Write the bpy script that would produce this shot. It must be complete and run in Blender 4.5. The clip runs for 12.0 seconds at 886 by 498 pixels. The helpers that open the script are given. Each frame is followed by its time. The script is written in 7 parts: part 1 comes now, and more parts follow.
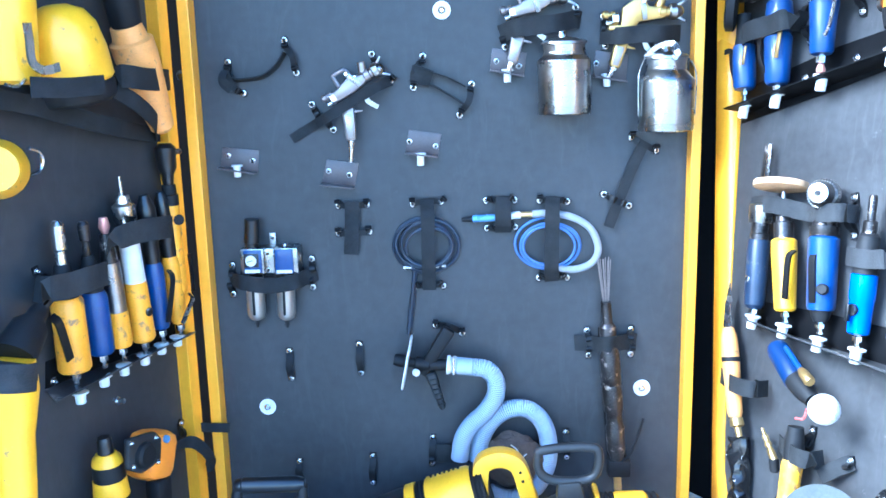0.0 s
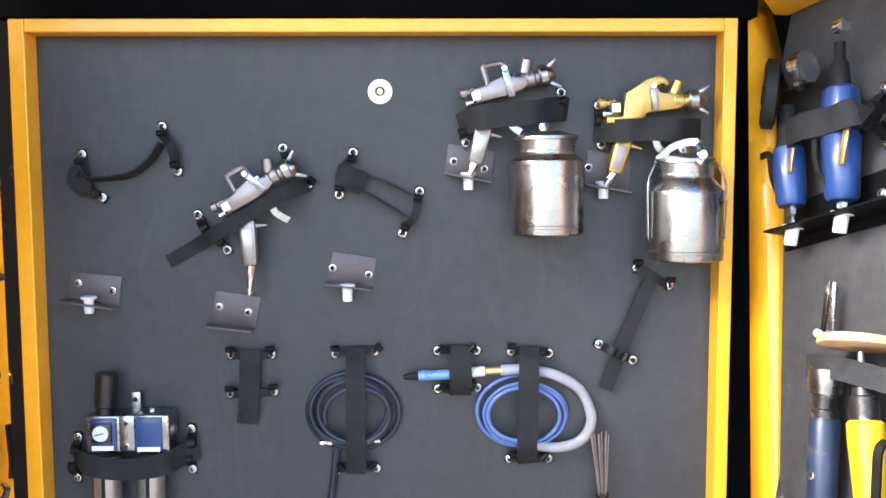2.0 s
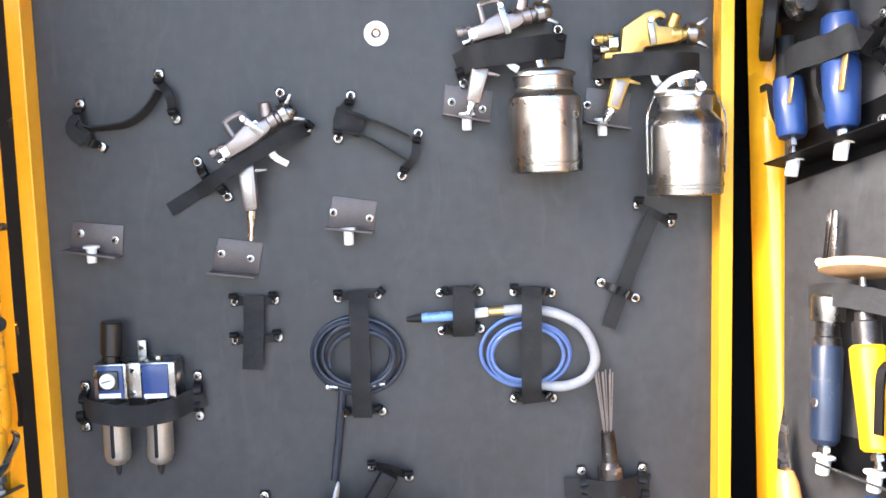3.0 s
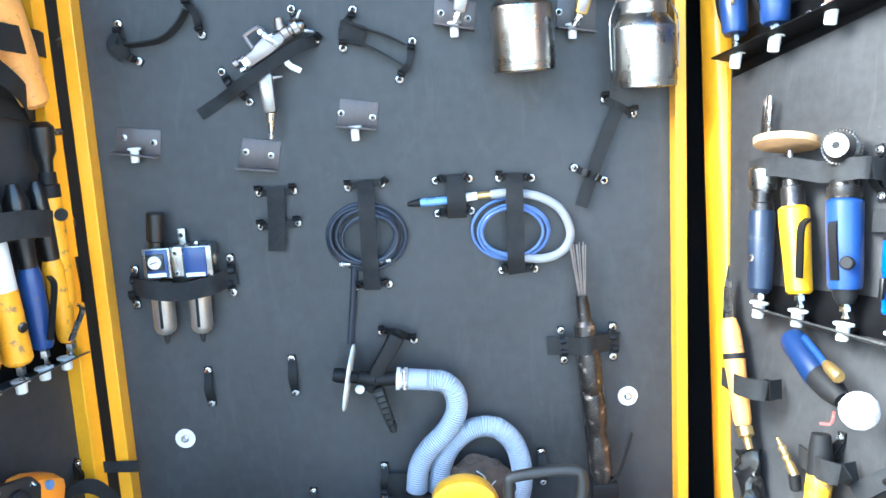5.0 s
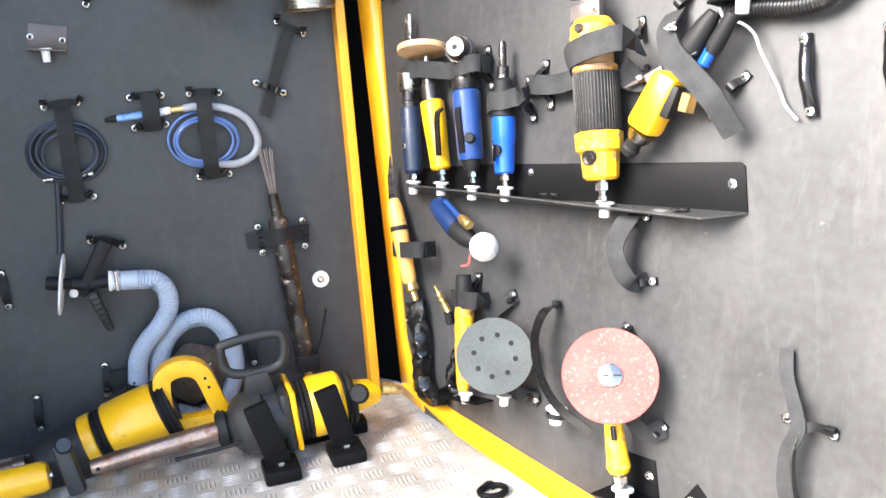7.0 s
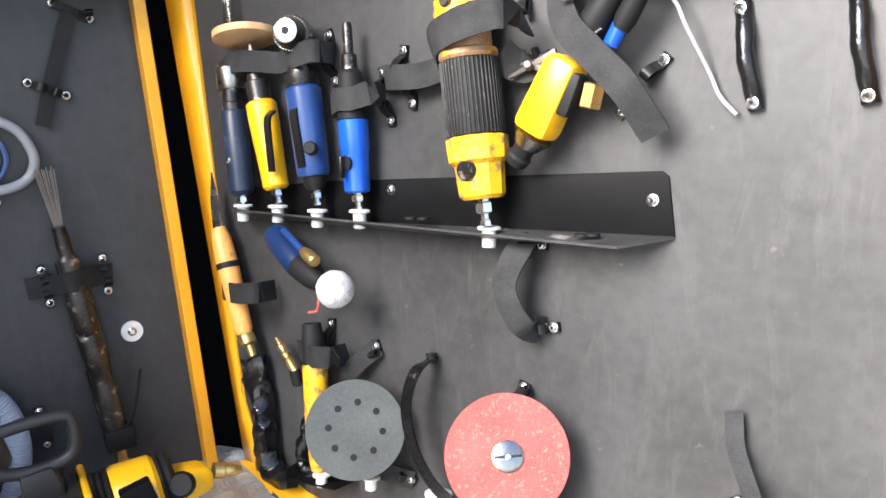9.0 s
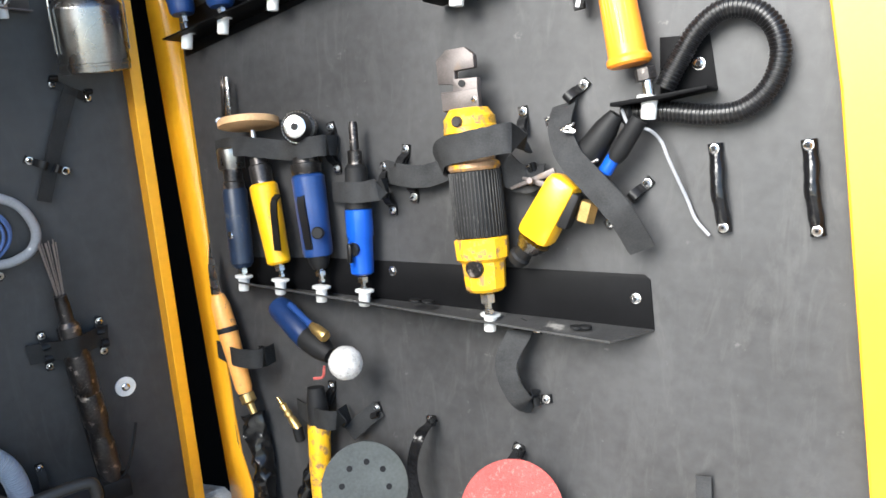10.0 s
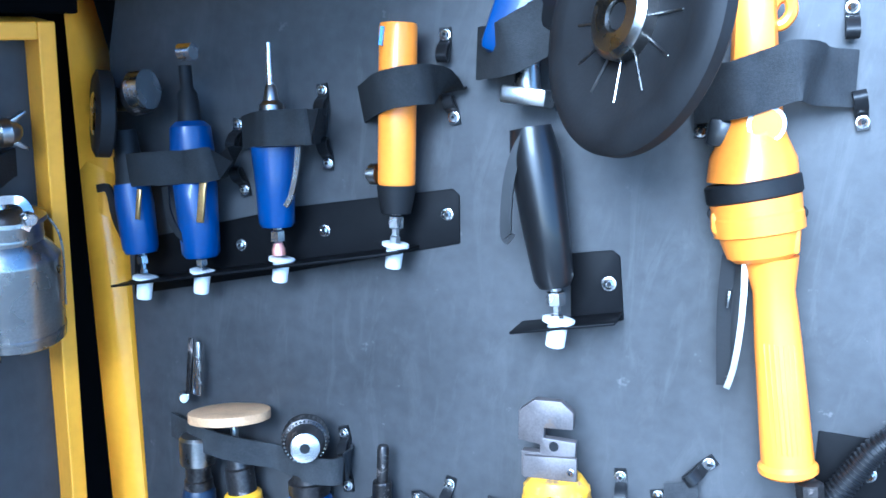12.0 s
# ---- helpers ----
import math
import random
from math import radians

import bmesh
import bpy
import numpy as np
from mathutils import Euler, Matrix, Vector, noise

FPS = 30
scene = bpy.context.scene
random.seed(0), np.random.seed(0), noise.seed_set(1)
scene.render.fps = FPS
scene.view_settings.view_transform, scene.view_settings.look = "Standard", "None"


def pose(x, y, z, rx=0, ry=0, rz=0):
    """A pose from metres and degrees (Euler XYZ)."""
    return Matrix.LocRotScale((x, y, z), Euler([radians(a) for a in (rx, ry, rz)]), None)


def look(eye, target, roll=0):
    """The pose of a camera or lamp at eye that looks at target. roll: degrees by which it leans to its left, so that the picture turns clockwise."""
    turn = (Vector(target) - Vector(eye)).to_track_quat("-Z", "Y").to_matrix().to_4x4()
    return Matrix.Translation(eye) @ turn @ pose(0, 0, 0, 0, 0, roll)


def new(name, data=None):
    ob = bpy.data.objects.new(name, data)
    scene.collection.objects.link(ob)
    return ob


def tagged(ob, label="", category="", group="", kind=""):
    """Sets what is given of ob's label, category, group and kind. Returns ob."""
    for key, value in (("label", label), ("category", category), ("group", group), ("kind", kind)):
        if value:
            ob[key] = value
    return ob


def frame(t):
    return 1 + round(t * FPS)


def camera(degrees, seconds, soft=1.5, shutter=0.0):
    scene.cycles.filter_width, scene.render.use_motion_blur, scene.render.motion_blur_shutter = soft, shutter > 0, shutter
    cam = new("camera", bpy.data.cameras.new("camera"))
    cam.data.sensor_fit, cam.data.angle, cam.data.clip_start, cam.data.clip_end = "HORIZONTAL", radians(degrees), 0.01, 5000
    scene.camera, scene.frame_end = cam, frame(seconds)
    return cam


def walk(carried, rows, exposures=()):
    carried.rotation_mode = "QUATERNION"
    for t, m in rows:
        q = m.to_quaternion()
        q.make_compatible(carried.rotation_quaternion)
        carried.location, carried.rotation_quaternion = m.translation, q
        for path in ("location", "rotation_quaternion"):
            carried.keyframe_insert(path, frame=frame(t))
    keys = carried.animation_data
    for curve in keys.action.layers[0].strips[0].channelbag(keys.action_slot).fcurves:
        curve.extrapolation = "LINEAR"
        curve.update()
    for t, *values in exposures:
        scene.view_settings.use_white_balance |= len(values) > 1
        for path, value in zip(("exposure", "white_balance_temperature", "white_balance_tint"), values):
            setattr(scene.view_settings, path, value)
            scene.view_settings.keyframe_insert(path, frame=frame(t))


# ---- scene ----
cam = camera(53.66, 12.0, soft=1.6, shutter=0.0)
PATH = [
    (0.0, pose(0.152, -1.893, 1.385, 78.28, 1.42, 2.09)),
    (0.5, pose(0.179, -1.607, 1.325, 80.35, 2.17, -0.04)),
    (1.0, pose(0.178, -1.459, 1.359, 82.04, 0.63, -0.48)),
    (1.5, pose(0.167, -1.361, 1.376, 84.65, -0.13, -0.45)),
    (2.0, pose(0.162, -1.364, 1.374, 85.17, 0.17, -0.73)),
    (2.5, pose(0.159, -1.363, 1.372, 83.76, 0.76, -0.85)),
    (3.0, pose(0.171, -1.370, 1.315, 83.85, 1.55, -0.39)),
    (3.5, pose(0.177, -1.379, 1.284, 82.29, 2.05, -0.23)),
    (3.7, pose(0.168, -1.376, 1.265, 81.91, 2.51, -0.67)),
    (5.5, pose(0.185, -1.724, 1.265, 78.27, 3.36, -0.46)),
    (6.0, pose(0.135, -1.824, 1.259, 77.03, 3.39, -3.56)),
    (6.5, pose(0.113, -1.903, 1.234, 76.67, 3.85, -9.79)),
    (7.0, pose(0.186, -1.901, 1.167, 76.56, 4.15, -19.16)),
    (7.5, pose(0.224, -1.877, 1.121, 76.42, 5.50, -25.28)),
    (7.7, pose(0.231, -1.864, 1.132, 76.01, 6.19, -26.69)),
    (9.3, pose(0.346, -1.553, 1.135, 75.96, 3.97, -29.15)),
    (9.5, pose(0.307, -1.566, 1.202, 75.28, 3.69, -30.52)),
    (10.0, pose(0.147, -1.584, 1.347, 73.37, 3.09, -35.98)),
    (10.5, pose(0.067, -1.523, 1.467, 72.07, 2.04, -41.35)),
    (11.0, pose(0.127, -1.301, 1.548, 71.37, -0.09, -45.16)),
    (11.5, pose(0.182, -1.135, 1.630, 71.20, -3.13, -46.57)),
    (12.0, pose(0.196, -1.059, 1.707, 71.47, -4.01, -45.55)),
]
# exposure follows the clip's own automatic exposure; white balance drifts cooler where it looks into the dark
walk(cam, PATH, [
    (0.0, 3.8, 4500, 3), (0.6, 4.25, 4600, 3), (1.0, 4.3, 4550, 2), (1.5, 3.8, 5150, 4), (2.1, 3.35, 6700, 17), (2.5, 3.45, 6900, 18), (3.0, 3.7, 6800, 16),
    (3.6, 4.1, 5700, 5), (5.5, 3.7, 5650, 2), (6.5, 3.45, 6150, 7), (7.0, 3.2, 6650, 12), (7.5, 2.5, 6300, 14), (9.5, 2.3, 6600, 11),
    (10.5, 1.9, 5650, 4), (11.2, 1.75, 4650, 2), (12.0, 2.45, 4200, 3)])

# ---- light: an overcast sky in front of the open compartment ----
world = bpy.data.worlds.new("sky")
scene.world = world
world.use_nodes = True
wn = world.node_tree.nodes
sky = wn.new("ShaderNodeTexSky")
sky.sky_type = "NISHITA"
sky.sun_disc = False
sky.sun_elevation, sky.sun_rotation = radians(37), radians(252)
wn["Background"].inputs["Strength"].default_value = 0.11
world.node_tree.links.new(sky.outputs["Color"], wn["Background"].inputs["Color"])
sun_data = bpy.data.lights.new("sun", "SUN")
sun_data.energy, sun_data.angle, sun_data.color = 2.8, radians(40), (1.0, 0.96, 0.9)
sun = new("sun", sun_data)
sun.matrix_world = look((-3.5, -1.4, 4.1), (0.3, -0.2, 1.1))


# ---- materials ----
def material(name, colour, rough=0.5, metal=0.0, spread=0.15, scale=12.0, bump=0.0, bump_scale=60.0, worn=None,
             wear=0.0, wear_scale=18.0, coat=0.0, trans=0.0, ior=1.45, streak=None, spec=0.5):
    """A surface with two scales of variation (broad stains, fine grain), optional worn patches and relief."""
    m = bpy.data.materials.new(name)
    m.use_nodes = True
    nt = m.node_tree
    n, l = nt.nodes, nt.links
    b = n["Principled BSDF"]
    tc = n.new("ShaderNodeTexCoord")
    big = n.new("ShaderNodeTexNoise")
    big.inputs["Scale"].default_value, big.inputs["Detail"].default_value = scale, 6
    fine = n.new("ShaderNodeTexNoise")
    fine.inputs["Scale"].default_value, fine.inputs["Detail"].default_value = scale * 14, 4
    for t in (big, fine):
        l.new(tc.outputs["Object"], t.inputs["Vector"])
    mix = n.new("ShaderNodeMath")
    mix.operation = "MULTIPLY_ADD"
    l.new(big.outputs["Fac"], mix.inputs[0])
    mix.inputs[1].default_value = 0.65
    half = n.new("ShaderNodeMath")
    half.operation = "MULTIPLY"
    half.inputs[1].default_value = 0.35
    l.new(fine.outputs["Fac"], half.inputs[0])
    l.new(half.outputs[0], mix.inputs[2])
    ramp = n.new("ShaderNodeValToRGB")
    lo = [max(0.0, c * (1 - spread * 1.6)) for c in colour]
    hi = [min(1.0, c * (1 + spread * 1.6)) for c in colour]
    ramp.color_ramp.elements[0].position, ramp.color_ramp.elements[0].color = 0.3, (*lo, 1)
    ramp.color_ramp.elements[1].position, ramp.color_ramp.elements[1].color = 0.7, (*hi, 1)
    l.new(mix.outputs[0], ramp.inputs[0])
    colour_out = ramp.outputs["Color"]
    if worn:
        patch = n.new("ShaderNodeTexNoise")
        patch.inputs["Scale"].default_value, patch.inputs["Detail"].default_value = wear_scale, 10
        patch.inputs["Roughness"].default_value = 0.7
        l.new(tc.outputs["Object"], patch.inputs["Vector"])
        step = n.new("ShaderNodeValToRGB")
        step.color_ramp.elements[0].position = 0.68 - wear * 0.25
        step.color_ramp.elements[1].position = 0.74 - wear * 0.22
        l.new(patch.outputs["Fac"], step.inputs[0])
        over = n.new("ShaderNodeMix")
        over.data_type = "RGBA"
        l.new(step.outputs["Color"], over.inputs["Factor"])
        l.new(colour_out, over.inputs["A"])
        over.inputs["B"].default_value = (*worn, 1)
        colour_out = over.outputs["Result"]
    if streak:
        stretch = n.new("ShaderNodeMapping")
        stretch.inputs["Scale"].default_value = (9, 2.2, 9)
        stretch.inputs["Rotation"].default_value = (0, 0, 0.4)
        l.new(tc.outputs["Object"], stretch.inputs["Vector"])
        rub = n.new("ShaderNodeTexNoise")
        rub.inputs["Scale"].default_value, rub.inputs["Detail"].default_value, rub.inputs["Distortion"].default_value = 2.6, 12, 1.6
        rub.inputs["Roughness"].default_value = 0.72
        l.new(stretch.outputs["Vector"], rub.inputs["Vector"])
        cut = n.new("ShaderNodeMapRange")
        cut.inputs["From Min"].default_value, cut.inputs["From Max"].default_value = 0.52, 0.80
        cut.inputs["To Max"].default_value = 0.8
        l.new(rub.outputs["Fac"], cut.inputs["Value"])
        smear = n.new("ShaderNodeMix")
        smear.data_type = "RGBA"
        l.new(cut.outputs[0], smear.inputs["Factor"])
        l.new(colour_out, smear.inputs["A"])
        smear.inputs["B"].default_value = (*streak, 1)
        colour_out = smear.outputs["Result"]
    l.new(colour_out, b.inputs["Base Color"])
    rr = n.new("ShaderNodeMapRange")
    rr.inputs["To Min"].default_value, rr.inputs["To Max"].default_value = max(0.03, rough - 0.12), min(1, rough + 0.12)
    l.new(big.outputs["Fac"], rr.inputs["Value"])
    l.new(rr.outputs[0], b.inputs["Roughness"])
    b.inputs["Metallic"].default_value = metal
    b.inputs["Coat Weight"].default_value = coat
    b.inputs["Transmission Weight"].default_value = trans
    b.inputs["IOR"].default_value = ior
    b.inputs["Specular IOR Level"].default_value = spec
    if bump:
        relief = n.new("ShaderNodeTexNoise")
        relief.inputs["Scale"].default_value, relief.inputs["Detail"].default_value = bump_scale, 5
        l.new(tc.outputs["Object"], relief.inputs["Vector"])
        bp = n.new("ShaderNodeBump")
        bp.inputs["Strength"].default_value, bp.inputs["Distance"].default_value = bump, 0.002
        l.new(relief.outputs["Fac"], bp.inputs["Height"])
        l.new(bp.outputs[0], b.inputs["Normal"])
    return m


M_FELT = material("black_panel_board", (0.031, 0.032, 0.034), 0.48, spread=0.22, scale=3, bump=0.04, bump_scale=420,
                  worn=(0.055, 0.055, 0.057), wear=0.05, wear_scale=14, streak=(0.05, 0.051, 0.053))
M_DOOR = material("scuffed_black_door_board", (0.036, 0.036, 0.037), 0.44, spread=0.28, scale=4, bump=0.04, bump_scale=420,
                  worn=(0.085, 0.083, 0.08), wear=0.17, wear_scale=30, streak=(0.068, 0.067, 0.066))
M_CLIP = material("glossy_black_nylon_clip", (0.010, 0.010, 0.0105), 0.34, spread=0.3, scale=40, spec=0.22)
M_YELLOW = material("yellow_frame_paint", (0.80, 0.37, 0.014), 0.34, spread=0.06, scale=6, bump=0.04, bump_scale=120, coat=0.25, worn=(0.42, 0.20, 0.03), wear=0.02, wear_scale=26)
M_YTOOL = material("yellow_tool_enamel", (0.78, 0.41, 0.008), 0.33, spread=0.06, scale=16, worn=(0.30, 0.18, 0.06), wear=0.30,
                   wear_scale=30, coat=0.2, bump=0.05, bump_scale=180)
M_YWORN = material("worn_yellow_tool_enamel", (0.74, 0.40, 0.012), 0.42, spread=0.12, scale=22, worn=(0.26, 0.15, 0.07), wear=0.66,
                   wear_scale=62, bump=0.1, bump_scale=180)
M_YAMBER = material("amber_tool_enamel", (0.80, 0.35, 0.015), 0.38, spread=0.1, scale=18, worn=(0.26, 0.15, 0.06), wear=0.5, wear_scale=34, bump=0.06, bump_scale=180)
M_RUBBED = material("rubbed_bare_casting", (0.36, 0.22, 0.12), 0.5, metal=0.4, spread=0.3, scale=26, worn=(0.72, 0.38, 0.02), wear=0.6, wear_scale=48)
M_RIB = material("dusty_black_ribs", (0.018, 0.018, 0.018), 0.6, spread=0.4, scale=30, worn=(0.065, 0.062, 0.058), wear=0.5, wear_scale=120, spec=0.3)
M_PALEORANGE = material("pale_worn_orange_enamel", (0.76, 0.34, 0.085), 0.4, spread=0.1, scale=20, worn=(0.36, 0.19, 0.09), wear=0.42, wear_scale=44)
M_ORANGE = material("orange_tool_enamel", (0.85, 0.27, 0.02), 0.35, spread=0.06, scale=14, worn=(0.3, 0.16, 0.08), wear=0.1, coat=0.2)
M_BLUE = material("blue_tool_enamel", (0.012, 0.042, 0.155), 0.38, spread=0.12, scale=16, coat=0.25, worn=(0.03, 0.06, 0.14), wear=0.15)
M_DEEPBLUE = material("deep_blue_enamel", (0.006, 0.022, 0.08), 0.4, spread=0.15, scale=20, worn=(0.02, 0.03, 0.06), wear=0.25)
M_BRIGHTBLUE = material("bright_blue_anodised", (0.008, 0.085, 0.48), 0.28, metal=0.2, spread=0.08, scale=16, coat=0.2)
M_NAVY = material("dark_navy_enamel", (0.012, 0.022, 0.045), 0.4, spread=0.25, scale=20, worn=(0.07, 0.07, 0.07), wear=0.2)
M_BLACK = material("black_rubber", (0.008, 0.008, 0.0085), 0.62, spec=0.3, spread=0.25, scale=25, bump=0.12, bump_scale=200)
M_GLOSS = material("glossy_black_plastic", (0.006, 0.006, 0.0065), 0.36, spread=0.2, scale=20, coat=0.2)
M_BRACKET = material("black_painted_steel", (0.005, 0.005, 0.0055), 0.5, spec=0.07, spread=0.2, scale=12, worn=(0.10, 0.095, 0.09), wear=0.08, wear_scale=26)
M_LEDGE = material("scuffed_black_steel_ledge", (0.05, 0.05, 0.05), 0.4, metal=0.3, spread=0.4, scale=14, worn=(0.3, 0.29, 0.27), wear=0.4, wear_scale=16)
M_BROWNPL = material("brown_black_steel_plate", (0.075, 0.06, 0.058), 0.35, spread=0.2, scale=20, worn=(0.2, 0.18, 0.17), wear=0.1)
M_STRAP = material("black_hook_and_loop_webbing", (0.021, 0.0215, 0.022), 0.85, spread=0.3, scale=30, bump=0.5, bump_scale=900, spec=0.25)
M_STRAPG = material("faded_black_webbing", (0.03, 0.0305, 0.0315), 0.85, spread=0.3, scale=30, bump=0.5, bump_scale=900, spec=0.25)
M_STEEL = material("bright_steel", (0.62, 0.61, 0.6), 0.26, metal=1.0, spread=0.12, scale=30)
M_ALU = material("brushed_aluminium", (0.31, 0.30, 0.285), 0.29, metal=1.0, spread=0.15, scale=24, bump=0.08, bump_scale=260)
M_CAST = material("pinkish_cast_aluminium", (0.29, 0.25, 0.235), 0.42, metal=0.9, spread=0.12, scale=34)
M_JAW = material("dull_grey_tool_steel", (0.115, 0.10, 0.095), 0.5, metal=0.5, spread=0.25, scale=30, worn=(0.12, 0.09, 0.07), wear=0.3, wear_scale=50)
M_GOLD = material("gold_anodised_metal", (0.50, 0.34, 0.11), 0.38, metal=0.9, spread=0.12, scale=34)
M_BRASS = material("brass", (0.62, 0.42, 0.16), 0.35, metal=0.9, spread=0.2, scale=30)
M_DARKSTEEL = material("oiled_dark_steel", (0.055, 0.05, 0.048), 0.36, metal=0.8, spread=0.5, scale=16, worn=(0.36, 0.31, 0.28), wear=0.46, wear_scale=42)
M_SHAFT = material("rust_stained_steel_shaft", (0.26, 0.19, 0.155), 0.34, metal=0.85, spread=0.4, scale=14, worn=(0.24, 0.10, 0.06), wear=0.5, wear_scale=30)
M_WHITE = material("white_nylon", (0.64, 0.64, 0.62), 0.5, spread=0.06, scale=30)
M_WASHER = material("white_zinc_washer", (0.72, 0.72, 0.70), 0.45, spread=0.15, scale=40, worn=(0.4, 0.39, 0.36), wear=0.2)
M_GREYHOSE = material("grey_blue_ribbed_plastic", (0.33, 0.38, 0.45), 0.45, spread=0.06, scale=14)
M_CLEARHOSE = material("cloudy_clear_hose", (0.27, 0.275, 0.29), 0.2, spread=0.12, scale=20)
M_BLUEHOSE = material("translucent_blue_hose", (0.085, 0.145, 0.33), 0.2, spread=0.15, scale=20)
M_DARKHOSE = material("dark_rubber_hose", (0.016, 0.022, 0.036), 0.4, spread=0.25, scale=20)
M_LIGHTBLUE = material("light_blue_anodised", (0.16, 0.30, 0.56), 0.3, metal=0.3, spread=0.08, scale=30)
M_WOOD = material("pale_raw_wood", (0.55, 0.34, 0.17), 0.6, spread=0.2, scale=25, bump=0.2, bump_scale=120)
M_STONE = material("white_grinding_stone", (0.45, 0.44, 0.425), 0.9, spread=0.2, scale=90, bump=0.9, bump_scale=330, worn=(0.26, 0.25, 0.24), wear=0.5, wear_scale=190)
M_GREYDISC = material("grey_abrasive_disc", (0.062, 0.069, 0.067), 0.8, spread=0.2, scale=16, bump=0.3, bump_scale=600, worn=(0.2, 0.21, 0.21), wear=0.12, wear_scale=25)
M_REDDISC = material("red_abrasive_disc", (0.40, 0.078, 0.068), 0.88, spread=0.2, scale=22, bump=0.9, bump_scale=380, worn=(0.47, 0.15, 0.125), wear=0.52, wear_scale=150)
M_DECK = material("aluminium_tread_plate", (0.50, 0.475, 0.43), 0.42, metal=0.4, spread=0.25, scale=9, worn=(0.36, 0.32, 0.27), wear=0.35, wear_scale=9)
M_BAG = material("brown_dust_bag_cloth", (0.075, 0.055, 0.042), 0.9, spread=0.35, scale=25, bump=0.5, bump_scale=160)
# base far below black paint: the shade of the gaps is in the colour
M_BODYSHADE = material("black_body_with_gap_shade", (0.0018, 0.0018, 0.0019), 0.8, spread=0.3, scale=5, spec=0.03)
M_GROUND = material("worn_asphalt_yard", (0.12, 0.117, 0.112), 0.85, spread=0.2, scale=1.2, bump=0.4, bump_scale=40, worn=(0.055, 0.054, 0.052), wear=0.3, wear_scale=0.7)
M_STICKER = material("white_sticker", (0.8, 0.8, 0.8), 0.4, spread=0.04, scale=10)
M_BOWL = material("cream_stained_bowl", (0.36, 0.33, 0.29), 0.33, metal=0.7, spread=0.12, scale=22, worn=(0.28, 0.19, 0.14), wear=0.18, wear_scale=40)
M_PALE = material("pale_label", (0.72, 0.76, 0.8), 0.45, spread=0.05, scale=30)
M_RED = material("pink_brass_tip", (0.75, 0.35, 0.27), 0.4, metal=0.5, spread=0.1, scale=30)
M_GREYPL = material("charcoal_plastic", (0.014, 0.0145, 0.015), 0.5, spread=0.2, scale=18, bump=0.1, bump_scale=150)
M_FILM = material("shiny_black_plastic_wrap", (0.006, 0.006, 0.0065), 0.16, spread=0.3, scale=40, bump=0.55, bump_scale=110)


# ---- mesh tools; every panel has its own axes: u along, v up, w out of the panel ----
def panel_axes(origin, u, v, w):
    return Matrix(((u[0], v[0], w[0], origin[0]), (u[1], v[1], w[1], origin[1]), (u[2], v[2], w[2], origin[2]), (0, 0, 0, 1)))


BACK = panel_axes((0, 0, 0), (1, 0, 0), (0, 0, 1), (0, -1, 0))
RIGHT = panel_axes((0.5072, -0.0784, 0.0150), (0.42077, -0.90717, 0), (0.14304, 0.06635, 0.98749), (-0.89582, -0.41550, 0.15768))
LEFT = panel_axes((-0.5045, -0.0250, 0), (0.30902, 0.95106, 0), (0, 0, 1), (0.95106, -0.30902, 0))


BASE = {}


def thing(name, axes, at, label, category, group=""):
    """An empty on a panel's surface that carries the parts of one thing."""
    ob = new(name)
    ob.empty_display_size = 0.03
    ob.matrix_world = axes @ Matrix.Translation((at[0], at[1], 0))
    BASE[ob.name] = Vector((at[0], at[1], 0))
    return tagged(ob, label, category, group)


def part(name, bm, mat, parent, label="", smooth=True):
    me = bpy.data.meshes.new(name)
    bmesh.ops.recalc_face_normals(bm, faces=bm.faces)
    base = BASE.get(parent.name, Vector((0, 0, 0)))
    bmesh.ops.translate(bm, verts=bm.verts, vec=-base)
    if smooth:
        for f in bm.faces:
            f.smooth = True
        for e in bm.edges:
            e.smooth = len(e.link_faces) == 2 and e.calc_face_angle(0.0) < 0.6
    bm.to_mesh(me)
    bm.free()
    me.materials.append(mat)
    ob = new(name, me)
    ob.parent = parent
    BASE[ob.name] = base
    return tagged(ob, label) if label else ob


def mesh():
    return bmesh.new()


def bevel(bm, width, segments=2):
    sharp = [e for e in bm.edges if len(e.link_faces) == 2 and e.calc_face_angle(0.0) > 0.5]
    if width > 0 and sharp:
        bmesh.ops.bevel(bm, geom=sharp, offset=width, segments=segments, affect="EDGES", profile=0.5, clamp_overlap=True)


def box(u0, u1, v0, v1, w0, w1, bev=0.002, bm=None):
    b = mesh()
    bmesh.ops.create_cube(b, size=1, matrix=Matrix.Translation(((u0 + u1) / 2, (v0 + v1) / 2, (w0 + w1) / 2)) @ Matrix.Diagonal((abs(u1 - u0), abs(v1 - v0), abs(w1 - w0), 1)))
    bevel(b, bev)
    return join(bm, b)


def join(bm, b):
    if bm is None:
        return b
    me = bpy.data.meshes.new("joined")
    b.to_mesh(me)
    b.free()
    bm.from_mesh(me)
    bpy.data.meshes.remove(me)
    return bm


def axis_frame(p0, p1):
    p0, p1 = Vector(p0), Vector(p1)
    return Matrix.Translation(p0) @ (p1 - p0).to_track_quat("Z", "Y").to_matrix().to_4x4(), (p1 - p0).length


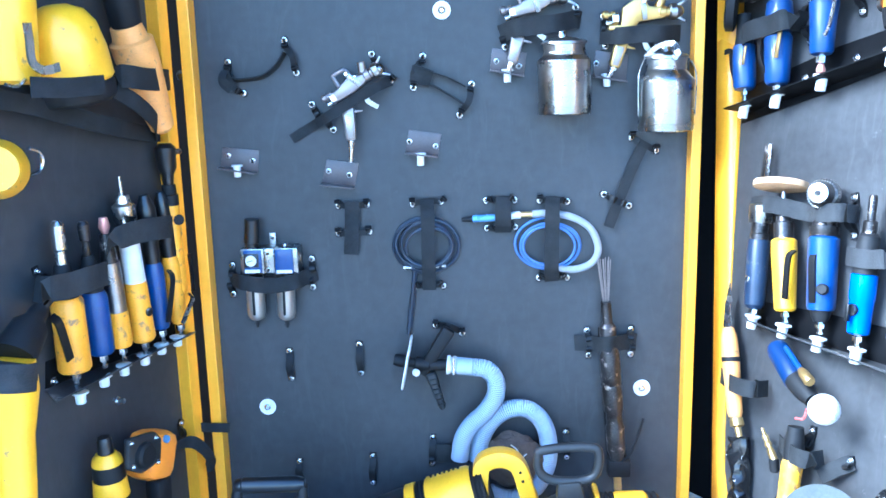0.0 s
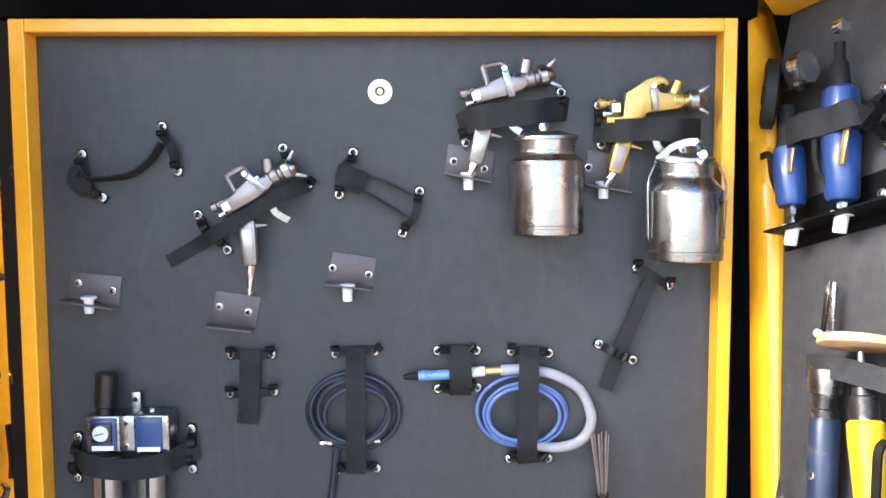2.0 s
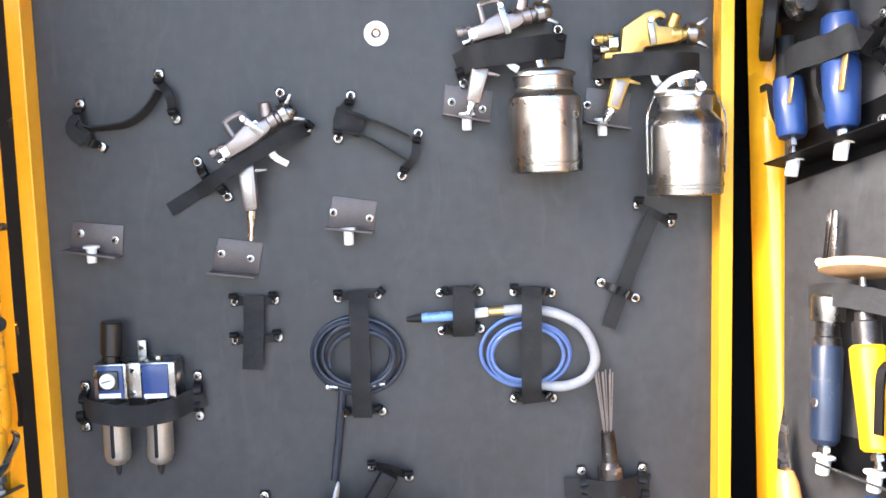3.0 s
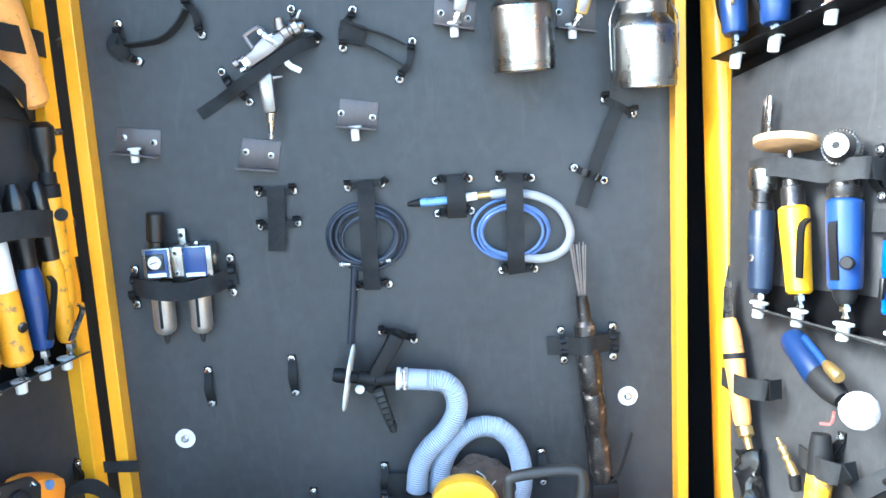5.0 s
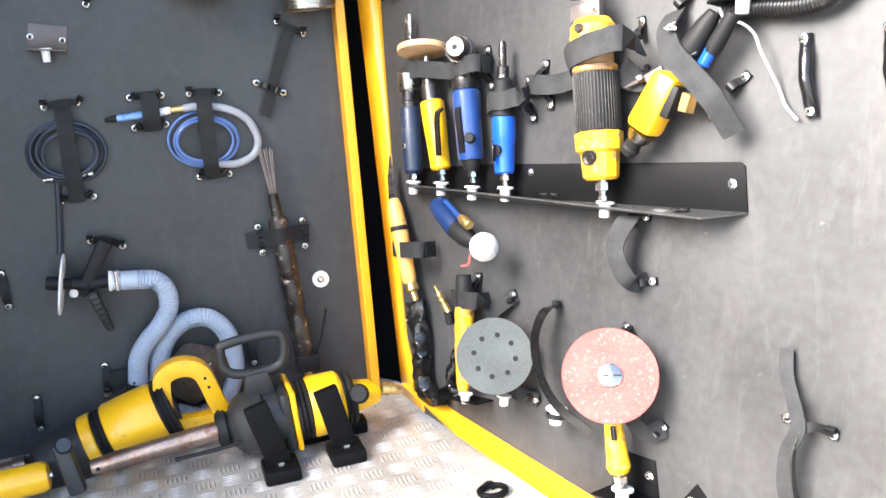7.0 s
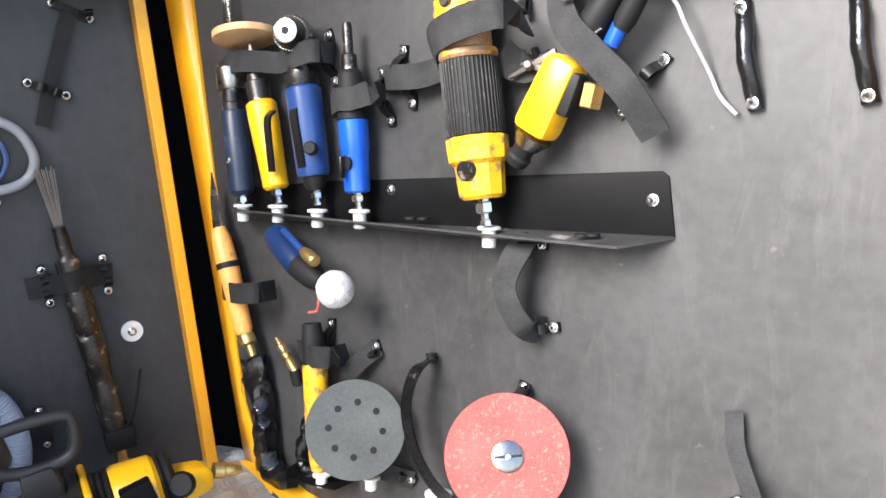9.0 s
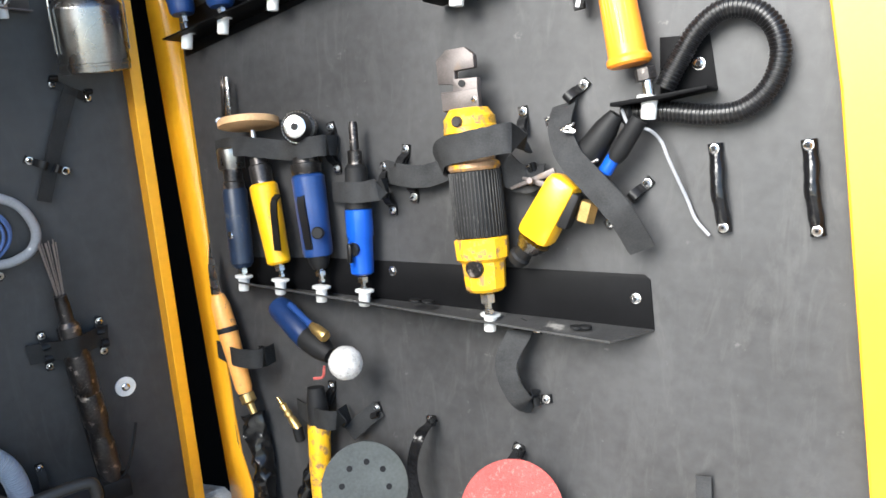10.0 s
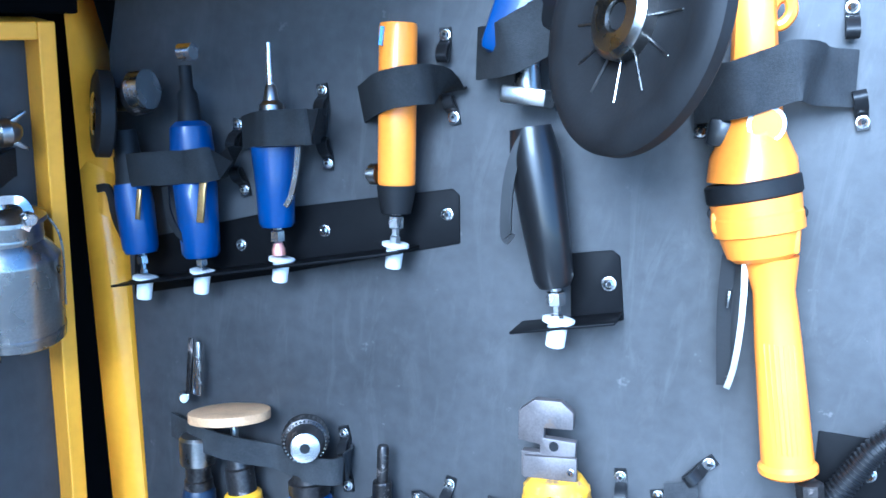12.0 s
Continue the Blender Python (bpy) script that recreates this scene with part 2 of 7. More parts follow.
def lathe(p0, p1, profile, n=24, bm=None):
    """Turned form about the line p0 to p1. profile: (share of the length, radius) pairs."""
    m, length = axis_frame(p0, p1)
    verts, faces = [], []
    for t, r in profile:
        for k in range(n):
            a = 2 * math.pi * k / n
            verts.append(m @ Vector((r * math.cos(a), r * math.sin(a), t * length)))
    rings = len(profile)
    for i in range(rings - 1):
        for k in range(n):
            j = (k + 1) % n
            faces.append((i * n + k, i * n + j, (i + 1) * n + j, (i + 1) * n + k))
    faces += [tuple(range(n - 1, -1, -1)), tuple(range((rings - 1) * n, rings * n))]
    me = bpy.data.meshes.new("turned")
    me.from_pydata([tuple(v) for v in verts], [], faces)
    b = bm or mesh()
    b.from_mesh(me)
    bpy.data.meshes.remove(me)
    return b


def rod(p0, p1, r, n=14, bm=None, soft=0.12):
    d = min(0.3, soft * 2 * r / max(1e-6, (Vector(p1) - Vector(p0)).length))
    return lathe(p0, p1, [(0, r * 0.8), (d, r), (1 - d, r), (1, r * 0.8)], n, bm)


def curve_points(points, per=8, closed=False):
    """A smooth line through the points."""
    p = [Vector(q) for q in points]
    if len(p) < 3:
        return [p[0].lerp(p[-1], i / per) for i in range(per + 1)]
    q = [p[-1], *p, p[0], p[1]] if closed else [p[0] * 2 - p[1], *p, p[-1] * 2 - p[-2]]
    out = []
    for i in range(1, len(q) - 2):
        a, b, c, d = q[i - 1:i + 3]
        for k in range(per):
            t = k / per
            out.append(0.5 * ((2 * b) + (c - a) * t + (2 * a - 5 * b + 4 * c - d) * t * t + (3 * b - a - 3 * c + d) * t ** 3))
    if not closed:
        out.append(p[-1])
    return out


def tube(points, r, n=10, per=8, rib=0.0, pitch=0.006, closed=False, bm=None):
    """A hose along a smooth line; rib: depth of its corrugations."""
    line = curve_points(points, per, closed)
    if rib:
        length = sum((b - a).length for a, b in zip(line, line[1:]))
        count = max(4, int(length / pitch * 4))
        line = resample(line, count)
    verts, faces = [], []
    normal = None
    for i, p in enumerate(line):
        t = (line[min(i + 1, len(line) - 1)] - line[max(i - 1, 0)])
        t = t.normalized() if t.length > 1e-9 else Vector((1, 0, 0))
        if normal is None:
            normal = t.orthogonal().normalized()
        normal = (normal - t * normal.dot(t)).normalized()
        side = t.cross(normal)
        rr = r - (rib if rib and i % 4 >= 2 else 0)
        for k in range(n):
            a = 2 * math.pi * k / n
            verts.append(p + (normal * math.cos(a) + side * math.sin(a)) * rr)
    rings = len(line)
    for i in range(rings - (0 if closed else 1)):
        j = (i + 1) % rings
        for k in range(n):
            m = (k + 1) % n
            faces.append((i * n + k, i * n + m, j * n + m, j * n + k))
    if not closed:
        faces += [tuple(range(n - 1, -1, -1)), tuple(range((rings - 1) * n, rings * n))]
    me = bpy.data.meshes.new("swept")
    me.from_pydata([tuple(v) for v in verts], [], faces)
    b = bm or mesh()
    b.from_mesh(me)
    bpy.data.meshes.remove(me)
    return b


def resample(line, count):
    lengths = [0]
    for a, b in zip(line, line[1:]):
        lengths.append(lengths[-1] + (b - a).length)
    out, k = [], 0
    for i in range(count + 1):
        s = lengths[-1] * i / count
        while k < len(line) - 2 and lengths[k + 1] < s:
            k += 1
        out.append(line[k].lerp(line[k + 1], (s - lengths[k]) / max(1e-9, lengths[k + 1] - lengths[k])))
    return out


def ribbon(points, width, thick=0.0025, per=6, side=None, bm=None):
    """Webbing along a smooth line; it lies flat on the panel unless side names its width's direction."""
    line = curve_points(points, per)
    verts, faces = [], []
    rnd = random.Random(int(abs(points[0][0]) * 9999))
    for i, p in enumerate(line):
        t = (line[min(i + 1, len(line) - 1)] - line[max(i - 1, 0)]).normalized()
        s = Vector(side) if side else Vector((-t.y, t.x, 0))
        if s.length < 1e-4:
            s = Vector((0, 1, 0))
        s = (s - t * s.dot(t)).normalized()
        n = t.cross(s).normalized()
        wv = width * (1 + rnd.uniform(-0.02, 0.02))
        for a, c in ((-0.5, -0.5), (0.5, -0.5), (0.5, 0.5), (-0.5, 0.5)):
            verts.append(p + s * (a * wv) + n * (c * thick))
    rings = len(line)
    for i in range(rings - 1):
        for k in range(4):
            m = (k + 1) % 4
            faces.append((i * 4 + k, i * 4 + m, (i + 1) * 4 + m, (i + 1) * 4 + k))
    faces += [(3, 2, 1, 0), tuple(range((rings - 1) * 4, rings * 4))]
    me = bpy.data.meshes.new("webbing")
    me.from_pydata([tuple(v) for v in verts], [], faces)
    b = bm or mesh()
    b.from_mesh(me)
    bpy.data.meshes.remove(me)
    return b


def plate(outline, w0, w1, bev=0.001, bm=None):
    """A sheet cut to an outline in the panel's plane, from w0 to w1."""
    b = mesh()
    lower = [b.verts.new((p[0], p[1], w0)) for p in outline]
    upper = [b.verts.new((p[0], p[1], w1)) for p in outline]
    n = len(outline)
    b.faces.new(lower[::-1])
    b.faces.new(upper)
    for i in range(n):
        j = (i + 1) % n
        b.faces.new((lower[i], lower[j], upper[j], upper[i]))
    bmesh.ops.recalc_face_normals(b, faces=b.faces)
    bevel(b, bev)
    return join(bm, b)


def beam(p0, p1, wide, deep, bev=0.002, bm=None, wide1=None):
    """A bar from p0 to p1, wide in the panel's plane and deep out of it, tapering to wide1."""
    p0, p1 = Vector(p0), Vector(p1)
    t = (p1 - p0).normalized()
    s = Vector((-t.y, t.x, 0))
    s = s.normalized() if s.length > 1e-5 else Vector((1, 0, 0))
    n = t.cross(s).normalized()
    wide1 = wide1 or wide
    b = mesh()
    ring = []
    for p, wd in ((p0, wide), (p1, wide1)):
        ring.append([b.verts.new(p + s * (a * wd) + n * (c * deep)) for a, c in ((-0.5, -0.5), (0.5, -0.5), (0.5, 0.5), (-0.5, 0.5))])
    b.faces.new(ring[0][::-1])
    b.faces.new(ring[1])
    for k in range(4):
        m = (k + 1) % 4
        b.faces.new((ring[0][k], ring[0][m], ring[1][m], ring[1][k]))
    bmesh.ops.recalc_face_normals(b, faces=b.faces)
    bevel(b, bev)
    return join(bm, b)


def ring_plate(points, wide, deep, bev=0.005):
    """A closed flat handle: a bar, wide in the panel's plane and deep out of it, round a smooth line."""
    line = curve_points(points, 6, True)
    n = len(line)
    b = mesh()
    rows = []
    for i, p in enumerate(line):
        t = (line[(i + 1) % n] - line[i - 1]).normalized()
        s = Vector((-t.y, t.x, 0)).normalized()
        rows.append([b.verts.new(p + s * (a * wide) + Vector((0, 0, c * deep))) for a, c in ((-0.5, -0.5), (0.5, -0.5), (0.5, 0.5), (-0.5, 0.5))])
    for i in range(n):
        j = (i + 1) % n
        for k in range(4):
            m = (k + 1) % 4
            b.faces.new((rows[i][k], rows[i][m], rows[j][m], rows[j][k]))
    bmesh.ops.recalc_face_normals(b, faces=b.faces)
    bevel(b, bev)
    return b


def crumple(bm, depth, scale):
    """Creases for loose plastic film."""
    for v in bm.verts:
        v.co += Vector((noise.noise(v.co * scale), noise.noise(v.co * scale + Vector((7, 1, 3))), 0.6 * noise.noise(v.co * scale + Vector((2, 9, 4))))) * depth
    return bm


def along(p0, p1, s, dw=0.0):
    q = Vector(p0).lerp(Vector(p1), s)
    return (q.x, q.y, q.z + dw)


def screw(parent, at, r=0.0065, w=0.0, name="screw"):
    """A domed crosshead screw with its washer, standing on w."""
    b = lathe((at[0], at[1], w), (at[0], at[1], w + 0.006), [(0, r), (0.25, r), (0.3, r * 0.78), (0.75, r * 0.7), (1, r * 0.42), (0.8, r * 0.3), (0.8, 0.0005)], 14)
    head = part(name, b, M_STEEL, parent)
    part("recess", lathe((at[0], at[1], w + 0.0046), (at[0], at[1], w + 0.0054), [(0, r * 0.34), (1, r * 0.34)], 6), M_BLACK, head)
    return head


def lug(parent, at, toward, w=0.0):
    """A black nylon P-clip: a tab under the screw that rises, curls over and comes back to the strap."""
    a, c = Vector((at[0], at[1], w + 0.0025)), Vector((toward[0], toward[1], w + 0.0025))
    d = c - a
    reach = min(0.030, max(0.014, d.length * 0.8))
    d = d.normalized() if d.length > 1e-5 else Vector((0, 1, 0))
    up = Vector((0, 0, 1))
    line = [a - d * 0.008, a + d * 0.006, a + d * (reach * 0.55) + up * 0.006, a + d * reach + up * 0.013, a + d * (reach * 0.8) + up * 0.020,
            a + d * (reach * 0.45) + up * 0.014, a + d * 0.006 + up * 0.0028, a - d * 0.008 + up * 0.0028]
    return part("strap_end", ribbon(line, 0.0125, 0.0022, per=4), M_CLIP, parent)


def strap(axes, label, screws, paths, width=0.028, mat=None, at=None, lugs=True, group="hook-and-loop straps"):
    """A webbing strap with the screwed holders that keep it on the panel."""
    c = at or (sum(s[0] for s in screws) / len(screws), sum(s[1] for s in screws) / len(screws))
    ob = thing("strap", axes, c, label, "strap", group)
    for i, path in enumerate(paths):
        cross = len(path) <= 3 and min((path[0][0] - s[0]) ** 2 + (path[0][1] - s[1]) ** 2 for s in screws) < 2e-4
        part("clip_bar" if cross else "webbing", ribbon(path, 0.013 if cross else width), M_BLACK if cross else mat or M_STRAP, ob)
    for s in screws:
        if lugs:
            near = min((p for path in paths for p in (curve_points(path, 6))), key=lambda p: (p.x - s[0]) ** 2 + (p.y - s[1]) ** 2)
            lug(ob, s, near)
        screw(ob, s, w=0.005 if lugs else 0.0)
    return ob


def keeper(axes, a, c, label, mat=None):
    """A small black bridge loop held by a screw at each end."""
    ob = thing("strap_keeper", axes, a, label, "strap keeper", "strap keepers")
    a, c = Vector((a[0], a[1], 0.004)), Vector((c[0], c[1], 0.004))
    mid = a.lerp(c, 0.5)
    pts = [a + (a - c).normalized() * 0.007, a, a.lerp(c, 0.25) + Vector((0.001, 0, 0.009)), mid + Vector((-0.001, 0, 0.012)), a.lerp(c, 0.75) + Vector((0, 0, 0.009)), c, c + (c - a).normalized() * 0.007]
    part("loop", tube(pts, 0.0098, 14, 8, 0.0008, 0.03) if mat else ribbon(pts, 0.015, 0.004), mat or M_BLACK, ob)
    screw(ob, a, w=0.014 if mat else 0.006)
    screw(ob, c, w=0.014 if mat else 0.006)
    return ob


def white_plug(parent, top, length=0.03, r=0.0115):
    """A white nylon socket hanging through a ledge, with its collar."""
    x, y, w = top
    r *= 0.82
    b = lathe((x, y + 0.005, w), (x, y - length, w), [(0, r * 1.3), (0.03, r * 1.58), (0.15, r * 1.58), (0.18, r), (0.95, r * 0.94), (1, r * 0.8)], 18)
    return part("white_plug", b, M_WHITE, parent, "white nylon hose plug")


def nipple(parent, low, high, r=0.006):
    """The steel air inlet of a tool."""
    b = lathe(low, high, [(0, r), (0.2, r), (0.24, r * 0.7), (0.45, r * 0.7), (0.5, r * 1.5), (0.85, r * 1.5), (0.9, r), (1, r)], 6)
    return part("air_inlet", b, M_STEEL, parent)


def washer(axes, at, r=0.019):
    ob = thing("penny_washer", axes, at, "white zinc penny washer screwed to the black panel", "washer", "penny washers")
    x, y = at[0], at[1]
    part("disc", lathe((x, y, 0), (x, y, 0.003), [(0, r), (0.7, r), (1, r * 0.96)], 32), M_WASHER, ob)
    part("screw_head", lathe((x, y, 0.003), (x, y, 0.008), [(0, r * 0.42), (0.5, r * 0.4), (1, r * 0.25), (0.7, r * 0.2), (0.7, 0.001)], 16), M_STEEL, ob)
    return ob


# ---- the setting ----
def setting(name, bm, mat, label, axes=None, category="", parent=None):
    me = bpy.data.meshes.new(name)
    bmesh.ops.recalc_face_normals(bm, faces=bm.faces)
    bm.to_mesh(me)
    bm.free()
    me.materials.append(mat)
    ob = new(name, me)
    ob.matrix_world = axes or Matrix()
    return tagged(ob, label, category or name.split("_")[0], kind="structure")


DECK = 0.385
yard = mesh()
bmesh.ops.create_grid(yard, x_segments=8, y_segments=8, size=400)
setting("ground", yard, M_GROUND, "worn grey asphalt yard ground under the vehicle", category="ground")

# black boards
setting("wall_back", box(-0.452, 0.612, DECK - 0.02, 1.602, -0.02, 0.0, 0), M_FELT, "matt black tool board at the back of the compartment", BACK, "wall")
setting("wall_right", plate([(-0.05, 1.84), (-0.05, 1.62), (0.015, 1.39), (0.150, 0.565), (0.220, 0.40), (0.75, 0.30), (1.33, 0.20), (1.13, 1.20), (0.985, 1.85)], -0.02, 0.0, 0), M_DOOR,
        "scuffed matt black tool board on the open door", RIGHT, "wall")
setting("wall_left", box(-1.15, -0.016, 0.36, 1.76, -0.02, 0.0, 0), M_FELT, "matt black tool board on the open door", LEFT, "wall")


def frame_piece(name, bm, axes=None):
    return setting(name, bm, M_YELLOW, "yellow painted steel angle round the tool board", axes, "frame")


def strip(corners, thick, axes_back):
    """A flat yellow member between four corners in the world, given thickness away from the viewer."""
    q = [Vector(c) for c in corners]
    n = (q[1] - q[0]).cross(q[3] - q[0]).normalized()
    if n.dot(Vector(axes_back)) < 0:
        n = -n
    b = mesh()
    front = [b.verts.new(p) for p in q]
    rear = [b.verts.new(p + n * thick) for p in q]
    b.faces.new(front)
    b.faces.new(rear[::-1])
    for i in range(len(q)):
        k = (i + 1) % len(q)
        b.faces.new((front[i], rear[i], rear[k], front[k]))
    bmesh.ops.recalc_face_normals(b, faces=b.faces)
    bevel(b, 0.0012)
    return b


# back frame: 20 mm members standing 40 mm proud of the board
frame_piece("frame_back_left", box(-0.464, -0.440, DECK - 0.02, 1.606, -0.02, 0.04, 0.002), BACK)
frame_piece("frame_back_right", box(0.600, 0.620, DECK - 0.02, 1.606, -0.02, 0.04, 0.002), BACK)
frame_piece("frame_back_top", box(-0.440, 0.600, 1.586, 1.606, -0.02, 0.04, 0.002), BACK)


def on_right(u, v, w):
    return RIGHT @ Vector((u, v, w))


# door frames
def hinge_member(foot, head, edge, thick, back, rows=16):
    """A gently twisted flat member between a straight hinge line and the board's own edge."""
    a, c = Vector(foot), Vector(head)
    q = resample([Vector(p) for p in edge], rows)
    n = Vector(back).normalized() * thick
    b = mesh()
    grid = []
    for i in range(rows + 1):
        near, far = a.lerp(c, i / rows), q[i]
        grid.append([b.verts.new(p) for p in (near, far, far + n, near + n)])
    for g, h in zip(grid, grid[1:]):
        for k in range(4):
            m = (k + 1) % 4
            b.faces.new((g[k], g[m], h[m], h[k])).smooth = k in (0, 2)
    b.faces.new(grid[0][::-1])
    b.faces.new(grid[-1])
    for e in b.edges:
        e.smooth = e.calc_face_angle(0.0) < 0.6
    return b


frame_piece("frame_right_hinge", hinge_member((0.6625, -0.0715, 0.385), (0.655, 0.022, 1.660), [on_right(0.225, 0.402, 0.003), on_right(0.156, 0.560, 0.003), on_right(-0.036, 1.625, 0.003)], 0.012, (1, 0.3, 0)))
frame_piece("frame_right_top", strip([(0.6290, -0.0610, 1.655), on_right(-0.040, 1.625, 0.003), on_right(1.003, 1.842, 0.003), on_right(1.001, 1.878, 0.04)], 0.012, (0, 0, 1)))
frame_piece("frame_right_bottom", strip([on_right(*(0.195, 0.464, 0.045)), on_right(*(0.358, 0.400, 0.045)), on_right(*(0.637, 0.341, 0.045)), on_right(*(0.856, 0.295, 0.045)), on_right(1.252, 0.251, 0.003), on_right(0.316, 0.426, 0.003), on_right(0.215, 0.438, 0.003)], 0.012, (0, 0, -1)))
frame_piece("frame_right_outer", plate([(1.283, 0.21), (1.512, 0.19), (1.236, 1.873), (0.980, 1.858), (1.066, 1.436), (1.112, 1.204), (1.219, 0.497)], -0.02, 0.042, 0.003), RIGHT)
frame_piece("frame_left_hinge", box(-0.046, -0.014, 0.36, 1.76, -0.02, 0.030, 0.002), LEFT)
frame_piece("frame_left_bottom", box(-1.15, -0.046, 0.36, 0.39, -0.02, 0.042, 0.002), LEFT)
frame_piece("frame_left_top", box(-1.15, -0.014, 1.76, 1.79, -0.02, 0.042, 0.002), LEFT)

# dark bodywork behind the gaps and above the board, gap shade in its colour; added roof
setting("wall_body", box(-0.70, 0.95, DECK - 0.05, 2.0, -0.075, -0.045, 0), M_BODYSHADE, "black body panel behind the tool boards", BACK, "wall")
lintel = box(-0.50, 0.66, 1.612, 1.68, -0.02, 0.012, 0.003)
setting("trim_lintel", lintel, M_BODYSHADE, "black trim above the tool board", BACK, "trim")
# strip added in the hinge gap to stand in for its deep shade
setting("trim_seal", box(-0.560, -0.466, 0.25, 1.70, -0.040, -0.022, 0.002), M_BODYSHADE, "near-black strip added to fill the hinge gap with shade", BACK, "trim")
# out-of-view slab, added to hold sky light off the back board
setting("ceiling", box(-0.85, 1.20, 2.0, 2.04, -0.08, 0.60, 0), M_BODYSHADE, "unseen dark roof added to shade the compartment", BACK, "ceiling")

# tread-plate deck: raised five-bar lozenges in a basket weave
EDGE = [(0.64, 0.045), *[p[:2] for p in ((0.674, 0.001, 0.385), (0.696, -0.327, 0.385), (0.765, -0.694, 0.385))]]
run = (EDGE[3][0] - EDGE[2][0]) / (EDGE[3][1] - EDGE[2][1])
EDGE.append((EDGE[3][0] + run * (-1.35 - EDGE[3][1]), -1.35))
LEVEL = panel_axes((0, 0, 0), (1, 0, 0), (0, 1, 0), (0, 0, 1))
setting("floor", plate([(-0.466, 0.045), (-0.474, -0.03), (-0.80, -1.03), (-0.80, -1.35), *EDGE[::-1]], DECK - 0.03, DECK, 0), M_DECK, "worn aluminium tread plate deck", LEVEL, "floor")


def deck_end(y):
    """How far the deck reaches towards the open door at this depth."""
    for (x0, y0), (x1, y1) in zip(EDGE, EDGE[1:]):
        if y1 <= y <= y0:
            return x0 + (x1 - x0) * (y - y0) / (y1 - y0)
    return EDGE[-1][0]


def tread_pattern():
    verts, faces = [], []
    pitch = 0.050
    for i in range(-15, 22):
        for j in range(0, 27):
            cx, cy = i * pitch, -0.02 - j * pitch
            if cx > deck_end(cy) - 0.022 or cx < max(-0.80, -0.464 + cy * 0.326) + 0.022:
                continue
            flip = (i + j) % 2
            for k in range(5):
                o = (k - 2) * 0.0086
                a, c = ((0.0, o), (1, 0)) if flip else ((o, 0.0), (0, 1))
                px, py = cx + a[0], cy + a[1]
                hl, hw = 0.020, 0.0026
                n = len(verts)
                ux, uy = c
                sx, sy = -uy, ux
                for e, f, h in ((-1, 0, 0), (0, -1, 0), (1, 0, 0), (0, 1, 0), (0, 0, 1)):
                    verts.append((px + ux * e * hl + sx * f * hw * 1.4, py + uy * e * hl + sy * f * hw * 1.4, DECK + 0.0024 * h))
                faces += [(n, n + 1, n + 4), (n + 1, n + 2, n + 4), (n + 2, n + 3, n + 4), (n + 3, n, n + 4)]
    me = bpy.data.meshes.new("tread_pattern")
    me.from_pydata(verts, [], faces)
    me.materials.append(M_DECK)
    ob = new("tread_pattern", me)
    ob.parent = bpy.data.objects["floor"]
    ob.matrix_parent_inverse = bpy.data.objects["floor"].matrix_world.inverted()
    tagged(ob, "raised bars of the tread plate", kind="stuff")


tread_pattern()


# ---- things on the back board ----
for spot in ((0.083, 1.502, 0), (-0.341, 0.627, 0), (0.515, 0.664, 0)):
    washer(BACK, spot)

BL = "black hook-and-loop strap screwed to the black board"
a, b_, c, d_ = (-0.251, 1.449, 0.006), (-0.229, 1.381, 0.006), (-0.375, 1.407, 0.006), (-0.346, 1.341, 0.006)
slack = strap(BACK, "slack black hook-and-loop strap hanging empty on the board", [a, b_, c, d_],
              [[(-0.249, 1.436, 0.012), (-0.234, 1.417, 0.02), (-0.231, 1.394, 0.012)], [(-0.374, 1.394, 0.012), (-0.384, 1.372, 0.02), (-0.360, 1.350, 0.012)]], 0.022)
part("hanging_band", ribbon([(-0.372, 1.388, 0.014), (-0.362, 1.371, 0.016), (-0.332, 1.370, 0.018), (-0.297, 1.376, 0.018), (-0.268, 1.397, 0.016), (-0.250, 1.424, 0.014)], 0.024, 0.003, side=(0, 0.25, 1)), M_STRAP, slack)
part("loose_tail", ribbon([(-0.376, 1.385, 0.010), (-0.381, 1.368, 0.016), (-0.366, 1.352, 0.014)], 0.028, 0.003), M_STRAP, slack)
a, b_, c, d_ = (0.041, 1.409, 0.006), (0.019, 1.344, 0.006), (0.143, 1.349, 0.006), (0.116, 1.284, 0.006)
loop = strap(BACK, "empty black strap looped aslant across the board", [a, b_, c, d_],
             [[(0.040, 1.402, 0.010), (0.022, 1.377, 0.018), (0.020, 1.352, 0.010)], [(0.141, 1.342, 0.010), (0.136, 1.312, 0.018), (0.119, 1.292, 0.010)]], 0.024)
part("loop_band", ribbon([(0.024, 1.392, 0.014), (0.052, 1.378, 0.014), (0.092, 1.364, 0.014), (0.130, 1.344, 0.014)], 0.024, 0.003, side=(0, 0, 1)), M_STRAP, loop)
part("loop_band", ribbon([(0.030, 1.352, 0.014), (0.060, 1.347, 0.014), (0.094, 1.328, 0.014), (0.126, 1.307, 0.014)], 0.024, 0.003, side=(0, 0, 1)), M_STRAP, loop)
part("doubled_end", ribbon([(0.016, 1.374, 0.016), (0.034, 1.370, 0.018), (0.058, 1.361, 0.014)], 0.036, 0.004), M_STRAP, loop)
a, b_, c, d_ = (0.482, 1.228, 0.006), (0.533, 1.200, 0.006), (0.424, 1.108, 0.006), (0.478, 1.082, 0.006)
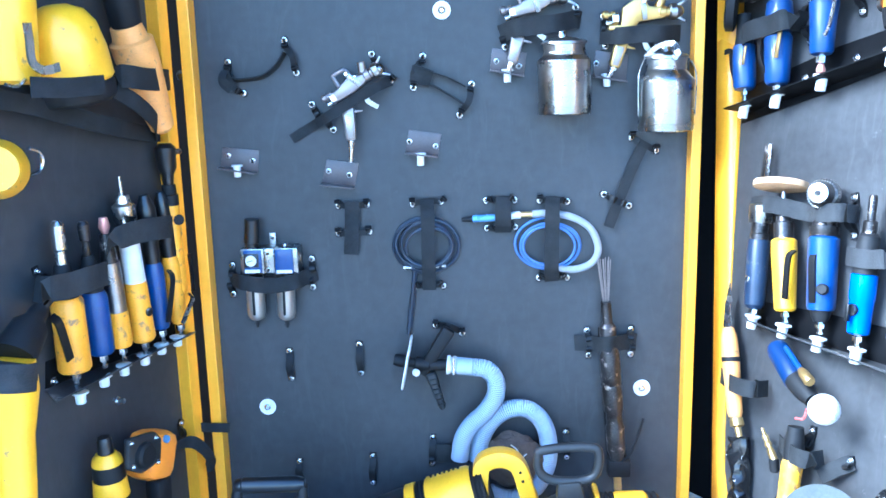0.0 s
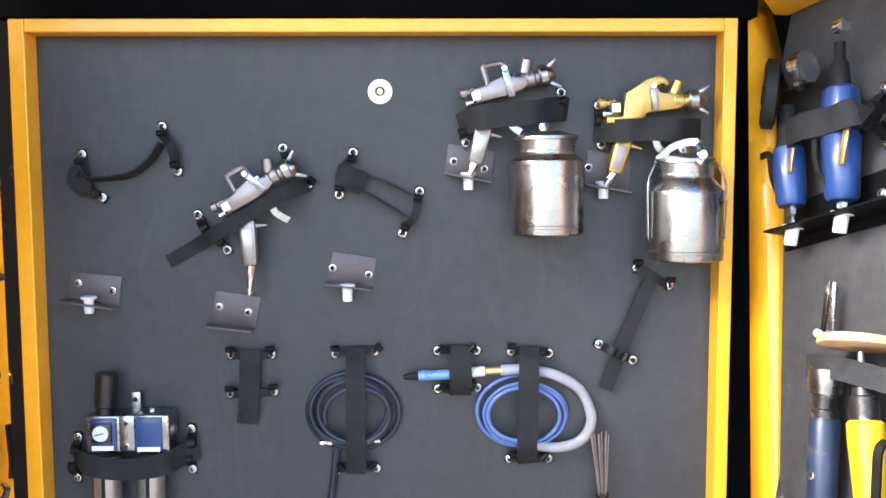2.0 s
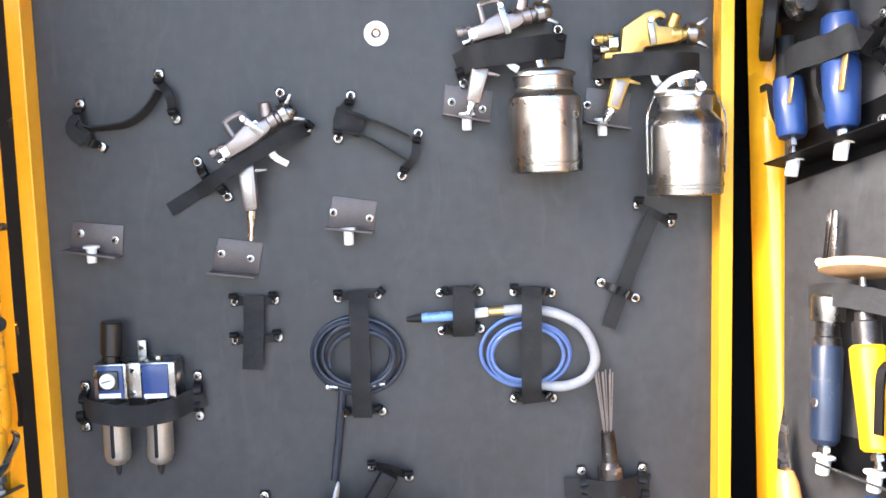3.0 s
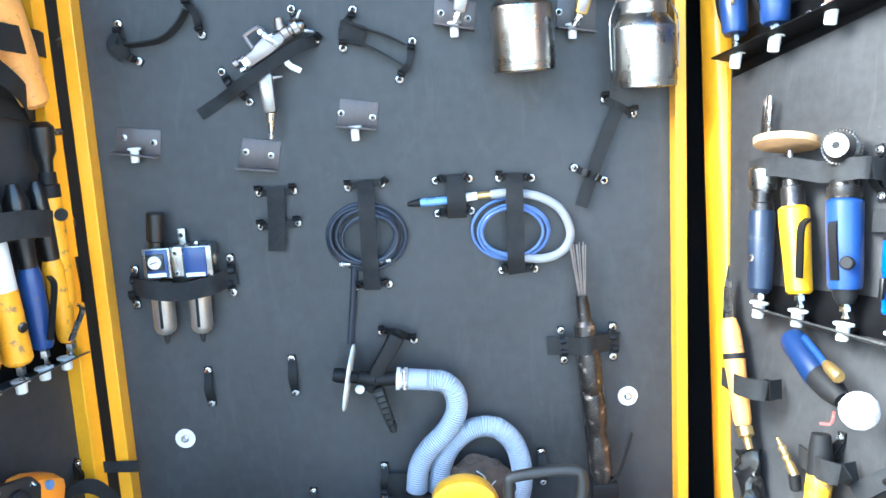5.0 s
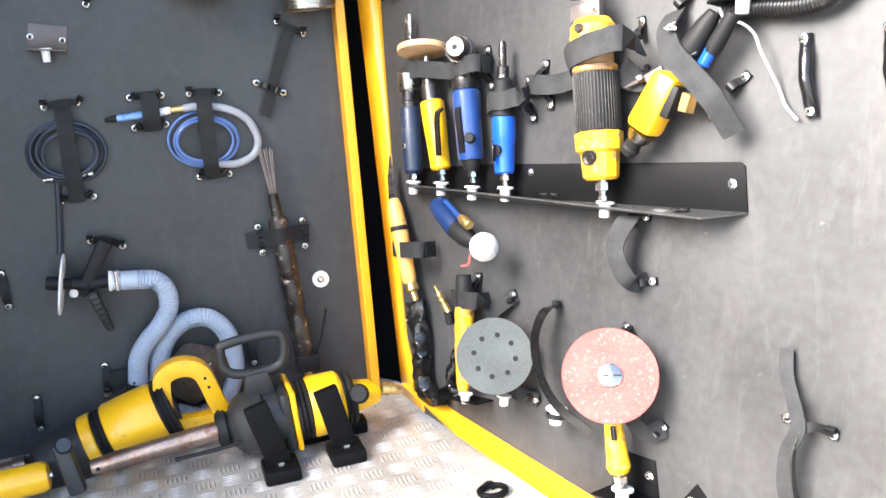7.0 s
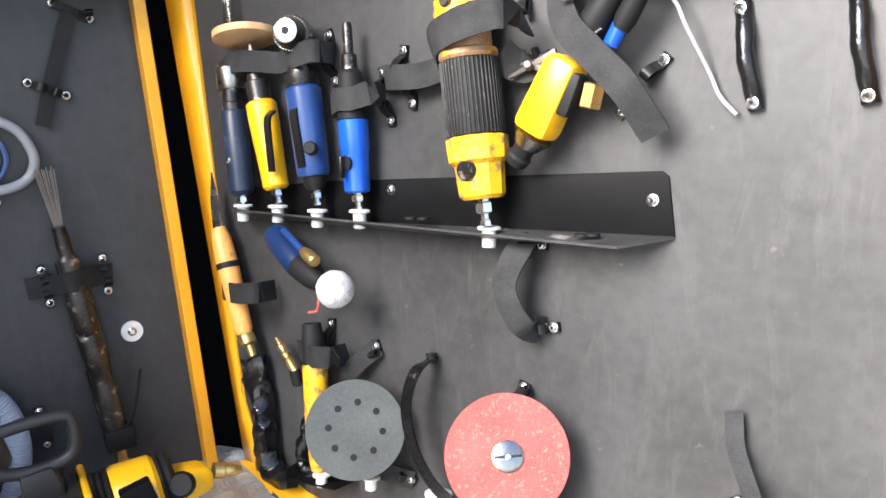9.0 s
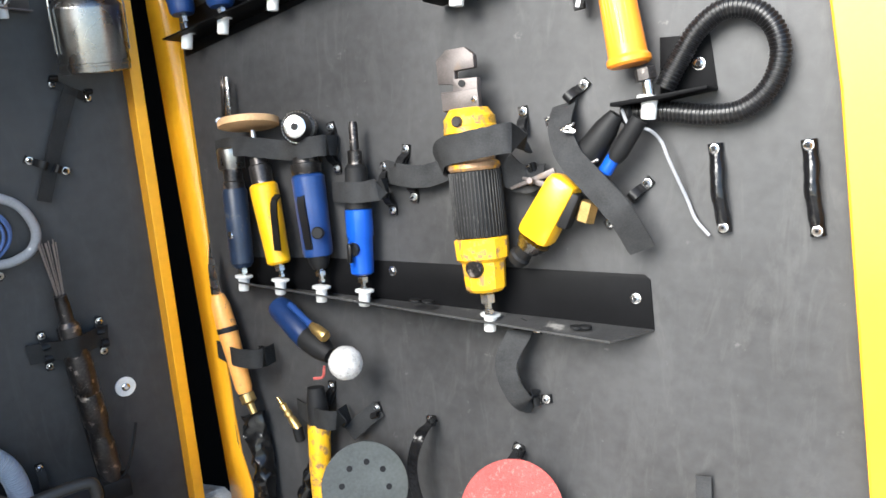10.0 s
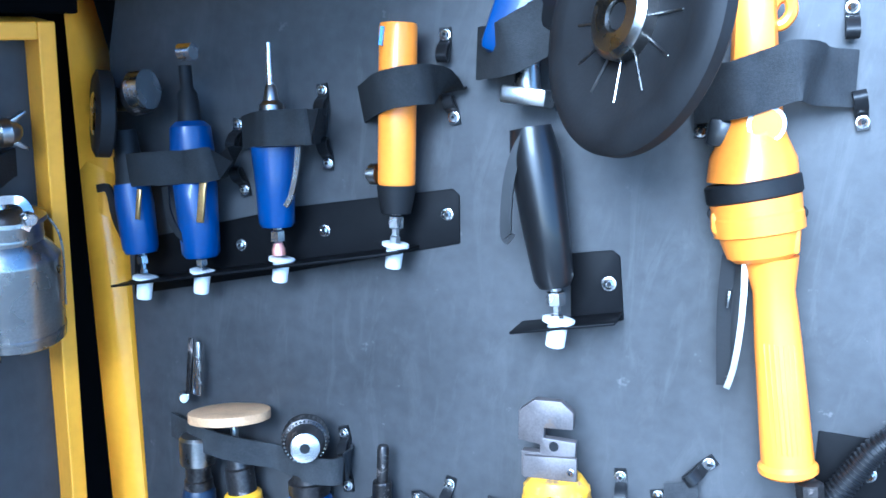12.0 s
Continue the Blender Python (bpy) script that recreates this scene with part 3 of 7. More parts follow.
strap(BACK, "long empty black strap hanging aslant on the board", [a, b_, c, d_],
      [[(a[0], a[1], 0.006), ((a[0] + b_[0]) / 2, (a[1] + b_[1]) / 2, 0.013), (b_[0], b_[1], 0.006)],
       [(0.508, 1.220, 0.012), (0.484, 1.167, 0.012), (0.459, 1.105, 0.012), (0.434, 1.037, 0.012)]], 0.023)
a, b_, c, d_ = (-0.153, 1.094, 0.006), (-0.091, 1.095, 0.006), (-0.155, 1.032, 0.006), (-0.088, 1.035, 0.006)
strap(BACK, "short empty black strap hanging down the board", [a, b_, c, d_],
      [[a, ((a[0] + b_[0]) / 2, (a[1] + b_[1]) / 2, 0.012), b_], [c, ((c[0] + d_[0]) / 2, (c[1] + d_[1]) / 2, 0.012), d_],
       [(-0.122, 1.104, 0.014), (-0.124, 1.052, 0.014), (-0.129, 0.986, 0.014)]], 0.032)


def holder_plate(corners, screws, plug=None):
    """A small brown-black angle plate with a lip, a screw at each side and, on some, a white plug."""
    ob = thing("holder_plate", BACK, corners[0], "small brown-black steel holder plate with two screws" + (" and a white plug" if plug else ""), "bracket", "holder plates")
    part("back_plate", plate([(p[0], p[1]) for p in corners], 0.0, 0.003, 0.0008), M_BROWNPL, ob)
    p, q = corners[3], corners[2]
    lip = beam((p[0], p[1] + 0.0015, 0.018), (q[0], q[1] + 0.0015, 0.018), 0.003, 0.030, 0.0008)
    part("lip", lip, M_BROWNPL, ob)
    for s in screws:
        screw(ob, s, 0.0058, 0.003)
    if plug:
        white_plug(ob, (plug[0], plug[1], 0.020), 0.022, 0.0095)


holder_plate([(-0.400, 1.227, 0), (-0.321, 1.218, 0), (-0.327, 1.169, 0), (-0.409, 1.182, 0)], [(-0.389, 1.208, 0), (-0.336, 1.196, 0)], (-0.367, 1.185, 0.024))
holder_plate([(-0.175, 1.196, 0), (-0.105, 1.185, 0), (-0.116, 1.133, 0), (-0.188, 1.142, 0)], [(-0.171, 1.170, 0), (-0.126, 1.161, 0)])
holder_plate([(0.007, 1.256, 0), (0.076, 1.245, 0), (0.068, 1.197, 0), (-0.003, 1.206, 0)], [(0.007, 1.230, 0), (0.063, 1.219, 0)], (0.031, 1.202, 0.024))
holder_plate([(0.187, 1.422, 0), (0.260, 1.410, 0), (0.253, 1.361, 0), (0.182, 1.375, 0)], [(0.196, 1.395, 0), (0.243, 1.383, 0)], (0.218, 1.373, 0.024))
holder_plate([(0.404, 1.412, 0), (0.472, 1.401, 0), (0.467, 1.345, 0), (0.398, 1.357, 0)], [(0.405, 1.385, 0)], (0.425, 1.359, 0.024))


def spray_gun(name, label, metal, tail, head, grip_top, grip_end, trig, air_end, nozzle_mat, hook=False, w=0.036):
    """A spray gun seen from its side: body, head with air cap, trigger, grip and knobs."""
    tail, head = Vector(tail), Vector(head)
    ax = (head - tail).normalized()
    up = Vector((-ax.y, ax.x, 0))
    L = (head - tail).length
    ob = thing(name, BACK, tail, label, "spray gun", "spray guns")
    at = lambda s, h, dw=0: tuple(tail + ax * (s * L) + up * h + Vector((0, 0, dw)))
    # body: rear block, rising hump, barrel
    outline = [at(0.10, -0.012), at(0.46, -0.010), at(0.62, -0.006), at(0.70, 0.000), at(0.70, 0.012), at(0.52, 0.018),
               at(0.46, 0.022), at(0.30, 0.016), at(0.26, 0.012), at(0.10, 0.010)]
    if hook:
        # one cast wedge that rises into a forward-curling hanging hook
        outline = [at(0.03, -0.023), at(0.37, -0.023), at(0.42, -0.009), at(0.72, -0.004), at(0.82, 0.004), at(0.73, 0.017), at(0.55, 0.021), at(0.515, 0.030),
                   at(0.57, 0.034), at(0.615, 0.030), at(0.635, 0.035), at(0.60, 0.042), at(0.54, 0.046), at(0.43, 0.042), at(0.215, 0.021), at(0.19, -0.013), at(0.03, -0.014)]
    part("body", plate(outline, w - 0.011, w + 0.011, 0.0022 if hook else 0.004), metal, ob)
    if not hook:
        part("trigger_guard", tube([at(0.27, 0.012), at(0.262, 0.032), at(0.275, 0.040), at(0.42, 0.041), at(0.47, 0.038), at(0.50, 0.018)], 0.0044, 8), metal, ob)
        part("needle_packing", lathe(at(0.48, 0.012), at(0.60, 0.012), [(0, 0.007), (0.3, 0.007), (0.35, 0.011), (0.8, 0.011), (0.85, 0.006), (1, 0.006)], 8), M_STEEL, ob)
    part("rear_nut", lathe(at(0.08, 0.0), at(0.16, 0.0), [(0, 0.013), (1, 0.013)], 6), M_STEEL, ob)
    part("barrel", lathe(at(0.55, 0.008), at(0.86, 0.008), [(0, 0.010), (0.4, 0.011), (0.45, 0.013), (0.7, 0.013), (0.75, 0.010), (1, 0.010)], 20), metal, ob)
    part("air_cap", lathe(at(0.82, 0.008), at(1.0, 0.008), [(0, 0.014), (0.1, 0.0165), (0.5, 0.0165), (0.55, 0.014), (0.8, 0.012), (1, 0.006)], 22), nozzle_mat, ob)
    for h in (-0.014, 0.030):
        part("air_horn", beam(at(0.93, h * 0.5 + 0.004), at(1.04, h), 0.007, 0.009, 0.002, wide1=0.004), nozzle_mat, ob)
    part("fluid_knob", lathe(at(-0.05, 0.008), at(0.12, 0.008), [(0, 0.005), (0.1, 0.008), (0.45, 0.008), (0.5, 0.005), (0.7, 0.005), (0.75, 0.007), (1, 0.007)], 14), metal, ob)
    part("fan_knob", lathe(at(0.0, -0.008), at(0.12, -0.008), [(0, 0.0055), (0.5, 0.0055), (0.55, 0.004), (1, 0.004)], 12), M_STEEL, ob)
    part("cup_inlet", rod(at(0.68, 0.016), at(0.74, 0.038), 0.009), metal, ob)
    # trigger: a flat lever over the body and its curved end below
    t0, t1 = Vector(at(0.47, 0.03, 0.014)), Vector(trig[0])
    part("trigger_link", beam(t0, Vector((t1.x, t1.y, w + 0.014)), 0.010, 0.003, 0.001), M_ALU, ob)
    part("trigger_pin", rod((t0.x, t0.y, w), (t0.x, t0.y, w + 0.019), 0.005), M_STEEL, ob)
    part("trigger_tip", ribbon(trig[1:], 0.010, 0.004), M_ALU, ob)
    # grip
    g0, g1 = Vector(grip_top), Vector(grip_end)
    part("grip", beam(g0, g1, 0.027, 0.020, 0.005, wide1=0.022), metal, ob)
    p0, p1 = g0.lerp(g1, 0.22), g0.lerp(g1, 0.92)
    part("grip_panel", beam(p0 + Vector((0, 0, 0.0102)), p1 + Vector((0, 0, 0.0102)), 0.0155, 0.0014, 0.0005, wide1=0.012), M_CAST if metal != M_CAST else M_ALU, ob)
    mid = g0.lerp(g1, 0.15)
    gx = (g1 - g0).normalized()
    gs = Vector((-gx.y, gx.x, 0))
    part("grip_spur", beam(mid, mid + gs * 0.030, 0.008, 0.010, 0.002, wide1=0.003), metal, ob)
    part("air_inlet", lathe(tuple(g1), air_end, [(0, 0.0075), (0.25, 0.0075), (0.28, 0.006), (0.5, 0.006), (0.55, 0.0045), (0.9, 0.0045), (1, 0.003)], 10), M_STEEL, ob)
    return ob


spray_gun("spray_gun", "bare aluminium spray gun without cup under a black strap", M_CAST, (-0.162, 1.320, 0.036), (-0.037, 1.383, 0.036),
          (-0.118, 1.308, 0.036), (-0.113, 1.238, 0.036), [(-0.088, 1.352, 0.05), (-0.078, 1.333, 0.05), (-0.072, 1.319, 0.05), (-0.052, 1.307, 0.05)], (-0.117, 1.192, 0.036), M_ALU)
strap(BACK, "black strap over the bare spray gun", [(-0.067, 1.416, 0), (-0.029, 1.359, 0), (-0.200, 1.314, 0), (-0.156, 1.259, 0)],
      [[(-0.028, 1.360, 0.006), (-0.057, 1.347, 0.05), (-0.112, 1.317, 0.05), (-0.155, 1.292, 0.05), (-0.202, 1.267, 0.006), (-0.247, 1.241, 0.006)]], 0.021)

spray_gun("spray_gun", "aluminium spray gun with a steel suction cup", M_CAST, (0.212, 1.488, 0.036), (0.349, 1.517, 0.036),
          (0.241, 1.446, 0.036), (0.227, 1.391, 0.036), [(0.282, 1.490, 0.05), (0.281, 1.448, 0.05), (0.287, 1.442, 0.05), (0.295, 1.437, 0.05)], (0.219, 1.373, 0.036), M_ALU)
strap(BACK, "black strap over the aluminium spray gun", [(0.361, 1.500, 0), (0.215, 1.423, 0)],
      [[(0.205, 1.450, 0.006), (0.235, 1.459, 0.055), (0.276, 1.463, 0.055), (0.318, 1.467, 0.055), (0.358, 1.475, 0.02), (0.371, 1.474, 0.004)]], 0.036)
spray_gun("spray_gun", "gold-coloured spray gun with a steel suction cup", M_GOLD, (0.419, 1.473, 0.036), (0.575, 1.477, 0.036),
          (0.453, 1.429, 0.036), (0.437, 1.376, 0.036), [(0.497, 1.469, 0.05), (0.496, 1.427, 0.05), (0.500, 1.415, 0.05), (0.506, 1.409, 0.05)], (0.425, 1.358, 0.036), M_ALU, hook=True)
strap(BACK, "black strap over the gold spray gun", [(0.419, 1.480, 0), (0.424, 1.420, 0)],
      [[(0.413, 1.441, 0.006), (0.444, 1.439, 0.055), (0.486, 1.441, 0.055), (0.528, 1.440, 0.055), (0.562, 1.442, 0.02), (0.577, 1.442, 0.004)]], 0.034)


def suction_cup(left, right, top, base, neck_r, shoulder, lid_bail, label, axis=0.058):
    """A turned steel paint cup with a neck, rolled rims and a clamp on top."""
    cx0, cx1 = (left[0] + right[0]) / 2, (left[0] + right[0]) / 2
    r = (right[0] - left[0]) / 2
    p0, p1 = (cx0, top[1], axis), (base[0], base[1], axis)
    ob = thing("suction_cup", BACK, p0, label, "paint cup", "suction cups")
    part("pot", lathe(p0, p1, [(0.20, neck_r), (0.215, neck_r * 1.02), (0.24, neck_r), (shoulder, r * 0.99), (shoulder + 0.02, r), (0.90, r), (0.905, r * 1.012), (0.93, r * 1.012),
                                (0.935, r), (0.985, r), (1.0, r * 0.96), (0.985, r * 0.93), (0.985, 0.001)], 48), M_ALU, ob)
    part("lid", lathe(p0, p1, [(0.02, neck_r * 0.5), (0.05, neck_r * 0.9), (0.07, neck_r * 1.1), (0.10, neck_r * 1.12), (0.105, neck_r), (0.20, neck_r)], 40), M_ALU, ob)
    part("fluid_tube", rod((cx0 - 0.002, top[1] - 0.008, axis), (cx0 - 0.004, top[1] + 0.008, axis - 0.006), 0.009), M_STEEL, ob)
    if lid_bail:
        part("clamp", ribbon([(cx0 - 0.042, top[1] - 0.012, axis), (cx0 - 0.02, top[1] + 0.008, axis + 0.014), (cx0 + 0.006, top[1] + 0.012, axis + 0.03), (cx0 + 0.012, top[1] - 0.004, axis + 0.042), (cx0 + 0.004, top[1] - 0.018, axis + 0.046)], 0.010, 0.004), M_STEEL, ob)
        part("clamp_knob", rod((cx0 + 0.01, top[1] - 0.006, axis + 0.036), (cx0 + 0.01, top[1] - 0.006, axis + 0.052), 0.008), M_STEEL, ob)
        for s in (-1, 1):
            part("bail_wire", tube([(cx0 + s * r * 0.8, top[1] - 0.015, axis), (cx0 + s * r * 1.03, top[1] - 0.05, axis + 0.01), (cx0 + s * r * 1.02, top[1] - 0.13, axis + 0.012)], 0.0015, 6), M_STEEL, ob)
    return ob


suction_cup((0.278, 1.347, 0.058), (0.386, 1.345, 0.058), (0.325, 1.441, 0.058), (0.334, 1.285, 0.058), 0.0425, 0.30, False, "brushed steel suction cup under the aluminium spray gun")
suction_cup((0.484, 1.310, 0.055), (0.596, 1.309, 0.055), (0.535, 1.408, 0.055), (0.541, 1.246, 0.055), 0.040, 0.36, True, "brushed steel suction cup with clamp under the gold spray gun")


def coil(centre, ru, rv, turns, r, w, wob=0.006, seed=1):
    """Loose turns of a hose, each with its own size and centre, so that the strands part and cross."""
    rnd = random.Random(seed)
    steps = 14
    sets = [(rnd.uniform(-wob, wob), rnd.uniform(-wob, wob) * 0.7, 1 - 0.07 * k - rnd.uniform(0.0, 0.06)) for k in range(int(turns) + 2)]
    pts = []
    for i in range(int(turns * steps) + 1):
        a = 2 * math.pi * i / steps + 1.2
        k, f = divmod(i / steps, 1.0)
        (du, dv, q), (eu, ev, z) = sets[int(k)], sets[int(k) + 1]
        g = q + (z - q) * f
        pts.append((centre[0] + du + (eu - du) * f + ru * g * math.cos(a), centre[1] + dv + (ev - dv) * f + rv * g * math.sin(a), w + r * 1.2 * (i / steps)))
    return pts


# dark coiled air line
cc = (0.039, 1.001, 0.006)
hose = thing("air_hose", BACK, cc, "coiled thin dark rubber air hose strapped to the board", "hose")
part("coil", tube(coil(cc, 0.074, 0.064, 4.4, 0.004, 0.006, 0.009, seed=3), 0.0040, 8, 5), M_DARKHOSE, hose)
part("tail", tube([(0.044, 0.951, 0.008), (0.013, 0.952, 0.008), (0.010, 0.938, 0.008), (0.004, 0.886, 0.008), (-0.004, 0.828, 0.008), (-0.008, 0.799, 0.008)], 0.006, 8), M_DARKHOSE, hose)
for p, q in (((-0.015, 0.954, 0.014), (0.004, 0.955, 0.014)), ((0.013, 0.956, 0.014), (0.029, 0.957, 0.014)), ((0.056, 0.956, 0.014), (0.079, 0.958, 0.014))):
    part("coupling", lathe(p, q, [(0, 0.004), (0.3, 0.005), (0.35, 0.0035), (0.6, 0.0035), (0.65, 0.005), (1, 0.005)], 10), M_BRASS if p[0] > 0.08 else M_STEEL, hose)
strap(BACK, "long black strap holding the dark coiled hose", [(0.010, 1.095, 0), (0.071, 1.099, 0), (0.010, 0.908, 0), (0.072, 0.910, 0)],
      [[(0.041, 1.103, 0.008), (0.043, 1.075, 0.03), (0.043, 1.035, 0.03), (0.042, 0.963, 0.03), (0.041, 0.902, 0.008)], [(0.010, 1.096, 0.006), (0.041, 1.101, 0.006), (0.072, 1.100, 0.006)], [(0.013, 0.911, 0.008), (0.042, 0.913, 0.008), (0.070, 0.913, 0.008)]], 0.030)

# pen grinder with clear exhaust hose and blue coil
pen = thing("pen_grinder", BACK, (0.189, 1.064, 0.014), "slim light-blue air pen grinder with clear and blue hoses", "grinder")
part("collet", lathe((0.116, 1.059, 0.014), (0.140, 1.061, 0.014), [(0, 0.003), (0.2, 0.0045), (1, 0.007)], 14), M_BLACK, pen)
part("barrel", lathe((0.140, 1.061, 0.014), (0.192, 1.063, 0.014), [(0, 0.0075), (0.1, 0.008), (0.9, 0.008), (1, 0.007)], 18), M_LIGHTBLUE, pen)
part("sleeve", lathe((0.192, 1.063, 0.014), (0.244, 1.068, 0.014), [(0, 0.007), (0.5, 0.008), (0.95, 0.008), (1, 0.007)], 18), M_WHITE, pen)
part("hose_end", rod((0.244, 1.068, 0.014), (0.272, 1.069, 0.014), 0.0065), M_BRASS, pen)
part("exhaust_hose", tube([(0.269, 1.069, 0.014), (0.309, 1.070, 0.014), (0.354, 1.061, 0.014), (0.394, 1.036, 0.014), (0.412, 0.992, 0.014), (0.399, 0.959, 0.014), (0.363, 0.945, 0.014), (0.322, 0.949, 0.014)], 0.0085, 12), M_CLEARHOSE, pen)
part("air_line", tube(coil((0.304, 1.000, 0.008), 0.073, 0.057, 3.6, 0.004, 0.008, 0.006, seed=8), 0.0030, 8, 5), M_BLUEHOSE, pen)
strap(BACK, "short black strap over the pen grinder", [(0.170, 1.099, 0), (0.231, 1.099, 0), (0.171, 1.038, 0), (0.232, 1.040, 0)],
      [[(0.208, 1.106, 0.008), (0.206, 1.085, 0.026), (0.206, 1.053, 0.026), (0.206, 1.029, 0.008)], [(0.172, 1.100, 0.006), (0.208, 1.103, 0.006), (0.230, 1.100, 0.006)], [(0.173, 1.039, 0.006), (0.205, 1.035, 0.006), (0.230, 1.042, 0.006)]], 0.034)
strap(BACK, "long black strap holding the coiled blue hose", [(0.286, 1.097, 0), (0.345, 1.094, 0), (0.284, 0.925, 0), (0.345, 0.924, 0)],
      [[(0.314, 1.104, 0.008), (0.311, 1.076, 0.034), (0.310, 1.004, 0.034), (0.309, 0.955, 0.034), (0.312, 0.918, 0.008)], [(0.286, 1.098, 0.006), (0.315, 1.100, 0.006), (0.343, 1.095, 0.006)], [(0.285, 0.927, 0.008), (0.313, 0.925, 0.008), (0.343, 0.926, 0.008)]], 0.031)

# filter regulator
reg = thing("filter_regulator", BACK, (-0.310, 0.976, 0.04), "blue and silver air filter regulator with two steel bowls", "air regulator")
q0, q1 = (-0.366, 0.953, 0.055), (-0.313, 1.010, 0.055)
part("regulator_block", box(q0[0], q1[0], q0[1], q1[1], 0.006, 0.052, 0.003), M_ALU, reg)
part("blue_face", box(q0[0] + 0.008, q1[0] - 0.006, q0[1] + 0.004, q1[1] - 0.003, 0.05, 0.056, 0.0015), M_BLUE, reg)
part("label_strip", box(q0[0] + 0.010, q1[0] - 0.010, q0[1] + 0.005, q0[1] + 0.012, 0.0565, 0.0575, 0), M_PALE, reg)
g = (-0.341, 0.985, 0.058)
gauge = part("gauge_bezel", box(g[0] - 0.016, g[0] + 0.016, g[1] - 0.015, g[1] + 0.015, 0.054, 0.060, 0.002), M_GLOSS, reg)
part("gauge_dial", lathe((g[0], g[1], 0.058), (g[0], g[1], 0.0625), [(0, 0.012), (0.8, 0.012), (1, 0.011)], 28), M_WHITE, gauge)
part("gauge_needle", beam((g[0] - 0.008, g[1] - 0.002, 0.0632), (g[0] + 0.005, g[1] + 0.0015, 0.0632), 0.0016, 0.0008, 0), M_BLACK, gauge)
m0, m1 = (-0.315, 0.952, 0.055), (-0.291, 1.012, 0.055)
part("joint_clamp", box(m0[0], m1[0], m0[1] + 0.004, m1[1], 0.006, 0.056, 0.003), M_ALU, reg)
for s in (0.2, 0.8):
    screw(reg, ((m0[0] + m1[0]) / 2, m0[1] + (m1[1] - m0[1]) * s), 0.0042, 0.056)
f0, f1 = (-0.293, 0.951, 0.055), (-0.240, 1.011, 0.055)
part("lubricator_block", box(f0[0], f1[0], f0[1], f1[1], 0.006, 0.052, 0.003), M_ALU, reg)
part("blue_face", box(f0[0] + 0.003, f1[0] - 0.010, f0[1] + 0.004, f1[1] - 0.003, 0.05, 0.056, 0.0015), M_BLUE, reg)
part("label_strip", box(f0[0] + 0.006, f1[0] - 0.013, f0[1] + 0.005, f0[1] + 0.012, 0.0565, 0.0575, 0), M_PALE, reg)
part("side_port", lathe((-0.248, 0.984, 0.03), (-0.236, 0.984, 0.03), [(0, 0.014), (0.7, 0.014), (1, 0.011)], 20), M_ALU, reg)
part("adjusting_knob", lathe((-0.345, 1.004, 0.03), (-0.340, 1.072, 0.03), [(0, 0.014), (0.22, 0.014), (0.25, 0.0165), (0.97, 0.0160), (1, 0.0145)], 24), M_GLOSS, reg)
k0, k1 = (-0.308, 1.002, 0.02), (-0.294, 1.038, 0.02)
part("mounting_tab", box(k0[0], k1[0], k0[1], k1[1], 0.012, 0.016, 0.001), M_ALU, reg)
screw(reg, (-0.301, 1.027, 0.02), 0.005, 0.016)
part("sight_cap", lathe((-0.272, 1.004, 0.03), (-0.271, 1.017, 0.03), [(0, 0.012), (0.5, 0.012), (0.6, 0.007), (1, 0.006)], 18), M_ALU, reg)
for p, q in (((-0.343, 0.944, 0.03), (-0.344, 0.845, 0.03)), ((-0.275, 0.943, 0.03), (-0.277, 0.844, 0.03))):
    bowl = part("bowl", lathe(p, q, [(0, 0.019), (0.1, 0.0205), (0.86, 0.0205), (0.95, 0.017), (1, 0.010)], 28), M_BOWL, reg, "steel bowl guard")
    part("bowl_slot", beam(along(p, q, 0.3, 0.018), along(p, q, 0.85, 0.018), 0.006, 0.008, 0.002), M_BLACK, bowl)
    part("drain", lathe(q, along(p, q, 1.18), [(0, 0.006), (0.5, 0.005), (1, 0.003)], 10), M_GLOSS, bowl)
strap(BACK, "black strap round the filter regulator", [(-0.398, 0.964, 0), (-0.401, 0.898, 0), (-0.219, 0.976, 0), (-0.219, 0.911, 0)],
      [[(-0.404, 0.934, 0.006), (-0.361, 0.937, 0.06), (-0.305, 0.929, 0.06), (-0.249, 0.937, 0.06), (-0.226, 0.941, 0.02), (-0.209, 0.944, 0.006)]], 0.034)

# needle scaler
sc = thing("needle_scaler", BACK, (0.436, 0.713, 0.03), "old oil-stained steel needle scaler with a bundle of needles", "needle scaler")
for i in range(9):
    s = (i - 4) / 4
    root, tip = Vector((0.428, 0.870, 0.03)), Vector((0.422, 0.971, 0.03))
    part("needle", rod(tuple(root + Vector((s * 0.006, 0, 0.006 * math.cos(i * 2.1)))), tuple(tip + Vector((s * 0.015, 0.003 * math.sin(i * 3), 0.008 * math.cos(i * 2.1)))), 0.0011, 6), M_CAST, sc)
p, q = (0.427, 0.875, 0.032), (0.460, 0.473, 0.032)
part("barrel", lathe(p, q, [(0, 0.0105), (0.05, 0.012), (0.12, 0.012), (0.14, 0.018), (0.22, 0.0185), (0.24, 0.0165), (0.3, 0.0225), (0.46, 0.0225), (0.47, 0.0205), (0.49, 0.0225), (0.62, 0.022), (0.64, 0.018), (0.70, 0.018), (0.72, 0.021), (0.86, 0.021), (0.9, 0.016), (1, 0.015)], 26), M_DARKSTEEL, sc)
part("side_tube", rod((0.419, 0.816, 0.026), (0.443, 0.503, 0.026), 0.008), M_BLACK, sc)
part("throttle_lever", tube([(0.462, 0.499, 0.035), (0.485, 0.521, 0.04), (0.500, 0.561, 0.04), (0.513, 0.605, 0.04)], 0.003, 6), M_BLACK, sc)
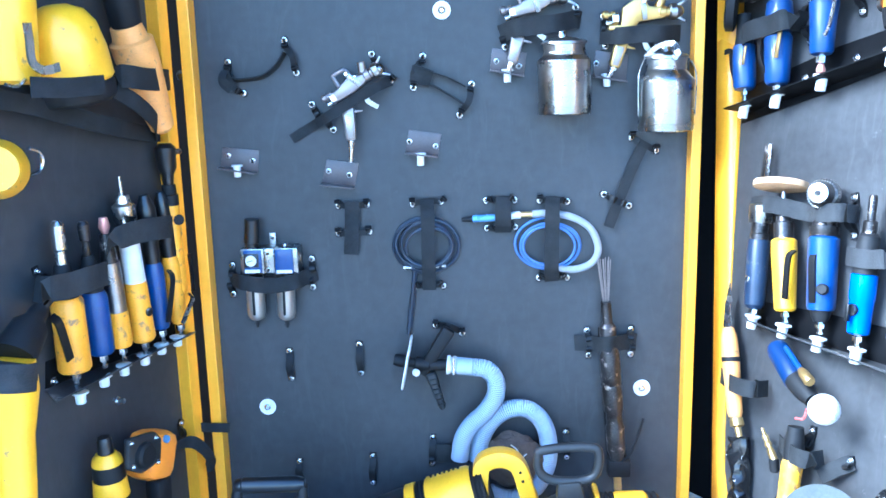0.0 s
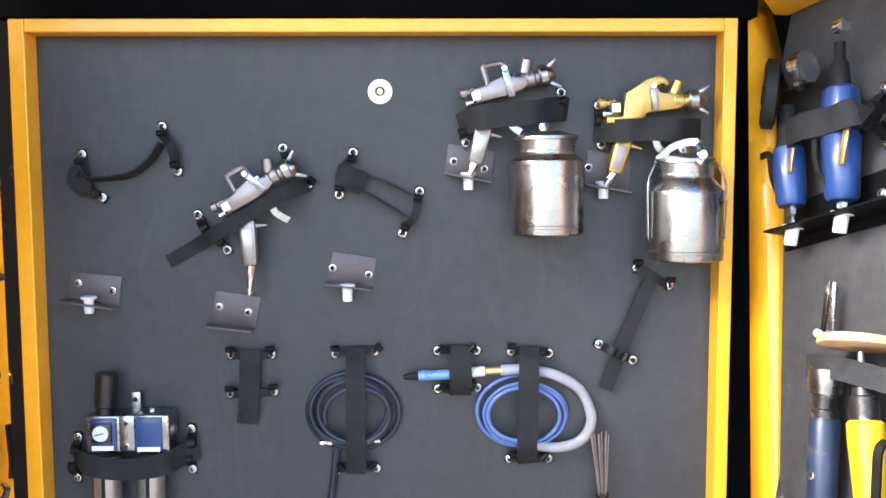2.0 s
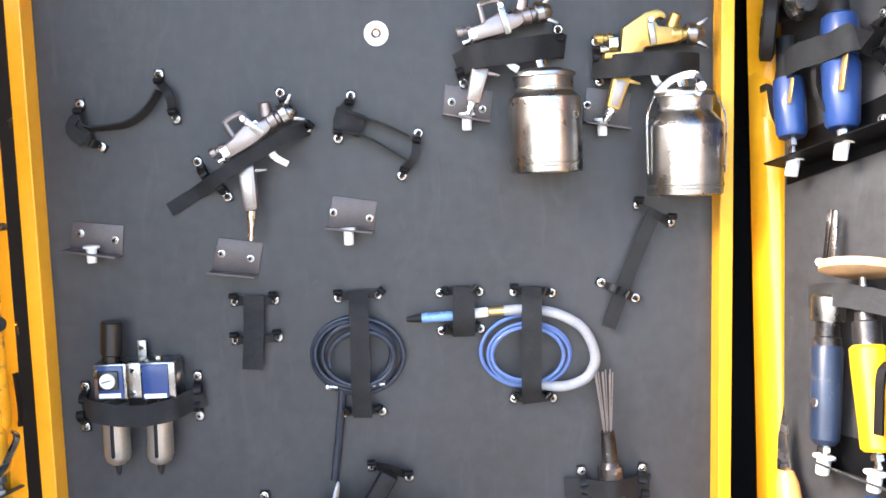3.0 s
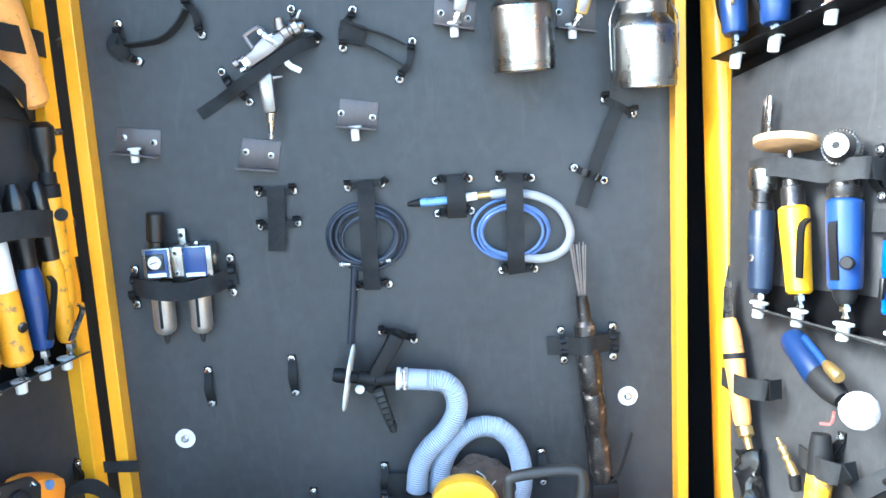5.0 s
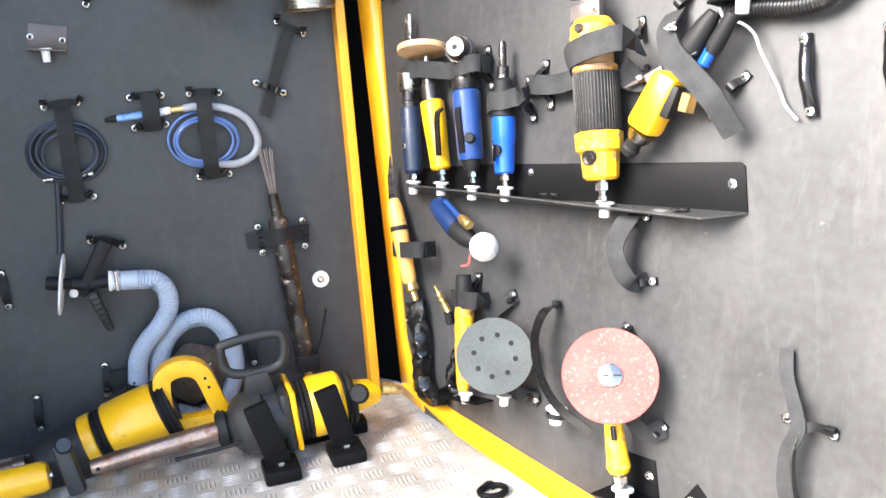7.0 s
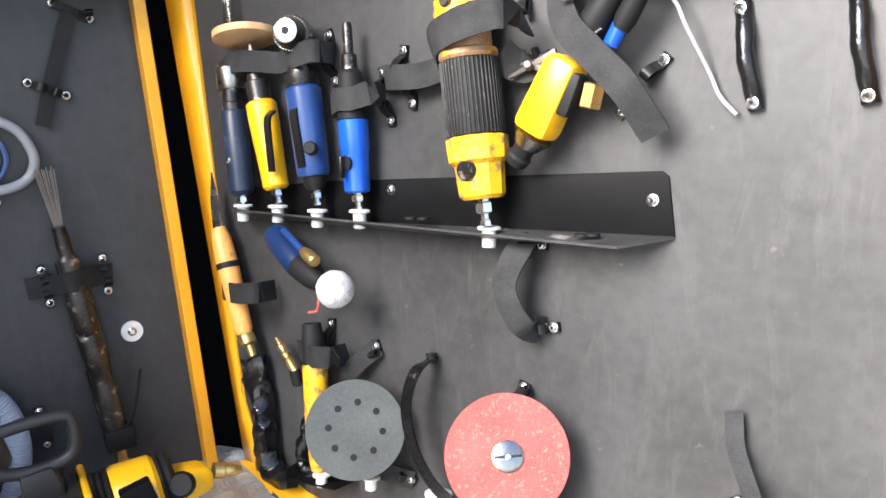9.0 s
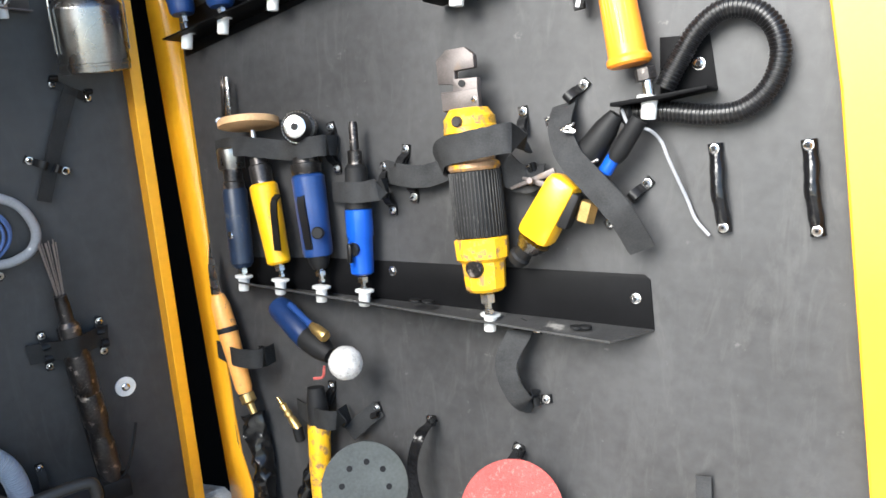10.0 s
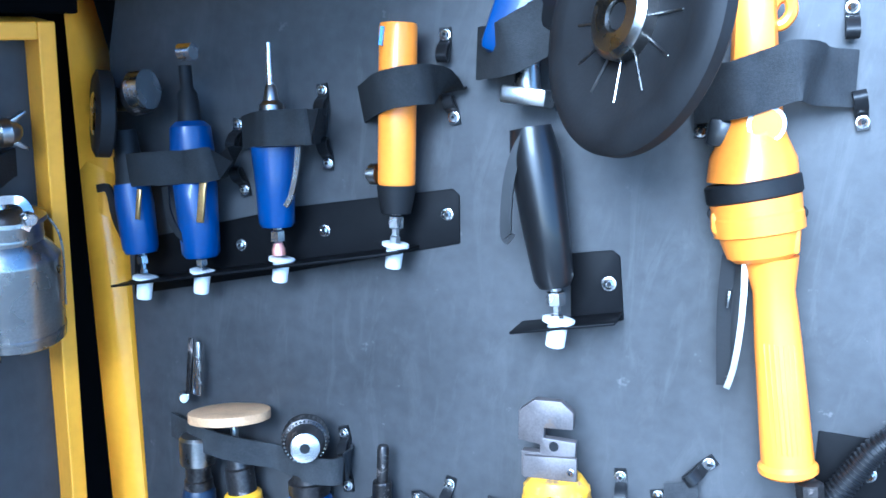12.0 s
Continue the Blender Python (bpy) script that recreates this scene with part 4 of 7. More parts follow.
part("throttle_body", box(*[c for pair in zip((0.435, 0.467, 0.03), (0.487, 0.508, 0.03)) for c in pair][:4], 0.012, 0.05, 0.006), M_BLACK, sc)
part("air_inlet", rod((0.458, 0.472, 0.03), (0.461, 0.428, 0.03), 0.009), M_BRASS, sc)
strap(BACK, "black strap round the needle scaler", [(0.390, 0.802, 0), (0.488, 0.804, 0), (0.394, 0.744, 0), (0.488, 0.746, 0)],
      [[(0.363, 0.774, 0.006), (0.399, 0.776, 0.02), (0.432, 0.783, 0.052), (0.474, 0.779, 0.02), (0.499, 0.776, 0.006)]], 0.036)

for a, b_ in (((-0.282, 0.762, 0), (-0.281, 0.698, 0)), ((-0.122, 0.776, 0), (-0.120, 0.710, 0)), ((-0.274, 0.493, 0), (-0.276, 0.453, 0)), ((-0.102, 0.505, 0), (-0.104, 0.440, 0)),
              ((0.344, 0.561, 0), (0.346, 0.500, 0)), ((0.039, 0.550, 0), (0.037, 0.490, 0))):
    keeper(BACK, a, b_, "small glossy black strap keeper with two screws")

# dust-extracting cutter with ribbed hose
vac = thing("air_saw", BACK, (0.028, 0.744, 0.05), "black air sander with a disc seen edge-on and ribbed hose", "air tool")
part("motor", lathe((-0.039, 0.755, 0.05), (0.037, 0.741, 0.05), [(0, 0.012), (0.1, 0.014), (0.3, 0.014), (0.32, 0.011), (0.6, 0.011), (0.62, 0.015), (1, 0.015)], 22), M_BLACK, vac)
part("disc", lathe((-0.0125, 0.750, 0.055), (-0.0075, 0.749, 0.055), [(0, 0.060), (0.3, 0.062), (0.7, 0.062), (1, 0.058)], 40), M_WASHER, vac, "thin bright metal disc")
part("arm", beam((0.085, 0.824, 0.05), (0.020, 0.721, 0.05), 0.030, 0.022, 0.006, wide1=0.024), M_BLACK, vac)
part("grip", beam((0.040, 0.726, 0.05), (0.067, 0.637, 0.05), 0.024, 0.024, 0.007, wide1=0.014), M_GREYPL, vac)
for i in range(7):
    g0 = Vector((0.043, 0.722, 0.064)).lerp(Vector((0.065, 0.654, 0.064)), i / 6)
    part("grip_rib", beam(g0 - Vector((0.009, 0.002, 0)), g0 + Vector((0.009, 0.003, 0)), 0.003, 0.003, 0.0008), M_BLACK, vac)
part("spindle_nut", rod((0.007, 0.732, 0.07), (0.014, 0.732, 0.078), 0.008), M_WHITE, vac)
part("outlet", rod((0.037, 0.741, 0.05), (0.082, 0.741, 0.05), 0.013), M_BLACK, vac)
part("hose_clamp", lathe((0.077, 0.741, 0.05), (0.097, 0.739, 0.05), [(0, 0.021), (0.35, 0.021), (0.4, 0.018), (0.6, 0.018), (0.65, 0.021), (1, 0.021)], 24), M_WHITE, vac)
part("clamp_screw", rod((0.093, 0.764, 0.07), (0.092, 0.725, 0.07), 0.004), M_STEEL, vac)
part("hose_cuff", rod((0.095, 0.739, 0.05), (0.137, 0.735, 0.05), 0.0195, 24), M_GREYHOSE, vac)
part("hose", tube([(0.135, 0.735, 0.05), (0.165, 0.729, 0.05), (0.184, 0.705, 0.05), (0.184, 0.669, 0.05), (0.162, 0.631, 0.05), (0.130, 0.600, 0.05), (0.109, 0.565, 0.05), (0.101, 0.516, 0.05)], 0.0205, 16, 8, 0.0018, 0.0045), M_GREYHOSE, vac, "grey-blue ribbed extraction hose")
part("hose_return", tube([(0.140, 0.505, 0.03), (0.150, 0.554, 0.03), (0.173, 0.598, 0.03), (0.212, 0.626, 0.03), (0.256, 0.627, 0.03), (0.289, 0.596, 0.03), (0.303, 0.544, 0.03), (0.298, 0.488, 0.03), (0.269, 0.433, 0.03), (0.215, 0.410, 0.03), (0.168, 0.426, 0.03)], 0.0205, 16, 8, 0.0018, 0.0045), M_GREYHOSE, vac, "grey-blue ribbed extraction hose")
a, b_ = (0.053, 0.819, 0), (0.112, 0.800, 0)
strap(BACK, "black strap end holding the air tool's arm", [a, b_], [[a, (0.084, 0.823, 0.03), b_]], 0.026)
a, b_ = (0.036, 0.512, 0.006), (0.173, 0.520, 0.03)
strap(BACK, "wide black strap behind the deck tools", [(0.035, 0.486, 0)], [[a, (0.087, 0.521, 0.03), b_]], 0.045)

# crumpled dust bag
bag = thing("dust_bag", BACK, (0.223, 0.533, 0.04), "crumpled brown cloth dust bag under the ribbed hose", "bag")
bb = mesh()
bmesh.ops.create_icosphere(bb, subdivisions=4, radius=1)
c0 = Vector((0.222, 0.518, 0.035))
for v in bb.verts:
    k = 1 + 0.16 * noise.noise(v.co * 2.2) + 0.10 * noise.noise(v.co * 6.0)
    v.co = Vector((c0.x + v.co.x * 0.066 * k, c0.y + v.co.y * 0.062 * k - 0.01, max(0.002, c0.z + v.co.z * 0.032 * k)))
part("cloth", bb, M_BAG, bag)
part("drawstring", tube([(0.216, 0.559, 0.07), (0.231, 0.545, 0.07), (0.235, 0.525, 0.07), (0.251, 0.537, 0.07)], 0.0012, 6), M_PALE, bag)


# ---- things on the right door ----
def tool_turned(name, axes, label, category, low, high, pieces, group="air tools"):
    """A straight air tool built of turned pieces along its axis. pieces: (part name, from, to, profile, material)."""
    ob = thing(name, axes, low, label, category, group)
    for nm, s0, s1, profile, mat in pieces:
        part(nm, lathe(along(low, high, s0), along(low, high, s1), [(a, r * 1.1) for a, r in profile], 26), mat, ob)
    return ob


def facing(at, eye=(1.48, 1.06, 1.0)):
    """The way from a place on the right door out to the open side, where its discs look."""
    return (Vector(eye) - Vector(at)).normalized()


def lever(ob, axes, p0, p1, mat=None, wide=0.012, out=0.012):
    """A throttle lever lying along a tool's barrel."""
    a, c = Vector(p0), Vector(p1)
    pts = [a, a.lerp(c, 0.15) + Vector((0, 0, out)), a.lerp(c, 0.6) + Vector((0, 0, out * 0.9)), c + Vector((0, 0, out * 0.7))]
    return part("throttle_lever", ribbon(pts, wide, 0.004), mat or M_GLOSS, ob)


# the long angle ledge
sh = thing("tool_ledge", RIGHT, (0.574, 0.885, 0), "long black steel angle ledge with white hose plugs", "shelf")
part("back_plate", plate([(0.162, 0.908, 0), (0.354, 0.926, 0), (0.886, 0.956, 0), (0.894, 0.950, 0), (0.904, 0.881, 0), (0.161, 0.862, 0)], 0.0, 0.003, 0.001), M_BRACKET, sh)
lq = [(0.162, 0.861, 0.0015), (0.904, 0.881, 0.0015), (0.862, 0.871, 0.062), (0.210, 0.878, 0.062)]
lb = mesh()
lower = [lb.verts.new((p[0], p[1] - 0.0015, p[2])) for p in lq]
upper = [lb.verts.new((p[0], p[1] + 0.0015, p[2])) for p in lq]
lb.faces.new(lower)
lb.faces.new(upper)
for i in range(4):
    lb.faces.new((lower[i], lower[(i + 1) % 4], upper[(i + 1) % 4], upper[i]))
part("ledge", lb, M_LEDGE, sh, "scuffed steel ledge with oval slots")
for p in ((0.544, 0.880, 0.035), (0.566, 0.881, 0.035), (0.806, 0.876, 0.04), (0.817, 0.877, 0.035)):
    part("slot", lathe((p[0], p[1] + 0.002, p[2]), (p[0], p[1] + 0.0052, p[2]), [(0, 0.009), (1, 0.009)], 16), M_BLACK, sh)
for p in ((0.483, 0.918, 0), (0.876, 0.922, 0)):
    screw(sh, p, 0.0075, 0.003)
PLUGS = [(0.202, 0.880, 0.035), (0.282, 0.883, 0.035), (0.367, 0.881, 0.035), (0.451, 0.885, 0.035), (0.672, 0.876, 0.035)]
for p in PLUGS:
    white_plug(sh, p, 0.022)

# straight dark grinder
lo_, hi_ = (0.200, 0.898, 0.035), (0.174, 1.101, 0.035)
t = tool_turned("die_grinder", RIGHT, "dark navy straight die grinder standing on the ledge", "grinder", lo_, hi_,
                [("barrel", 0.0, 0.66, [(0, 0.012), (0.06, 0.0175), (0.3, 0.0185), (0.96, 0.0192), (1, 0.017)], M_NAVY),
                 ("neck", 0.66, 0.84, [(0, 0.0165), (0.3, 0.0165), (0.35, 0.0145), (1, 0.0145)], M_DARKSTEEL),
                 ("collet_cap", 0.82, 1.0, [(0, 0.019), (0.1, 0.0205), (0.9, 0.0205), (1, 0.018)], M_ALU)])
nipple(t, along(lo_, hi_, -0.09), lo_)
part("trigger_button", rod(along(lo_, hi_, 0.28, 0.014), along(lo_, hi_, 0.28, 0.024), 0.006), M_STEEL, t)
# yellow die grinder with a wooden-edged pad
lo_, hi_ = (0.280, 0.912, 0.035), (0.235, 1.086, 0.035)
t = tool_turned("die_grinder", RIGHT, "yellow straight die grinder with a pale pad on its spindle", "grinder", lo_, hi_,
                [("barrel", 0.0, 0.76, [(0, 0.014), (0.03, 0.018), (0.2, 0.0185), (0.8, 0.0215), (0.97, 0.0215), (1, 0.018)], M_YTOOL),
                 ("collet", 0.76, 1.0, [(0, 0.0165), (0.7, 0.0165), (0.75, 0.013), (1, 0.012)], M_DARKSTEEL),
                 ("spindle", 1.0, 1.26, [(0, 0.004), (1, 0.004)], M_STEEL)])
nipple(t, along(lo_, hi_, -0.12), lo_)
lever(t, RIGHT, (0.290, 1.029, 0.05), (0.296, 0.939, 0.05))
pad0, pad1 = (0.2250, 1.137, 0.045), (0.2225, 1.1495, 0.0437)
part("pad", lathe(pad0, pad1, [(0, 0.047), (0.1, 0.050), (0.9, 0.050), (1, 0.047)], 40), M_WOOD, t, "pale round pad")
# blue drill with its chuck
lo_, hi_ = (0.363, 0.921, 0.035), (0.335, 1.083, 0.035)
t = tool_turned("angle_drill", RIGHT, "blue air drill with black lever and toothed chuck", "drill", lo_, hi_,
                [("tail", -0.05, 0.1, [(0, 0.010), (0.4, 0.015), (1, 0.017)], M_BLACK),
                 ("barrel", 0.08, 0.90, [(0, 0.020), (0.05, 0.0225), (0.95, 0.0245), (1, 0.018)], M_BLUE),
                 ("front_ring", 0.89, 1.06, [(0, 0.0215), (0.1, 0.023), (0.6, 0.023), (0.65, 0.019), (1, 0.018)], M_DARKSTEEL)])
nipple(t, along(lo_, hi_, -0.18), along(lo_, hi_, -0.05))
lever(t, RIGHT, (0.344, 1.038, 0.05), (0.361, 0.947, 0.05), wide=0.014)
part("valve_knob", rod((0.372, 0.974, 0.05), (0.380, 0.976, 0.064), 0.010), M_BLACK, t)
part("shaft_link", rod(along(lo_, hi_, 1.0), (0.323, 1.126, 0.02), 0.007), M_DARKSTEEL, t)
ck0 = Vector((0.322, 1.137, 0.03))
ck1 = ck0 + (facing(ck0, (1.0, 1.22, 1.0)) + Vector((-0.12, 0, 0.1))).normalized() * 0.05
chuck = part("chuck", lathe(tuple(ck0), tuple(ck1), [(0, 0.024), (0.1, 0.0275), (0.55, 0.0275), (0.6, 0.023), (0.9, 0.0195), (1, 0.017), (0.9, 0.006), (0.9, 0.001)], 30), M_DARKSTEEL, t)
face = (ck1 - ck0).normalized()
part("jaw_face", lathe(tuple(ck1 - face * 0.003), tuple(ck1 + face * 0.0015), [(0, 0.0175), (0.8, 0.0175), (1, 0.015)], 24), M_STEEL, chuck)
part("jaw_bore", lathe(tuple(ck1 + face * 0.001), tuple(ck1 + face * 0.0024), [(0, 0.0062), (1, 0.0062)], 8), M_BLACK, chuck)
m, length = axis_frame(ck0, ck1)
for i in range(32):
    a = 2 * math.pi * i / 32
    part("tooth", rod(tuple(m @ Vector((0.0280 * math.cos(a), 0.0280 * math.sin(a), length * 0.30))), tuple(m @ Vector((0.0245 * math.cos(a), 0.0245 * math.sin(a), length * 0.62))), 0.0012, 6), M_ALU, chuck)
# bright blue tool
lo_, hi_ = (0.447, 0.913, 0.035), (0.432, 1.080, 0.035)
t = tool_turned("air_drill", RIGHT, "bright blue air screwdriver with black knob on the ledge", "air tool", lo_, hi_,
                [("barrel", 0.0, 0.62, [(0, 0.013), (0.03, 0.0165), (0.55, 0.018), (0.6, 0.0195), (0.98, 0.0195), (1, 0.016)], M_BRIGHTBLUE),
                 ("chuck_body", 0.62, 1.03, [(0, 0.019), (0.5, 0.019), (0.55, 0.017), (0.92, 0.016), (1, 0.012)], M_BLACK),
                 ("hex_nut", 1.03, 1.16, [(0, 0.0105), (0.9, 0.0105), (1, 0.009)], M_DARKSTEEL),
                 ("stud", 1.15, 1.42, [(0, 0.0065), (0.9, 0.0065), (1, 0.005)], M_DARKSTEEL)])
nipple(t, along(lo_, hi_, -0.14), lo_)
knob_at = Vector(along(lo_, hi_, 0.25, 0.016))
part("knob", rod(tuple(knob_at), tuple(knob_at + Vector((0, 0, 0.010))), 0.011), M_GLOSS, t)
part("knob_fin", beam(knob_at + Vector((-0.001, 0.010, 0.013)), knob_at + Vector((0.001, -0.020, 0.013)), 0.007, 0.009, 0.002), M_GLOSS, t)
# lever and wheel parts standing behind
spanner = thing("pin_spanner", RIGHT, (0.155, 1.167, 0.02), "bright steel pin spanner stuck behind the tools", "spanner")
part("blade", beam((0.163, 1.149, 0.025), (0.158, 1.219, 0.025), 0.012, 0.004, 0.0015, wide1=0.006), M_STEEL, spanner)
part("pin", rod((0.140, 1.142, 0.02), (0.151, 1.145, 0.035), 0.007), M_STEEL, spanner)
part("second_blade", beam((0.147, 1.148, 0.02), (0.145, 1.220, 0.02), 0.007, 0.004, 0.001), M_DARKSTEEL, spanner)

# straps of the row
strap(RIGHT, "black strap round three standing air tools", [(0.362, 1.140, 0), (0.375, 1.074, 0)],
      [[(0.119, 1.094, 0.01), (0.199, 1.104, 0.05), (0.250, 1.104, 0.05), (0.289, 1.101, 0.035), (0.336, 1.105, 0.055), (0.378, 1.112, 0.055), (0.379, 1.112, 0.02), (0.373, 1.112, 0.004)]], 0.032, M_STRAPG)
strap(RIGHT, "black strap round the bright blue tool", [(0.466, 1.082, 0), (0.483, 1.015, 0)],
      [[(0.368, 1.037, 0.006), (0.425, 1.042, 0.055), (0.455, 1.044, 0.055), (0.485, 1.050, 0.055), (0.477, 1.050, 0.012)]], 0.032, M_STRAPG)
strap(RIGHT, "empty black strap curling off the board", [(0.504, 1.110, 0), (0.521, 1.038, 0)],
      [[(0.468, 1.075, 0.006), (0.516, 1.072, 0.03), (0.554, 1.073, 0.03), (0.579, 1.083, 0.012)]], 0.034, M_STRAPG)

# big yellow nibbler
lo_, hi_ = (0.672, 0.916, 0.05), (0.634, 1.173, 0.05)
t = thing("air_nibbler", RIGHT, lo_, "large worn yellow air nibbler with ribbed black grip", "nibbler", "air tools")
part("lower_body", lathe(along(lo_, hi_, 0.0), along(lo_, hi_, 0.30), [(0, 0.024), (0.06, 0.029), (0.55, 0.0315), (0.62, 0.038), (0.97, 0.0395), (1, 0.036)], 10), M_YWORN, t)
grip = part("grip_sleeve", lathe(along(lo_, hi_, 0.30), along(lo_, hi_, 0.665), [(0, 0.035), (0.02, 0.0365), (0.98, 0.0365), (1, 0.034)], 48), M_BLACK, t, "ribbed black rubber sleeve")
m, length = axis_frame(along(lo_, hi_, 0.305), along(lo_, hi_, 0.66))
for i in range(44):
    a = 2 * math.pi * i / 44
    part("rib", rod(tuple(m @ Vector((0.0368 * math.cos(a), 0.0368 * math.sin(a), 0))), tuple(m @ Vector((0.0368 * math.cos(a), 0.0368 * math.sin(a), length))), 0.0013, 5), M_RIB, grip)
part("collar", lathe(along(lo_, hi_, 0.665), along(lo_, hi_, 0.86), [(0, 0.035), (0.08, 0.0375), (0.2, 0.0365), (0.26, 0.031), (0.8, 0.031), (1, 0.034)], 28), M_RUBBED, t, "collar rubbed to bare brown metal")
part("head", lathe(along(lo_, hi_, 0.86), along(lo_, hi_, 1.0), [(0, 0.034), (0.08, 0.0385), (0.3, 0.0385), (0.34, 0.037), (0.66, 0.037), (0.7, 0.035), (1, 0.028)], 16), M_YWORN, t)
part("side_port", rod(along(lo_, hi_, 0.93, 0.030), along(lo_, hi_, 0.93, 0.042), 0.008), M_DARKSTEEL, t)
c0 = Vector(along(lo_, hi_, 0.14, 0.024))
part("throttle_button", rod(tuple(c0), tuple(c0 + Vector((0, 0, 0.011))), 0.0135, 24), M_DARKSTEEL, t)
nipple(t, along(lo_, hi_, -0.13), lo_, 0.0075)
jaw = [(0.597, 1.167, 0.05), (0.654, 1.175, 0.05), (0.650, 1.217, 0.05), (0.615, 1.214, 0.05), (0.614, 1.225, 0.05), (0.645, 1.230, 0.05), (0.643, 1.248, 0.05), (0.628, 1.258, 0.05), (0.599, 1.254, 0.05), (0.584, 1.239, 0.05), (0.588, 1.206, 0.05), (0.612, 1.206, 0.05), (0.613, 1.197, 0.05), (0.593, 1.195, 0.05)]
part("jaw", plate(jaw, 0.046, 0.058, 0.0012), M_JAW, t, "notched grey steel cutting jaw")
part("jaw_plate", plate([(0.600, 1.168, 0.06), (0.658, 1.176, 0.06), (0.654, 1.202, 0.06), (0.598, 1.192, 0.06)], 0.058, 0.064, 0.001), M_JAW, t)
screw(t, (0.650, 1.186, 0.06), 0.004, 0.064)
part("jaw_hole", lathe((0.627, 1.208, 0.058), (0.628, 1.208, 0.061), [(0, 0.005), (1, 0.005)], 16), M_BLACK, t)
strap(RIGHT, "wide black strap round the large yellow nibbler", [(0.698, 1.171, 0), (0.713, 1.091, 0)],
      [[(0.561, 1.090, 0.004), (0.605, 1.111, 0.07), (0.656, 1.122, 0.098), (0.690, 1.130, 0.098), (0.718, 1.136, 0.085), (0.711, 1.131, 0.02)],
       [(0.681, 1.096, 0.03), (0.701, 1.081, 0.03), (0.722, 1.079, 0.03), (0.719, 1.093, 0.01)]], 0.040, M_STRAPG)

# small yellow tool hung aslant
lo_, hi_ = (0.740, 0.996, 0.045), (0.786, 1.083, 0.045)
t = thing("air_shear", RIGHT, lo_, "small yellow air shear hung aslant under a strap", "air shear", "air tools")
part("body", beam(lo_, hi_, 0.052, 0.045, 0.012, wide1=0.046), M_YTOOL, t)
part("trigger_side", beam((0.783, 1.017, 0.05), (0.801, 1.065, 0.05), 0.018, 0.024, 0.004), M_BLACK, t)
part("rear_cap", lathe(lo_, (0.730, 0.982, 0.045), [(0, 0.025), (1, 0.016)], 20), M_ALU, t)
part("inlet", lathe((0.734, 0.988, 0.045), (0.712, 0.963, 0.04), [(0, 0.014), (0.6, 0.013), (0.7, 0.016), (1, 0.014)], 18), M_BLACK, t)
for p, q in (((0.765, 1.092, 0.04), (0.700, 1.064, 0.04)), ((0.756, 1.071, 0.04), (0.717, 1.080, 0.04))):
    part("blade", beam(p, q, 0.010, 0.005, 0.001, wide1=0.004), M_JAW, t)
part("blade_pivot", rod((0.729, 1.075, 0.04), (0.734, 1.078, 0.055), 0.005), M_JAW, t)
part("brass_nut", lathe((0.810, 1.026, 0.04), (0.816, 1.054, 0.04), [(0, 0.012), (0.05, 0.0135), (0.95, 0.0135), (1, 0.012)], 6), M_BRASS, t)
strap(RIGHT, "loose black strap lying over the yellow shear", [(0.741, 1.159, 0), (0.787, 1.209, 0), (0.883, 1.080, 0), (0.835, 1.023, 0)],
      [[(0.762, 1.182, 0.01), (0.773, 1.150, 0.05), (0.796, 1.114, 0.07), (0.829, 1.082, 0.07), (0.866, 1.047, 0.07), (0.892, 0.995, 0.04)]], 0.036, M_STRAPG)
# plugs and cables bundled above it
t = thing("cable_bundle", RIGHT, (0.834, 1.134, 0.04), "black hose ends with a blue tip and wire ties", "cable")
part("black_sleeve", lathe((0.809, 1.110, 0.045), (0.848, 1.170, 0.045), [(0, 0.019), (0.1, 0.020), (0.7, 0.016), (1, 0.010)], 20), M_BLACK, t)
part("second_sleeve", lathe((0.850, 1.111, 0.05), (0.881, 1.165, 0.05), [(0, 0.010), (0.2, 0.013), (1, 0.011)], 18), M_BLACK, t)
part("blue_tip", rod((0.838, 1.093, 0.05), (0.851, 1.117, 0.05), 0.0095), M_BRIGHTBLUE, t)
part("wire_tie", tube([(0.790, 1.153, 0.07), (0.802, 1.146, 0.07), (0.785, 1.147, 0.07), (0.800, 1.157, 0.07), (0.782, 1.148, 0.07)], 0.002, 6), M_STEEL, t)
part("wire_ring", tube([(0.807, 1.116, 0.06), (0.821, 1.107, 0.06), (0.833, 1.111, 0.06)], 0.002, 6), M_STEEL, t)
part("loose_wire", tube([(0.855, 1.176, 0.045), (0.867, 1.156, 0.045), (0.890, 1.152, 0.045), (0.904, 1.138, 0.03), (0.917, 1.112, 0.03), (0.938, 1.064, 0.012), (0.951, 1.038, 0.012), (0.970, 1.018, 0.012)], 0.0023, 7), M_CLEARHOSE, t, "loose pale grey wire")

# bracket with the corrugated hose and the long orange grinder's handle
t = thing("corner_bracket", RIGHT, (0.932, 1.230, 0), "black steel angle bracket with a white plug", "bracket", "angle brackets")
part("back_plate", plate([(0.887, 1.270, 0), (0.951, 1.274, 0), (0.966, 1.203, 0), (0.893, 1.189, 0)], 0.0, 0.003, 0.001), M_BRACKET, t)
part("ledge", plate([(0.845, 1.184, 0.03), (0.906, 1.195, 0.03), (0.966, 1.207, 0.03), (0.966, 1.203, 0.03), (0.906, 1.189, 0.03), (0.845, 1.179, 0.03)], 0.003, 0.064, 0.001), M_BRACKET, t)
screw(t, (0.940, 1.236, 0), 0.0085, 0.003)
white_plug(t, (0.891, 1.190, 0.045), 0.026, 0.0125)
t = thing("corrugated_hose", RIGHT, (0.997, 1.241, 0.03), "black corrugated conduit looped beside the bracket", "hose")
